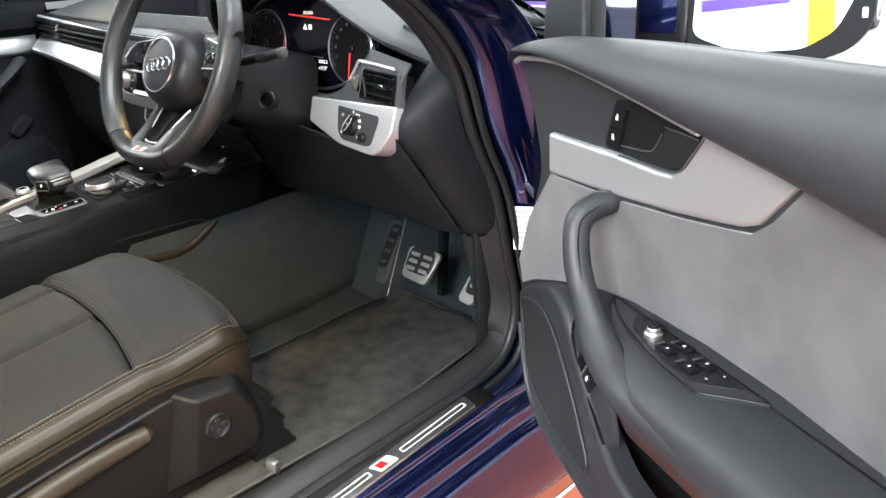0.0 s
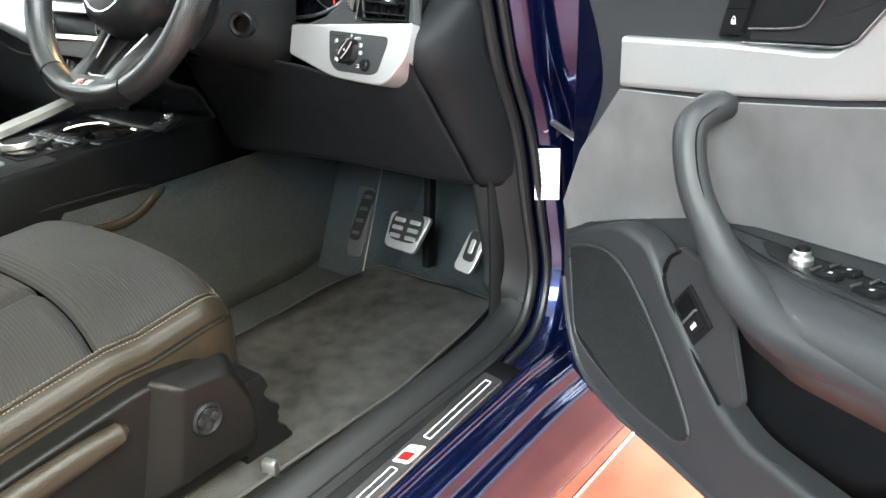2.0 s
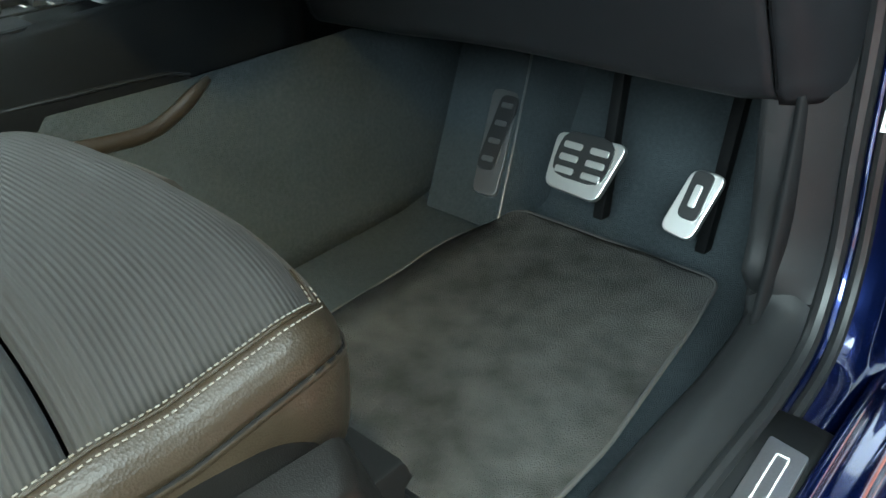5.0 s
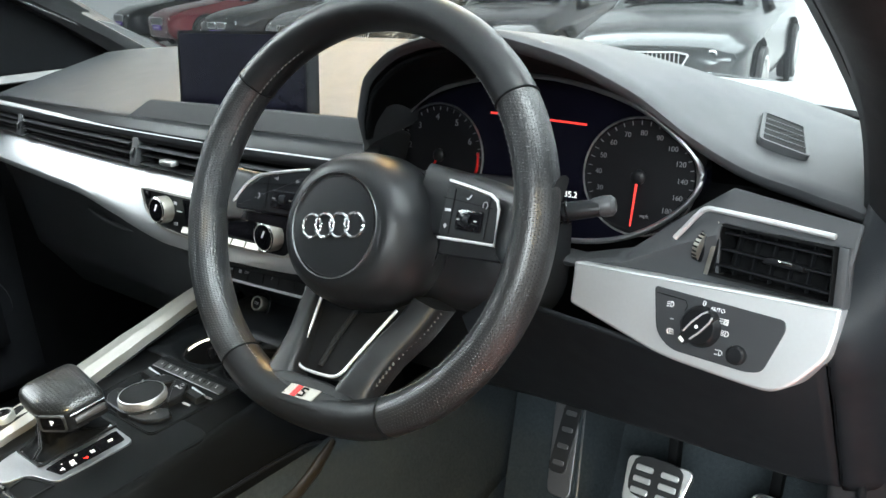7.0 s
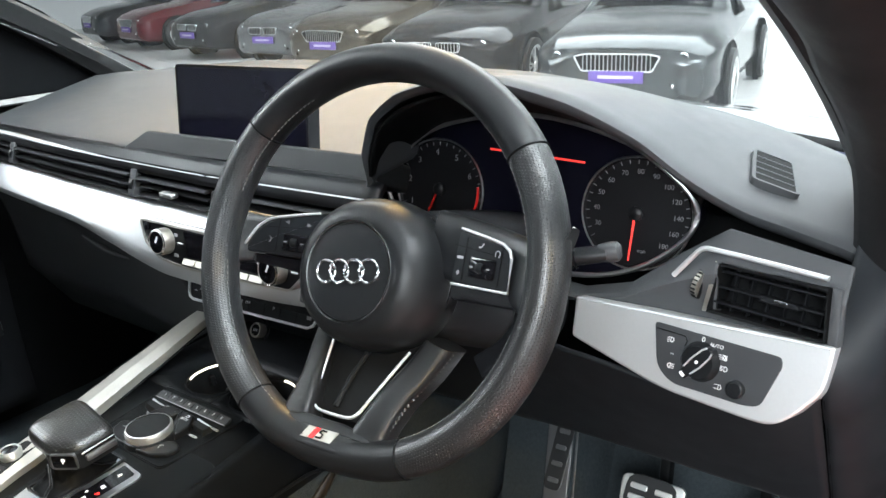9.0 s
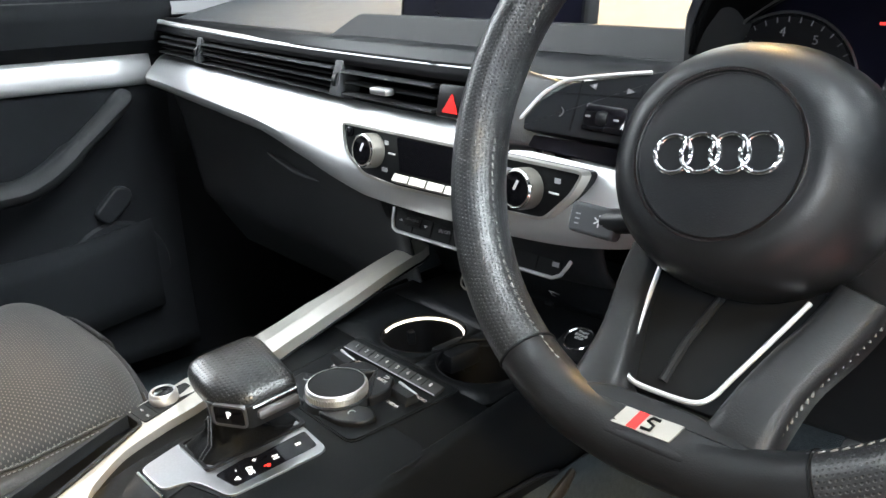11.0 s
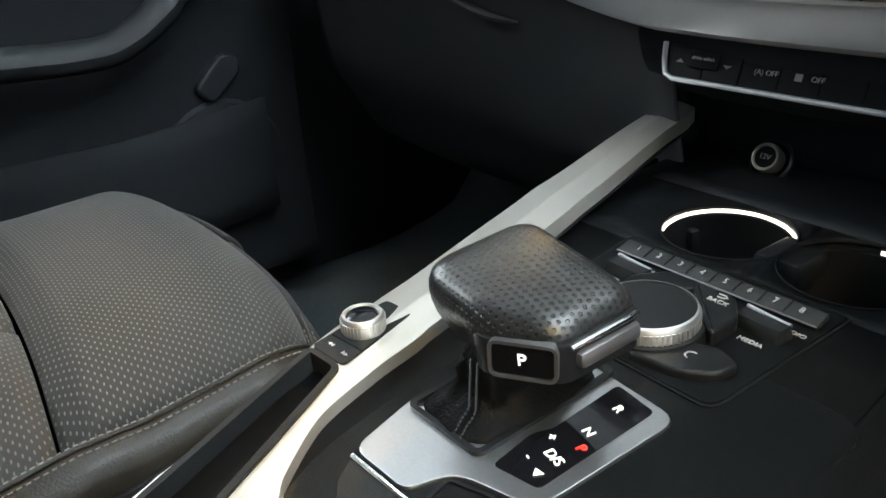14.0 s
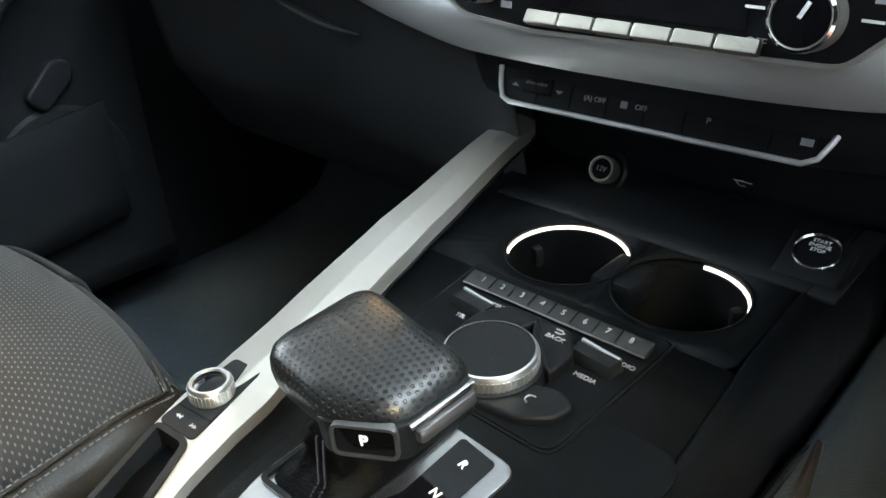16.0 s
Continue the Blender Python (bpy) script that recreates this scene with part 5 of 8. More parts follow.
pk = thing("console_pocket", "narrow black storage slot in the console rail", "storage slot", at=(-0.07, -0.26, 0.65))
PM = Matrix.Translation((0, 0, 0.6632)) @ Matrix.Rotation(math.atan(0.05), 4, "X")
part("surround", frame_prism(round_poly([(-0.0985, -0.205), (-0.0715, -0.203), (-0.0155, -0.306), (-0.0500, -0.316)], 0.006, 4), 0.0035, 0.012, PM @ Matrix.Translation((0, 0, 0.0035))), HARD, pk)
part("slot_well", loft([[PM @ Vector((x, y, z)) for x, y in round_poly([(-0.0955, -0.2075), (-0.0745, -0.2055), (-0.0190, -0.3045), (-0.0485, -0.3125)], 0.004, 4)] for z in (0.002, -0.035)], caps=False), DARK, pk, "dark well of the slot")
part("slot_floor", prism(round_poly([(-0.098, -0.205), (-0.072, -0.203), (-0.0165, -0.306), (-0.051, -0.315)], 0.004, 4), 0.002, PM @ Matrix.Translation((0, 0, -0.034))), DARK, pk)
vk = thing("volume_control", "knurled silver volume knob on a black plate", "volume knob", at=(-0.09, -0.18, 0.66))
part("plate", prism(round_poly([(-0.0715, -0.2025), (-0.0985, -0.2045), (-0.109, -0.150), (-0.0865, -0.148)][::-1], 0.004, 4), 0.008, PM @ Matrix.Translation((0, 0, 0.0034)), 0.0006), HARD, vk)
VK = PM @ Matrix.Translation((-0.0925, -0.176, 0.0032))
kn = part("knob", lathe([(0.0115, 0), (0.0115, 0.008), (0.0105, 0.0095), (0.0092, 0.0095), (0.0088, 0.0085), (0, 0.0085)], 40, VK), STEEL, vk, "knurled silver knob")
part("knob_face", lathe([(0.0090, 0), (0.007, 0.0012), (0, 0.0014)], 28, VK @ Matrix.Translation((0, 0, 0.0084))), GLOSS, kn)
for i in range(36):
    a = 2 * math.pi * i / 36
    part("ridge", box(0.0008, 0.0011, 0.006, VK @ Matrix.Translation((0.0116 * math.cos(a), 0.0116 * math.sin(a), 0.0043)) @ Matrix.Rotation(a, 4, "Z")), STEEL, kn)
part("key_gap", box(0.026, 0.0006, 0.0004, PM @ Matrix.Translation((-0.087, -0.190, 0.0036)) @ Matrix.Rotation(radians(6), 4, "Z")), DARK, vk)
for mx, mr_ in ((-0.092, 180), (-0.079, 0)):
    for k in (0, 1):
        part("symbol", prism([(-0.0011, -0.0012), (0.0011, 0), (-0.0011, 0.0012)], 0.0003, PM @ Matrix.Translation((mx - 0.0011 + 0.0022 * k, -0.1965, 0.0037)) @ Matrix.Rotation(radians(mr_), 4, "Z")), FAINT, vk)

# dark surround of the selector, selector gate, lever
gate = thing("gear_selector", "automatic gear selector with perforated leather knob", "gear selector", at=(0.0, -0.17, 0.65))
GM = Matrix.Translation((0, -0.17, zc(-0.17))) @ Matrix.Rotation(math.atan(0.055), 4, "X")
part("surround", prism(round_poly([(-0.040, -0.345), (0.112, -0.345), (0.118, -0.060), (-0.052, -0.060), (-0.044, -0.190), (-0.034, -0.245), (-0.008, -0.285)], [0.01, 0.02, 0.02, 0.01, 0.02, 0.03, 0.03], 5), 0.006, GM @ Matrix.Translation((0, 0.17, 0.0008)), 0.0006), CONSOLE, gate, "satin black surround")
GP = round_poly([(-0.024, -0.228), (0.012, -0.227), (0.018, -0.206), (0.056, -0.196), (0.060, -0.114), (-0.034, -0.106), (-0.034, -0.190)], [0.008, 0.006, 0.01, 0.008, 0.010, 0.008, 0.008], 4)
part("gate_plate", prism(GP, 0.004, GM @ Matrix.Translation((0, 0.17, 0.0028)), 0.0010), PLATEM, gate, "brushed aluminium gate plate")
part("indicator", prism(round_poly([(0.026, -0.192), (0.049, -0.188), (0.050, -0.118), (0.026, -0.114), (0.027, -0.158), (0.023, -0.166)], 0.003, 3), 0.001, GM @ Matrix.Translation((0, 0.17, 0.0032))), GLOSS, gate, "glossy black gear indicator")
IM = GM @ Matrix.Translation((0, 0.17, 0.0036)) @ Matrix.Rotation(radians(0), 4, "Z")
for s, x, y, sz, mt in (("R", 0.038, -0.128, 0.0068, LITWHITE), ("N", 0.0395, -0.149, 0.0068, LITWHITE), ("P", 0.0445, -0.159, 0.0068, LITRED), ("D/S", 0.0405, -0.171, 0.0068, LITWHITE), ("+", 0.031, -0.1625, 0.0068, LITWHITE), ("-", 0.033, -0.178, 0.0068, LITWHITE)):
    words(s, sz, IM @ Matrix.Translation((x, y, 0)) @ Matrix.Rotation(radians(-12), 4, "Z"), mt, gate, "gear_letter")
part("arrow", prism([(-0.0025, 0.0), (0.0025, 0.0), (0, -0.004)], 0.0003, IM @ Matrix.Translation((0.0425, -0.181, 0.0003))), LITWHITE, gate)
bl = []
for z, sx, sy, cx, cy in ((0.001, 0.0250, 0.044, -0.006, -0.150), (0.005, 0.0250, 0.043, -0.006, -0.150), (0.009, 0.0215, 0.032, -0.005, -0.153), (0.013, 0.0175, 0.0255, -0.005, -0.154), (0.017, 0.0150, 0.0210, -0.004, -0.156), (0.021, 0.0155, 0.0215, -0.004, -0.156), (0.026, 0.0140, 0.019, -0.003, -0.157), (0.030, 0.0145, 0.019, -0.003, -0.157), (0.036, 0.0130, 0.0165, -0.001, -0.158), (0.044, 0.0130, 0.016, 0.0, -0.158)):
    fold = 0.17 * min(1, z / 0.010) * min(1, (0.046 - z) / 0.02)
    ring = []
    for a in np.linspace(0, 2 * math.pi, 72, False):
        w_ = 1 + fold * (abs(math.sin(2.5 * a + 0.8 + z * 20)) ** 0.6 - 0.7) + 0.03 * fold * 10 * math.sin(9 * a + z * 420)
        ring.append(GM @ Vector((cx + sx * w_ * math.copysign(abs(math.cos(a)) ** 0.7, math.cos(a)), 0.17 + cy + sy * w_ * math.copysign(abs(math.sin(a)) ** 0.7, math.sin(a)), z + 0.002 * fold * 10 * math.sin(3 * a + 1.0))))
    bl.append(ring)
part("gaiter", loft(bl), SUPPLE, gate, "creased leather gaiter", 80)
bm = bmesh.new()
for q in range(26):
    f = q / 25
    for off in (-0.0022, 0.0022):
        m_ = GM @ Matrix.Translation((0.004 + off - 0.004 * f, lerp([(0, -0.0235), (0.17, -0.0175), (0.3, -0.0120), (0.6, -0.0100), (1, -0.0072)], f), 0.004 + 0.030 * f)) @ Matrix.Rotation(radians(-58), 4, "X")
        bmesh.ops.create_cube(bm, size=1, matrix=m_ @ Matrix.Diagonal((0.0007, 0.0007, 0.0012, 1)))
gst = part("stitching", bm, RUBBER, gate, "twin rows of dark stitches")
gst["kind"] = "stuff"
part("gaiter_frame", frame_prism(round_poly([(-0.031, 0.1105 - 0.17 - 0.135), (0.0195, 0.1105 - 0.17 - 0.135), (0.0195, -0.107), (-0.031, -0.107)], 0.006, 4), 0.003, 0.004, GM @ Matrix.Translation((0, 0.17, 0.0052))), SATIN, gate)
# knob: rounded wedge, wider at the top, split line and release button
KM = Matrix.Translation((0.002, -0.152, 0.702)) @ Matrix.Rotation(radians(-6), 4, "Z") @ Matrix.Rotation(radians(8), 4, "X")
KQ = [(-0.036, -0.031), (0.0105, -0.0305), (0.0385, -0.0115), (0.0395, 0.031), (-0.036, 0.034)]
kr = []
for z, sc, ox, oy in ((-0.031, 0.46, -0.003, 0), (-0.024, 0.64, -0.003, 0), (-0.016, 0.79, -0.002, 0), (-0.009, 0.88, -0.001, 0), (-0.003, 0.96, 0, 0), (0.002, 0.995, 0, 0), (0.006, 1.0, 0, 0), (0.0095, 0.985, 0, 0), (0.0130, 0.93, -0.001, 0), (0.0155, 0.84, -0.002, 0.001), (0.0172, 0.70, -0.003, 0.002), (0.0184, 0.50, -0.004, 0.003), (0.0190, 0.28, -0.005, 0.004), (0.0192, 0.06, -0.005, 0.004)):
    kp = round_poly([(x * sc + ox, y * sc + oy) for x, y in KQ], [0.015 * sc, 0.010 * sc, 0.010 * sc, 0.011 * sc, 0.015 * sc], 7)
    kr.append([KM @ Vector((x, y, z - max(0.0, min(1.0, (z + 0.004) / 0.012)) * 0.09 * x)) for x, y in kp])
bm = loft(kr)
lay = bm.loops.layers.uv.new("UVMap")
ki = KM.inverted()
way = {}
for j in range(len(kr[0])):
    run, last = 0.0, None
    for ring in reversed(kr):
        q = ki @ ring[j]
        if last is not None: run += (q - last).length
        last = q
        d = Vector((q.x + 0.005, q.y - 0.004))
        e = d.normalized() * max(run, 0.002) if d.length > 1e-6 else Vector((0, 0))
        way[tuple(round(c, 6) for c in ring[j])] = (e.x, e.y)
for f in bm.faces:
    for lp_ in f.loops:
        lp_[lay].uv = way[tuple(round(c, 6) for c in lp_.vert.co)]
part("knob", bm, KNURL, gate, "dimpled black leather knob", 70)
part("collar", prism(round_poly([(0.004, -0.0300), (0.0115, -0.0312), (0.0402, -0.0125), (0.0415, 0.028), (0.030, 0.0305), (-0.004, 0.0)], [0.002, 0.004, 0.005, 0.006, 0.006, 0.004], 4), 0.0185, KM @ Matrix.Translation((0, 0, 0.0035)), 0.0022), SATIN, gate, "satin collar under the knob")
PB = KM @ facing(0.0262, -0.0219, -0.0048, 0, 33)
part("button_frame", frame_prism(round_poly([(-0.0155, -0.0098), (0.0145, -0.0098), (0.0160, 0.0088), (-0.0140, 0.0088)], 0.0045, 4), 0.0016, 0.004, PB @ Matrix.Translation((0, 0, 0.0012))), FRAMEM, gate, "satin frame of the park button")
part("park_button", prism(round_poly([(-0.0140, -0.0082), (0.0130, -0.0082), (0.0145, 0.0072), (-0.0125, 0.0072)], 0.003, 3), 0.006, PB @ Matrix.Translation((0, 0, 0.0005)), 0.0006), GLOSS, gate, "black park button")
words("P", 0.0082, PB @ Matrix.Translation((0, 0, 0.0008)), LITWHITE, gate, "gear_letter")
part("release_strip", box(0.003, 0.036, 0.0022, KM @ Matrix.Translation((0.0412, 0.0095, 0.0015)), 0.0008), CHROME, gate, "thin bright strip")
part("release", box(0.007, 0.033, 0.0080, KM @ Matrix.Translation((0.0405, 0.0105, -0.0060)), 0.0025), FRAMEM, gate, "satin release button")
# small switches behind the selector
for i, (pts, l) in enumerate((([(-0.020, -0.231), (0.021, -0.230), (0.021, -0.256), (0.004, -0.254), (-0.012, -0.244)], "start-stop"), ([(0.026, -0.233), (0.055, -0.232), (0.052, -0.269), (0.026, -0.261)], "brake"))):
    k = thing("console_switch", "flat black console switch with a bright edge", "switch", "console switches", at=(pts[0][0], pts[0][1], 0.65))
    part("key", prism(round_poly(pts, 0.003, 3), 0.004, GM @ Matrix.Translation((0, 0.17, 0.0022)), 0.0008), HARD, k)
    part("bright_edge", sweep([GM @ Vector((x, y + 0.17, 0.0028)) for x, y in (pts[0], pts[1])], 0.0012, 6), CHROME, k)
rc = thing("console_recess", "small open tray beside the selector", "tray", at=(0.03, -0.21, 0.64))
part("tray", prism(round_poly([(0.025, -0.229), (0.056, -0.230), (0.055, -0.199), (0.020, -0.211)], 0.004, 3), 0.001, GM @ Matrix.Translation((0, 0.17, 0.0014))), DARK, rc)
part("edge", frame_prism(round_poly([(0.023, -0.231), (0.058, -0.232), (0.057, -0.197), (0.018, -0.209)], 0.004, 3), 0.0018, 0.003, GM @ Matrix.Translation((0, 0.17, 0.0024))), SATIN, rc)

# media controller
mmi = thing("media_controller", "black media controller with rotary dial and preset keys", "media controller", at=(0, -0.04, 0.66))
MM = Matrix.Translation((0, 0, zc(0))) @ Matrix.Rotation(math.atan(0.055), 4, "X")
part("panel", prism(round_poly([(-0.071, 0.014), (0.069, 0.013), (0.064, -0.097), (-0.060, -0.094)], [0.006, 0.006, 0.010, 0.010], 4), 0.006, MM @ Matrix.Translation((0, 0, 0.0022)), 0.0008), CONSOLE, mmi)
part("groove", frame_prism(round_poly([(-0.073, 0.016), (0.071, 0.015), (0.066, -0.099), (-0.062, -0.096)], [0.006, 0.006, 0.010, 0.010], 4), 0.0016, 0.003, MM @ Matrix.Translation((0, 0, 0.0018))), DARK, mmi)
part("preset_bar", box(0.128, 0.012, 0.004, MM @ Matrix.Translation((0.0, -0.0035, 0.0040)) @ Matrix.Rotation(radians(14), 4, "X"), 0.001), TRIM, mmi, "row of preset keys")
part("preset_edge", box(0.128, 0.0012, 0.0012, MM @ Matrix.Translation((0.0, -0.0098, 0.0040)), 0.0004, 1), FRAMEM, mmi, "thin bright edge")
for i in range(8):
    words(str(i + 1), 0.0055, MM @ Matrix.Translation((-0.052 + i * 0.0149, -0.0035, 0.0066)) @ Matrix.Rotation(radians(14), 4, "X"), FAINT, mmi, "numeral")
    if i: part("key_gap", box(0.0006, 0.010, 0.0006, MM @ Matrix.Translation((-0.0596 + i * 0.0149, -0.0035, 0.0063)) @ Matrix.Rotation(radians(14), 4, "X")), DARK, mmi)
DC = Vector((0.004, -0.066, 0.0))
part("skirt", lathe([(0.030, 0), (0.0285, 0.006), (0.026, 0.007)], 44, MM @ Matrix.Translation(DC + Vector((0, 0, 0.002)))), SATIN, mmi)
dial = part("dial", lathe([(0.0262, 0.006), (0.0262, 0.015), (0.0252, 0.0172), (0.0240, 0.0176)], 56, MM @ Matrix.Translation(DC)), STEEL, mmi, "knurled silver dial rim")
part("touchpad", lathe([(0.0241, 0.0174), (0.0235, 0.0166), (0, 0.0160)], 48, MM @ Matrix.Translation(DC)), HARD, dial, "matt black touch face")
for i in range(60):
    a = 2 * math.pi * i / 60
    part("ridge", box(0.0006, 0.0014, 0.008, MM @ Matrix.Translation(DC + Vector((0.0263 * math.cos(a), 0.0263 * math.sin(a), 0.0105))) @ Matrix.Rotation(a, 4, "Z")), STEEL, dial)
for pts, h in (([(-0.002, -0.019), (0.024, -0.019), (0.037, -0.036), (0.036, -0.058), (0.012, -0.040)], 0.0105), ([(0.006, -0.019), (-0.018, -0.019), (-0.030, -0.036), (-0.029, -0.058), (-0.004, -0.040)], 0.0105),
               ([(0.024, -0.068), (0.044, -0.060), (0.058, -0.066), (0.055, -0.080), (0.040, -0.091), (0.014, -0.094), (0.010, -0.086)], 0.0070), ([(-0.016, -0.068), (-0.036, -0.060), (-0.050, -0.066), (-0.047, -0.080), (-0.032, -0.091), (-0.006, -0.094), (-0.002, -0.086)], 0.0070)):
    cw = sum((b[0] - a[0]) * (b[1] + a[1]) for a, b in zip(pts, pts[1:] + pts[:1])) > 0
    part("soft_key", prism(round_poly(pts[::-1] if cw else pts, 0.005, 4), h - 0.001, MM @ Matrix.Translation((0, 0, h)), 0.0022, 3), SATIN, mmi)
for sx in (-1, 1):
    px = 0.0445 if sx > 0 else -0.0405
    PDL = MM @ Matrix.Translation((px, -0.0275, 0.0022)) @ Matrix.Rotation(radians(-8), 4, "Z")
    pk_ = part("paddle", loft([[PDL @ Vector(p) for p in ((-0.0145, y0, 0), (0.0145, y0, 0), (0.0135, y1, z1), (-0.0135, y1, z2))] for y0, y1, z1, z2 in ((0.0060, 0.0060, 0.001, 0.001), (0.0045, 0.0045, 0.0075, 0.0060), (-0.0045, -0.0040, 0.0070, 0.0055), (-0.0065, -0.0065, 0.001, 0.001))]), HARD, mmi, "tilting paddle key")
    part("paddle_edge", sweep([PDL @ Vector((x, 0.0050, 0.0062 + 0.02 * abs(x + 0.0))) for x in (-0.0130, -0.006, 0.0, 0.006, 0.0130)], 0.0014, 8), PLATEM, pk_, "bright upper edge")
for s_, x, y, z in (("BACK", 0.021, -0.031, 0.0108), ("MEDIA", 0.047, -0.041, 0.0025), ("RADIO", 0.057, -0.0195, 0.0025), ("TEL", -0.042, -0.0375, 0.0025), ("MAP", -0.030, -0.0165, 0.0025)):
    words(s_, 0.0047, MM @ Matrix.Translation((x, y, z)), FAINT, mmi)
part("symbol", sweep([MM @ Vector((0.020 + x, -0.0245 + y, 0.0106)) for x, y in ((-0.003, 0.001), (0.001, 0.001), (0.003, -0.0005), (0.001, -0.002), (-0.002, -0.002))], 0.0005, 6), FAINT, mmi)
part("symbol", sweep([MM @ Vector((0.038 + 0.003 * math.cos(t), -0.076 + 0.003 * math.sin(t), 0.0071)) for t in np.linspace(1.2, 4.6, 12)], 0.0005, 6), FAINT, mmi)
part("symbol", sweep([MM @ Vector((-0.036 + 0.003 * math.cos(t), -0.070 + 0.003 * math.sin(t), 0.0071)) for t in np.linspace(-1.9, 1.4, 12)], 0.0005, 6), FAINT, mmi)

# cup holders
cups = thing("cup_holders", "twin black cup holders with lit rims", "cup holder", at=(0, 0.064, 0.6))
for k, (cx, cy) in enumerate(CC):
    z0 = zc(cy)
    TM = Matrix.Translation((cx, cy, z0)) @ Matrix.Rotation(math.atan(0.055), 4, "X")
    well = part("well", lathe([(0.0425, 0.0004), (0.0420, 0.0010), (0.0416, 0.0004), (0.0412, -0.006), (0.0395, -0.007), (0.0360, -0.060), (0.0, -0.062)], 48, TM), DARK, cups, "deep black well")
    a0, a1 = ((30, 206) if k == 0 else (-30, 96))
    part("lit_strip", sweep([TM @ Vector((0.0408 * math.cos(radians(a)), 0.0408 * math.sin(radians(a)), -0.0048)) for a in np.linspace(a0, a1, 30)], 0.0014, 8), LITSTRIP, well, "glowing white rim strip")
    for a in (40, 160, 280):
        part("gripper", box(0.010, 0.008, 0.016, TM @ Matrix.Rotation(radians(a), 4, "Z") @ Matrix.Translation((0.0365, 0, -0.022)), 0.003), SATIN, well)
part("bridge", box(0.030, 0.040, 0.020, pose(0.005, 0.070, zc(0.07) - 0.012), 0.004), SATIN, cups)

# tray in front with socket, port and start button
part("tray_floor", sheet(lambda u, v: (-0.128 + u * 0.250, 0.105 + v * 0.115, zc(0.11) + 0.001 + 0.004 * v), 6, 6), KNEE, console, solid=0.003)
sock = thing("power_socket", "power socket with a ribbed chrome plug", "socket", at=(-0.076, 0.17, 0.678))
KS = Matrix.Translation((-0.0715, 0.170, 0.6745)) @ Matrix.Rotation(radians(62), 4, "X")
part("ring", lathe([(0.0165, 0), (0.0165, 0.003), (0.0145, 0.004), (0.0135, 0.0)], 32, KS), SATIN, sock)
part("plug", lathe([(0.0098, 0), (0.0098, 0.0060), (0.0108, 0.0070), (0.0108, 0.0110), (0.0100, 0.0130), (0.0088, 0.0132), (0.0082, 0.0118), (0, 0.0118)], 32, KS), TOGGLE, sock)
part("plug_face", lathe([(0.0080, 0), (0.0, 0.0004)], 24, KS @ Matrix.Translation((0, 0, 0.0120))), DARK, sock)
words("12V", 0.0056, KS @ Matrix.Translation((0, 0, 0.0126)), FAINT, sock)
usb = thing("usb_port", "small usb port with a printed symbol", "port", at=(0.025, 0.195, 0.676))
UM = facing(0.026, 0.184, 0.6815, 30)
part("slot", box(0.012, 0.0045, 0.002, UM @ Matrix.Translation((0, -0.006, 0)), 0.0006), DARK, usb)
part("mark", sweep([UM @ Vector((-0.007, 0.006, 0.0004)), UM @ Vector((0.007, 0.006, 0.0004))], 0.0005, 6), FAINT, usb)
for d in (-1, 1):
    part("mark", sweep([UM @ Vector((-0.003 + 0.002 * d, 0.006, 0.0004)), UM @ Vector((0.0005 + 0.002 * d, 0.006 + 0.003 * d, 0.0004)), UM @ Vector((0.004 + 0.001 * d, 0.006 + 0.003 * d, 0.0004))], 0.0005, 6), FAINT, usb)
stb = thing("start_button", "round start button with a bright ring", "start button", at=(0.093, 0.148, 0.67))
SB_ = Matrix.Translation((0.098, 0.138, 0.6745)) @ Matrix.Rotation(radians(24), 4, "X")
part("ring", lathe([(0.0148, 0), (0.0148, 0.0028), (0.0140, 0.0036), (0.0130, 0.002)], 40, SB_), CHROME, stb)
part("cap", lathe([(0.0132, 0), (0.0132, 0.0022), (0, 0.0026)], 36, SB_), SATIN, stb)
words("START\nENGINE\nSTOP", 0.0038, SB_ @ Matrix.Translation((0, 0.0041, 0.0028)), MARK, stb)
part("mount", box(0.040, 0.040, 0.010, Matrix.Translation((0.098, 0.136, 0.6685)) @ Matrix.Rotation(radians(24), 4, "X"), 0.002), HARD, stb)

# ---- footwell ----
floor = thing("car_floor", "black carpeted car floor and footwell", "car floor", kind="structure", at=(0, 0, 0.34))
part("carpet", sheet(lambda u, v: (-0.79 + u * 1.47, lerp([(0, -1.3), (0.55, 0.30), (0.70, 0.44), (1, 0.72)], v), lerp([(0, 0.33), (0.55, 0.338), (0.70, 0.365), (1, 0.68)], v) - 0.004), 20, 24), CARPET, floor, "black carpet", solid=0.01)
part("bulkhead", box(1.42, 0.02, 0.5, pose(0, 0.72, 0.62)), DARK, floor)
part("tunnel_carpet", sheet(lambda u, v: (xr(0.0) + 0.022 + 0.030 * v, -0.8 + 1.45 * u, 0.58 - 0.25 * v + 0.06 * max(0, u - 0.6)), 20, 8), CARPET, floor, solid=0.004)
fm = thing("floor_mat", "worn black carpet floor mat with stitched edge", "floor mat", at=(0.45, 0.15, 0.345))
MP = round_poly([(0.318, 0.392), (0.586, 0.390), (0.600, 0.30), (0.624, 0.10), (0.63, -0.30), (0.300, -0.30), (0.302, 0.10), (0.292, 0.28), (0.314, 0.345)], [0.020, 0.018, 0.02, 0.02, 0.02, 0.02, 0.05, 0.05, 0.03], 5)


def mat_z(y):
    return 0.345 + 0.09 * max(0, y - 0.18) ** 1.2 + 0.01


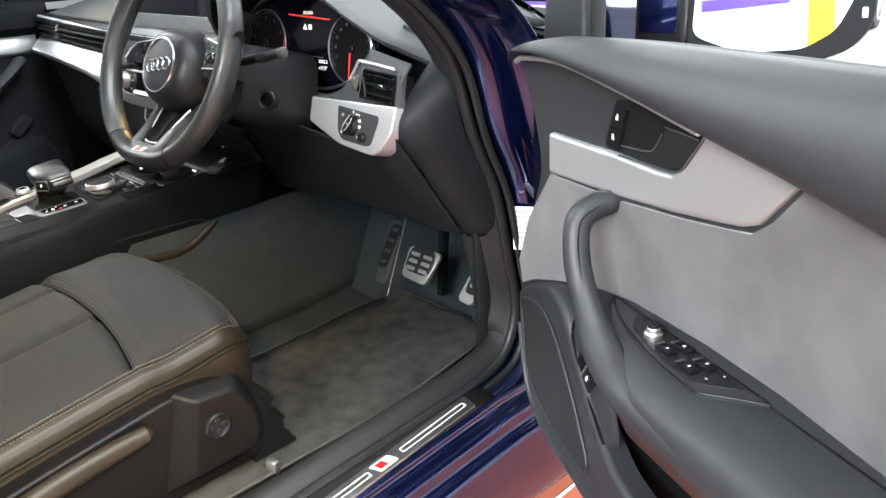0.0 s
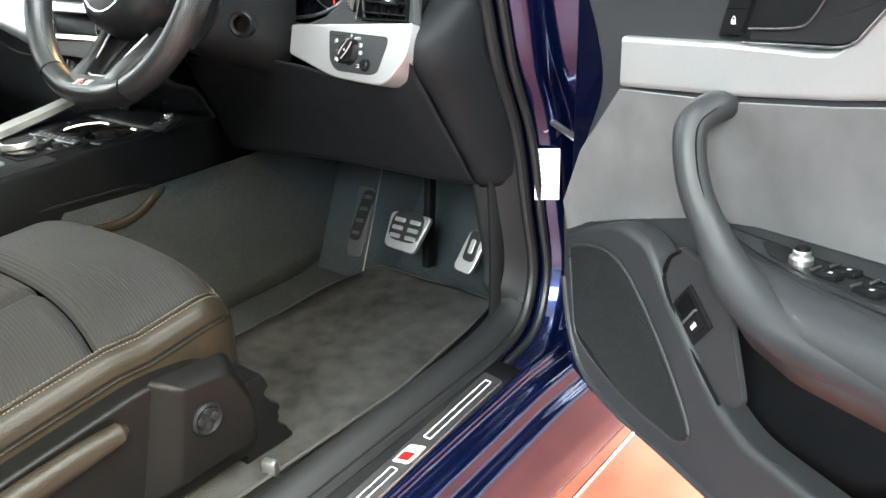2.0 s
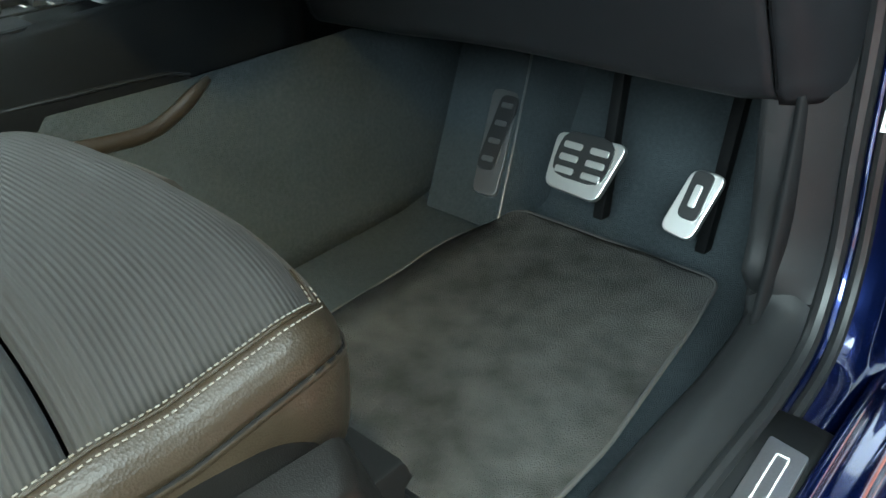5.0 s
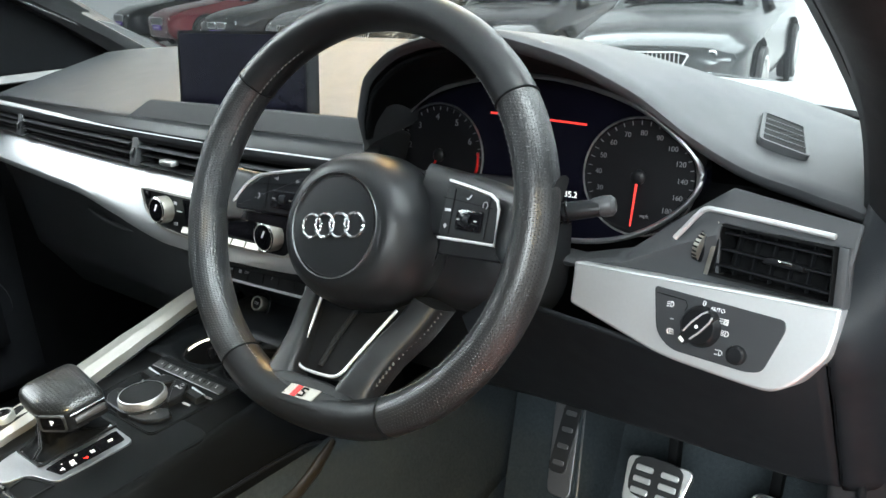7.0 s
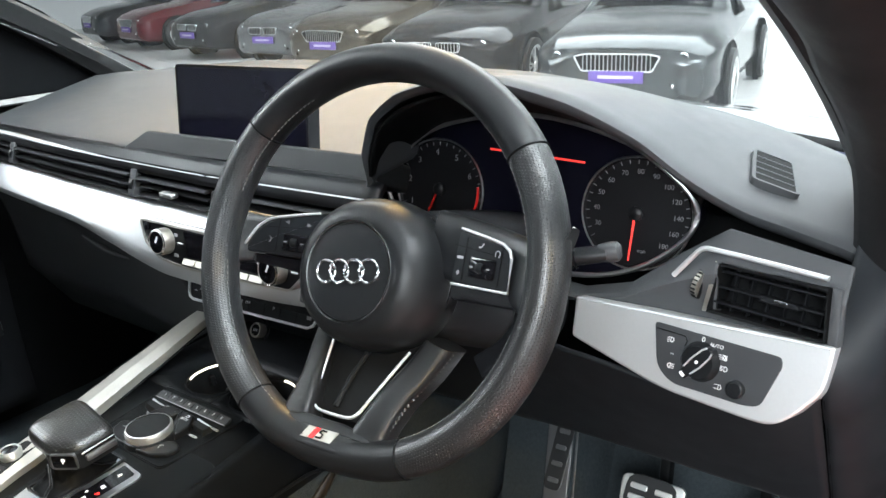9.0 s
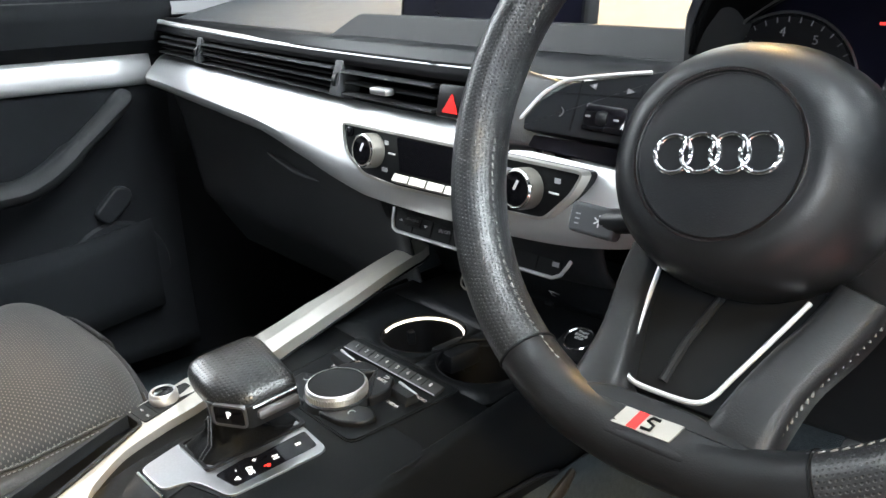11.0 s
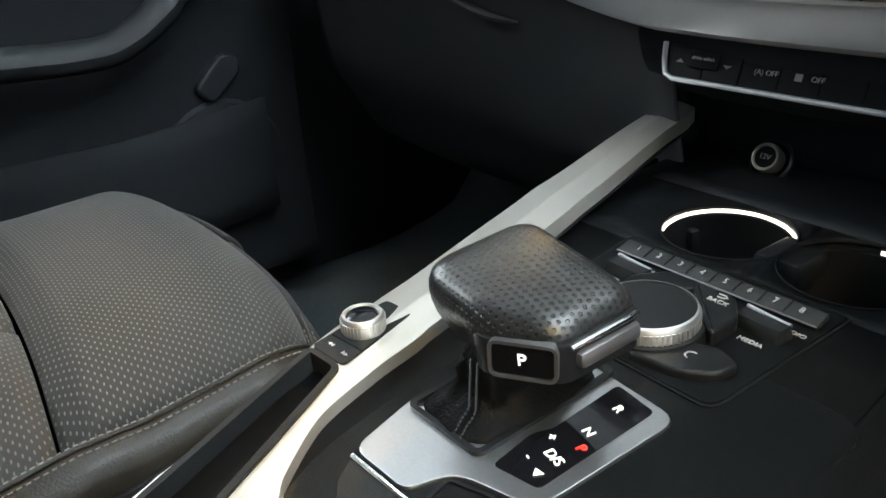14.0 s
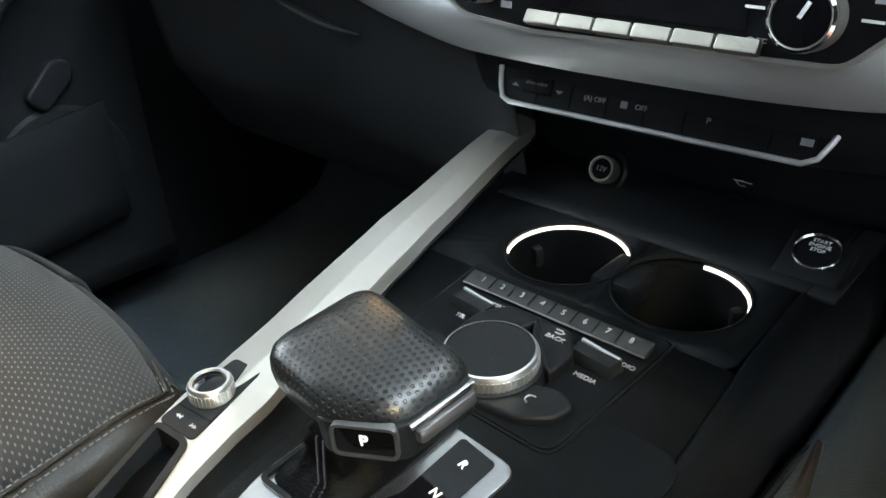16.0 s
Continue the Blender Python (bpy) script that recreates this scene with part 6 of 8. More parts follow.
bm = bmesh.new()
gx = 46
f_ = bm.faces.new([bm.verts.new((x, y, 0)) for x, y in MP])
bmesh.ops.triangulate(bm, faces=[f_])
bmesh.ops.subdivide_edges(bm, edges=bm.edges[:], cuts=6, use_grid_fill=True)
for v_ in bm.verts: v_.co.z = mat_z(v_.co.y) + 0.002 * noise.noise(v_.co * 14)
part("mat_surface", bm, MATM, fm, "dusty carpet pile", solid=-0.006)
part("binding", sweep([(x, y, mat_z(y) + 0.004) for x, y in MP], 0.0026, 8, True), mat("mat_binding", (0.034, 0.034, 0.034), 0.9), fm, "stitched grey binding")


def pedal_plate(name, label, tl, tr_, br, bl_, pads):
    plate_mat = FRAMEM if name == "foot_rest" else STEEL
    ob = thing(name, label, "pedal", "pedals", at=tuple((Vector(br) + Vector(bl_)) / 2))
    tl, tr_, br, bl_ = map(Vector, (tl, tr_, br, bl_))
    o = (tl + tr_ + br + bl_) / 4
    ex = ((tr_ - tl) + (br - bl_)).normalized()
    ey = ((tl - bl_) + (tr_ - br)); ey = (ey - ex * ey.dot(ex)).normalized()
    ez = ex.cross(ey)
    m = Matrix(((ex.x, ey.x, ez.x, o.x), (ex.y, ey.y, ez.y, o.y), (ex.z, ey.z, ez.z, o.z), (0, 0, 0, 1)))
    loc = [(m.inverted() @ p) for p in (bl_, br, tr_, tl)]
    poly = [(p.x, p.y) for p in loc]
    part("plate", prism(round_poly(poly, 0.012, 4), 0.008, m, 0.002), plate_mat, ob, "metal pedal face")
    for cx, cy, sx, sy, mt in pads:
        part("rubber_pad" if mt is RUBBER else "bare_slot", prism(round_poly([(cx - sx, cy - sy), (cx + sx, cy - sy), (cx + sx, cy + sy), (cx - sx, cy + sy)], min(sx, sy) * 0.7, 3), 0.004, m @ Matrix.Translation((0, 0, 0.0022 if mt is RUBBER else 0.0040)), 0.001), mt, ob)
    part("arm", box(0.014, 0.02, 0.20, m @ Matrix.Translation((0, 0.05, -0.05)) @ Matrix.Rotation(radians(-60), 4, "X"), 0.003), DARK, ob)
    return ob


pedal_plate("brake_pedal", "brushed steel brake pedal with rubber studs", (0.384, 0.368, 0.502), (0.471, 0.373, 0.503), (0.459, 0.332, 0.447), (0.391, 0.333, 0.450),
            [(0.0005, 0.0085, 0.0335, 0.0265, RUBBER)] + [(sx * 0.0165 + 0.001, 0.004 + sy * 0.0125, 0.0115, 0.0038, STEEL) for sx in (-1, 1) for sy in (-1.15, 0.0, 1.15)])
pedal_plate("accelerator_pedal", "narrow brushed steel accelerator pedal", (0.536, 0.396, 0.489), (0.573, 0.396, 0.489), (0.560, 0.356, 0.425), (0.523, 0.356, 0.430),
            [(0.001, 0.009, 0.0115, 0.0265, RUBBER), (0.001, 0.008, 0.0042, 0.0125, STEEL)])
pedal_plate("foot_rest", "sloping steel foot rest with rubber pads", (0.230, 0.447, 0.501), (0.271, 0.449, 0.501), (0.297, 0.369, 0.391), (0.261, 0.365, 0.391),
                 [(0.0, 0.012, 0.0135, 0.050, RUBBER)] + [(0.0, -0.024 + i * 0.024, 0.0085, 0.0035, FRAMEM) for i in range(4)])
fb = [[(0.196, 0.352, 0.355), (0.313, 0.352, 0.355), (0.330, 0.46, 0.355), (0.196, 0.46, 0.355)], [(0.150, 0.484, 0.552), (0.262, 0.488, 0.556), (0.285, 0.60, 0.556), (0.150, 0.60, 0.552)]]
part("foot_rest_block", loft(fb), CARPET, floor, "carpeted block behind the foot rest")
# Metal strip drawn for the glint along the block's edge.
part("block_edge_glint", sweep([(0.3135, 0.351, 0.360), (0.292, 0.409, 0.440), (0.2625, 0.487, 0.554)], 0.0016, 8), FRAMEM, floor, "thin bright edge")

# ---- body shell round the driver's door ----
body = thing("car_exterior", "dark blue car body with black door seals and sill", "car body", at=(0.7, 0.3, 0.2))
SEAL = [(0.70, -0.62, 1.30), (0.715, -0.153, 1.134), (0.714, -0.037, 1.084), (0.712, 0.094, 1.016), (0.709, 0.184, 0.924), (0.705, 0.232, 0.80), (0.704, 0.278, 0.70), (0.705, 0.303, 0.58), (0.708, 0.316, 0.485), (0.713, 0.280, 0.415), (0.714, 0.207, 0.391), (0.712, 0.10, 0.381), (0.708, -0.20, 0.358), (0.706, -0.70, 0.318)]
sl = [tuple(p) for p in spline(SEAL, 120)]


def zs(y):
    return 0.391 + 0.085 * (y - 0.151)


part("door_seal", sweep(sl, 0.0085, 10, up=(1, 0, 0)), RUBBER, body, "black rubber door seal")
part("second_seal", sweep([(x + 0.018, y + 0.010, z - 0.006) for x, y, z in sl], 0.006, 8, up=(1, 0, 0)), RUBBER, body, "outer rubber lip")


def trim_strip(u, v):
    p = Vector(SEALP[int(round(u * 119))])
    foot = max(0.0, min(1.0, (p.z - 0.41) / 0.05)) * max(0.0, min(1.0, (0.78 - p.z) / 0.09))
    if p.z <= 0.43:
        sag = Vector((0, 0.004 + 0.004 * math.sin(v * math.pi * 0.5), 0.020 * math.sin(v * math.pi)))
    else:
        sag = Vector((0, 0.004 + 0.020 * math.sin(v * math.pi * 0.5) - 0.012 * math.sin(v * math.pi), -0.010 * math.sin(v * math.pi)))
    return p + Vector((-0.055 * v - 0.004, 0, 0)) + sag * (1 - foot) + Vector((-0.006 * v, 0.004 - 0.036 * math.sin(v * math.pi * 0.5), 0)) * foot


SEALP = sl
part("pillar_trim", sheet(trim_strip, 119, 10), TRIM, body, "dark plastic pillar and sill trim", 50, solid=0.003)
# painted jamb outside the seals, its face turned to the rear
part("jamb", sheet(lambda u, v: (lambda p: (p[0] + 0.012 + lerp([(0, -0.016), (0.10, 0.0), (0.35, 0.028), (0.6, 0.036), (1, 0.085)], v), p[1] + 0.016 + lerp([(0, 0.0), (0.10, 0.004), (0.35, 0.020), (0.6, 0.050), (1, 0.075)], v) * (1 if p[2] > 0.42 else 0.15), p[2] - (0 if p[2] > 0.42 else lerp([(0, 0.004), (0.35, 0.010), (0.6, 0.020), (1, 0.10)], v))))(sl[int(round(u * 119))]), 119, 12), BLUE, body, "glossy dark blue painted door jamb", 60, solid=0.002)
# wing ahead of the door
part("front_wing", sheet(lambda u, v: (0.808 + 0.045 * math.sin(math.pi * v * 0.9) + 0.01 * u, 0.335 + u * 0.75, 0.20 + 0.80 * v - 0.10 * max(0, v - 0.85) / 0.15 * u), 12, 20), BLUE, body, "dark blue front wing", solid=0.002)
# outer sill
SX = [(0, 0.766), (0.06, 0.774), (0.11, 0.777), (0.28, 0.799), (0.33, 0.803), (0.50, 0.819), (0.55, 0.823), (0.70, 0.828), (0.88, 0.824), (1, 0.79)]
SZ = [(0, -0.004), (0.06, -0.006), (0.11, -0.020), (0.28, -0.027), (0.33, -0.050), (0.50, -0.060), (0.55, -0.090), (0.70, -0.140), (0.88, -0.190), (1, -0.205)]
part("outer_sill", sheet(lambda u, v: (lambda y: (smooth(SX, v), y, zs(min(y, 0.2)) + smooth(SZ, v)))(-1.2 + u * 1.75), 30, 60), BLUE, body, "dark blue painted sill with ledges", 60, solid=0.002)
part("sill_step", sheet(lambda u, v: (lambda y: (0.704 + 0.064 * v, y, zs(y) - 0.006 + 0.003 * math.sin(v * math.pi)))(-1.2 + u * 1.40), 20, 4), RUBBER, body, "black sill step", solid=0.004)
part("sill_bright", sweep([(0.832, y, zs(min(y, 0.2)) - 0.205) for y in (-1.2, 0.0, 0.5)], 0.004, 8), CHROME, body)
hin = part("hinge", box(0.026, 0.018, 0.036, pose(0.734, 0.320, 0.706, 0, 0, 24), 0.004), SATIN, body, "black door hinge")
part("hinge_bolt", lathe([(0.007, 0), (0.007, 0.005), (0.0045, 0.006), (0.0045, 0.003), (0, 0.003)], 18, facing(0.730, 0.3105, 0.703, 0, 24)), STEEL, hin)
part("hinge_arm", sweep(spline([(0.738, 0.311, 0.712), (0.758, 0.300, 0.708), (0.790, 0.280, 0.704), (0.812, 0.264, 0.702)], 12), 0.0045, 8), STEEL, hin)
scf = thing("scuff_plate", "brushed aluminium sill plate with a red and white badge", "sill plate", at=(0.75, 0, 0.39))
SC = Matrix.Translation((0.7505, 0.0, zs(0.0) + 0.0005)) @ Matrix.Rotation(radians(2.0), 4, "Z") @ Matrix.Rotation(math.atan(0.085), 4, "X")
part("plate", prism(round_poly([(-0.016, -0.60), (0.016, -0.60), (0.016, 0.160), (-0.016, 0.166)], 0.003, 3), 0.004, SC, 0.001), PLATEM, scf)
for y0, y1 in ((0.012, 0.150), (-0.30, -0.050)):
    part("line", frame_prism(round_poly([(-0.0055, y0), (0.0055, y0), (0.0055, y1), (-0.0055, y1)], 0.0025, 3), 0.0012, 0.0006, SC @ Matrix.Translation((0, 0, 0.0005))), WHITE, scf)
part("badge", prism(round_poly([(-0.010, -0.042), (0.010, -0.036), (0.010, -0.002), (-0.010, -0.008)], 0.002, 2), 0.0008, SC @ Matrix.Translation((0, 0, 0.0008))), WHITE, scf)
part("red_slash", prism([(-0.0075, -0.037), (0.0065, -0.033), (0.0065, -0.018), (-0.0075, -0.022)], 0.0004, SC @ Matrix.Translation((0, 0, 0.0013))), RED, scf)
lab = thing("pillar_label", "white sticker with small grey print on the door pillar", "sticker", at=(0.76, 0.3, 0.65))
LBM = Matrix.Translation((0.742, 0.314, 0.634)) @ Matrix.Rotation(radians(34), 4, "Z") @ Matrix.Rotation(radians(92), 4, "X") @ Matrix.Translation((-0.009, 0.003, 0))
part("paper", box(0.034, 0.074, 0.0006, LBM), WHITE, lab)
for i in range(7):
    part("print_bar", box(0.026 - 0.004 * (i % 3), 0.0022, 0.0003, LBM @ Matrix.Translation((-0.001, 0.029 - i * 0.009, 0.0005))), FAINT, lab)

# footwell side trim with bonnet release
kick = thing("kick_panel", "black footwell side panel with release handle", "side panel", at=(0.68, 0.2, 0.5))
part("panel", sheet(lambda u, v: (0.668 + 0.006 * math.sin(3 * v), 0.262 + 0.46 * u, 0.36 + 0.32 * v + 0.02 * u), 16, 8), HARD, kick, solid=0.006)
HS = [i for i in range(119) if 0.515 < sl[i][2] < 0.612 and sl[i][1] > 0.2]


def flush_handle(u, v, lift):
    p = trim_strip((HS[0] + (HS[-1] - HS[0]) * u) / 119, 0.60 + 0.38 * v)
    e = min(1.0, min(u, 1 - u) * 7, min(v, 1 - v) * 5)
    return p + Vector((-0.0010, -lift * e, 0))


def even_trim(u, v):
    i = HS[0] + (HS[-1] - HS[0]) * u
    a, b = flush_handle((int(i) - HS[0]) / (HS[-1] - HS[0]), v, 0.0), flush_handle((min(int(i) + 1, HS[-1]) - HS[0]) / (HS[-1] - HS[0]), v, 0.0)
    e = min(1.0, min(u, 1 - u) * 7, min(v, 1 - v) * 5)
    return a.lerp(b, i - int(i)) + Vector((0, -0.0045 * e + 0.001, 0))


part("release_handle", sheet(even_trim, 30, 14), TRIM, kick, "flush release handle", 60)
part("handle_gap", sweep([even_trim(u, v) + Vector((0, -0.0004, 0)) for u, v in ((0, 1), (0, 0.15), (0.08, 0.0), (0.92, 0.0), (1, 0.15), (1, 1))], 0.0012, 8), DARK, kick)

# pillars, windscreen and roof
def pillar(name, pts, w, d, mtl, label):
    ob = thing(name, label, "pillar", kind="structure", at=pts[0])
    rings = []
    P = spline(pts, 16)
    for p in P:
        rings.append([p + Vector((sx * w, sy * d, 0)) for sx, sy in ((-1, -0.4), (-0.6, -1), (0.6, -1), (1, -0.4), (1, 0.6), (0.5, 1), (-0.5, 1), (-1, 0.6))])
    part("lining", loft(rings), mtl, ob)
    return ob


pillar("windscreen_pillar", [(0.672, 0.40, 0.87), (0.668, 0.20, 1.005), (0.660, 0.0, 1.115), (0.64, -0.25, 1.225), (0.60, -0.60, 1.34)], 0.034, 0.050, TRIM, "dark lined windscreen pillar")
pillar("windscreen_pillar", [(-0.690, 0.46, 0.93), (-0.683, 0.36, 1.005), (-0.675, 0.16, 1.125), (-0.65, -0.10, 1.235), (-0.60, -0.55, 1.34)], 0.034, 0.050, TRIM, "dark lined windscreen pillar")
sail = thing("quarter_panel", "dark panel at the front of the passenger window", "window panel", kind="structure", at=(-0.70, 0.2, 0.96))
part("panel", prism(round_poly([(0.42, 0.955), (0.06, 0.955), (0.03, 1.02), (0.00, 1.24), (0.12, 1.19), (0.29, 1.095)], 0.012, 3), 0.04, Matrix(((0, 0, 1, -0.690), (1, 0, 0, 0), (0, 1, 0, 0), (0, 0, 0, 1))), 0.006), SHADE_LINING, sail)
part("outer_pillar", loft([[p + Vector((sx, sy, sz)) for sx, sy, sz in ((0.0, 0.02, 0.0), (0.02, -0.01, 0.012), (0.05, 0.0, 0.012), (0.065, 0.05, 0.0), (0.03, 0.08, -0.01))] for p in spline([(0.715, 0.36, 0.90), (0.72, 0.19, 0.965), (0.72, 0.086, 1.03), (0.718, -0.041, 1.10), (0.712, -0.153, 1.155), (0.70, -0.62, 1.33)], 20)]), BLUE, body, "dark blue outer windscreen pillar")
roof = thing("car_roof", "dark car roof with black lining", "roof", kind="structure", at=(0, -0.9, 1.35))
part("roof_skin", sheet(lambda u, v: (-0.66 + 1.32 * u, -0.40 - 1.62 * v, 1.345 + 0.06 * math.sin(math.pi * u) + 0.02 * math.sin(math.pi * v)), 12, 10), mat("roof_lining", (0.04, 0.04, 0.042), 0.95), roof, solid=-0.03)
ws = thing("windscreen", "clear raked windscreen", "windscreen", kind="structure", at=(0, 0.5, 1.0))
wsp = part("pane", sheet(lambda u, v: ((-0.66 + 1.32 * u) * (1 - 0.10 * v), lerp([(0, 0.66), (1, -0.50)], v) - 0.17 * abs(2 * u - 1) ** 2.4 * (1 - 0.6 * v), 0.93 + 0.43 * v + 0.04 * math.sin(math.pi * v)), 20, 14), GLASS, ws, solid=0.004)
wsp.visible_shadow = False
part("cowl", sheet(lambda u, v: (-0.66 + 1.32 * u, 0.60 + 0.20 * v - 0.17 * abs(2 * u - 1) ** 2.4, 0.935 - 0.015 * v), 16, 3), DARK, ws, "black wiper cowl", solid=0.004)
bonnet = thing("bonnet", "dark blue bonnet beyond the windscreen", "bonnet", at=(0, 1.2, 0.85))
part("skin", sheet(lambda u, v: (-0.78 + 1.56 * u, 0.78 + 1.05 * v - 0.14 * abs(2 * u - 1) ** 2, 0.885 - 0.16 * v ** 1.6 - 0.05 * abs(2 * u - 1) ** 3), 20, 14), BLUE, bonnet, solid=0.004)

# unseen plain panels close the cabin's far side and rear against light
cabin = thing("cabin_shell", "dark cabin wall and rear closing panel", "cabin wall", kind="structure", at=(-0.7, -0.5, 0.5))
part("far_wall", box(0.02, 2.4, 0.62, pose(-0.80, -0.50, 0.62)), DARK, cabin)
part("rear_side", box(0.03, 1.0, 0.98, pose(0.735, -1.27, 0.80)), DARK, cabin)
part("rear_wall", box(1.5, 0.02, 1.0, pose(0, -1.75, 0.85)), DARK, cabin)

# passenger's door lining
pd = thing("passenger_door", "dark passenger door lining with grab handle and silver strip", "car door", at=(-0.72, 0, 0.4))
# Lining and insert are darker than the driver's; the shade is in their colour.
part("lining", sheet(lambda u, v: (-0.715 - 0.02 * math.sin(math.pi * v) + (0.03 if v > 0.9 else 0), -1.2 + 1.33 * u, 0.40 + 0.56 * v), 20, 24), SHADE_LINING, pd, "door lining darkened for shade", solid=0.02)
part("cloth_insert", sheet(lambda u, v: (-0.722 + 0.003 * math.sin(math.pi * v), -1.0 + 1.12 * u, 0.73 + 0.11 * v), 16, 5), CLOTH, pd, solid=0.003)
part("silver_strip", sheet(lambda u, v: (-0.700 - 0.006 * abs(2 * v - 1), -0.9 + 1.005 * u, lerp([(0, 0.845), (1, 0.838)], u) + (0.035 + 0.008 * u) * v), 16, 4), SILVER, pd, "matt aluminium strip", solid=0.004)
part("belt", sweep([(-0.715, y, 0.945 + 0.01 * y) for y in np.linspace(-1.2, 0.14, 8)], 0.035, 12, flat=0.7), SHADE_LINING, pd)
part("grab_handle", sweep(spline([(-0.69, 0.055, 0.828), (-0.672, 0.030, 0.810), (-0.664, -0.03, 0.765), (-0.662, -0.085, 0.728), (-0.662, -0.14, 0.716), (-0.665, -0.30, 0.722), (-0.67, -0.60, 0.728)], 28), [0.012, 0.014, 0.016] + [0.017] * 7 + [0.022] * 18, 12, flat=0.8), HARD, pd, "padded grab handle and armrest")
part("release_lever", sweep(spline([(-0.70, -0.30, 0.905), (-0.688, -0.24, 0.900), (-0.69, -0.18, 0.895), (-0.705, -0.13, 0.893)], 14), 0.006, 10), CHROME, pd)
part("speaker", lathe([(0.085, 0), (0.08, 0.006), (0, 0.009)], 36, pose(-0.715, 0.02, 0.55, 0, 90, 0)), SATIN, pd)
part("bin_panel", sheet(lambda u, v: (-0.69 + 0.01 * v, -0.9 + 0.97 * u, lerp([(0, 0.60), (0.85, 0.615), (1, 0.635)], u) - 0.14 * v), 16, 4), SHADE_LINING, pd, solid=0.006)

# Rounded satin plate added where the pocket's edge would catch a highlight.
part("pocket_glint", prism(round_poly([(-0.010, 0.652), (0.030, 0.690), (0.052, 0.684), (0.054, 0.664), (0.012, 0.630)], [0.012, 0.012, 0.010, 0.012, 0.012], 5), 0.010, Matrix(((0, 0, 1, -0.701), (1, 0, 0, 0), (0, 1, 0, 0), (0, 0, 0, 1))) @ Matrix.Rotation(radians(4), 4, "Y"), 0.0045, 4), SATIN, pd, "satin plate standing in for a highlight on the pocket")

# ---- seats ----
def seat(cx, front, cloth, base_label, group="front seats", top=0.600, side_mat=BROWNL, drop=0.020, hw=0.198):
    ob = thing("front_seat", base_label, "car seat", group, at=(cx, front - 0.3, 0.34))

    def cz(s):
        # height along the cushion, s metres behind its front edge
        return top - 0.012 - 0.030 * max(0, 1 - s / 0.05) ** 2.2 - 0.055 * max(0, s - 0.16) / 0.35

    def surf(fx, s):
        # the cushion's top: crowned, falling to both edges, its front corners rounded in plan
        r = max(0.0, 1 - s / 0.045)
        x = cx + fx * (hw - 0.026 * r ** 2.2)
        y = front - 0.012 - s - 0.012 * fx * fx
        e = abs(fx)
        z = cz(s) - 0.020 * e ** 6 - drop * min(1, s / 0.12) * e ** 3 + 0.006 * (1 - fx * fx)
        return Vector((x, y, z))

    def pad(u, v):
        p = surf(-1 + 2 * u, 0.165 * v)
        return p - Vector((0, 0, 0.014 * max(0, v - 0.88) / 0.12))
    part("thigh_pad", sheet(pad, 44, 36, (2 * hw, 0.165)), cloth, ob, "patterned cloth front pad", 60, solid=0.012)

    # seat panel in three flutes behind the pad
    def centre(u, v):
        fx = -1 + 2 * u
        s = 0.167 + 0.353 * v
        g = min(abs(fx - 0.36), abs(fx + 0.36))
        return surf(fx, s) - Vector((0, 0, 0.004 + 0.008 * math.exp(-(g / 0.035) ** 2) + 0.010 * max(0, 1 - v / 0.04) ** 2))
    part("centre_panel", sheet(centre, 80, 30, (2 * hw, 0.353)), cloth, ob, "patterned cloth centre panel", 60, solid=0.012)

    def rim(q, sg):
        """A place on the cushion's upper edge, from the rear (0) round the front corner to the middle of the front (1), and the way out from it."""
        if q < 0.72:
            s = 0.52 * (1 - q / 0.72)
            return surf(sg, s), Vector((sg, 0.0 if s > 0.045 else 0.75 * (1 - s / 0.045) ** 1.2, 0)).normalized()
        fx = sg * (1 - (q - 0.72) / 0.28)
        return surf(fx, 0.0), Vector((0.75 * sg * max(0, (abs(fx) - 0.8) / 0.2), 1, 0)).normalized()

    for sg in (-1, 1):
        def skirt(q, d, dz):
            p, n = rim(q, sg)
            f = 1 - 0.45 * max(0, min(1, (q - 0.66) / 0.12))
            return p + n * d * f + Vector((0, 0, dz))
        BAND = [(0, 0, 0), (0.25, 0.007, -0.0015), (0.5, 0.0145, -0.007), (0.75, 0.0200, -0.016), (1, 0.0225, -0.027)]
        LOW = [(0, 0.0225, -0.027), (0.08, 0.0195, -0.030), (0.25, 0.0215, -0.045), (0.55, 0.0205, -0.075), (0.85, 0.0150, -0.105), (1, 0.006, -0.118)]
        T = lambda tab, k, v: lerp([(r[0], r[k]) for r in tab], v)
        part("bolster", sheet(lambda u, v: skirt(0.735 * u, T(BAND, 1, v), T(BAND, 2, v)), 60, 12), side_mat, ob, "smooth leather side bolster", 60, solid=0.004 * sg)
        part("front_fall", sheet(lambda u, v: skirt(0.735 + 0.265 * u, T(BAND, 1, v), T(BAND, 2, v)), 20, 12, (hw, 0.03)), CLOTH, ob, "plain cloth front edge", 60, solid=0.004 * sg)
        part("side_cloth", sheet(lambda u, v: skirt(u, T(LOW, 1, v), T(LOW, 2, v)), 80, 16), side_mat if sg > 0 else CLOTH, ob, "dark leather seat side", 60, solid=0.004 * sg)
        part("piping", sweep([skirt(q, 0.0225, -0.0285) for q in np.linspace(0, 1.0, 70)], 0.0016, 6), DARK, ob, "dark folded seam")
        part("welt", sweep([skirt(q, 0.0035, 0.0004) for q in np.linspace(0, 0.76, 60)], 0.0013, 6), side_mat, ob, "raised leather welt")
        for d, dz in ((0.0010, 0.0008), (0.0085, -0.0014)):
            bm = bmesh.new()
            for q in np.arange(0.004, 0.74, 0.0062):
                a, b = skirt(q, d, dz), skirt(q + 0.0036, d, dz)
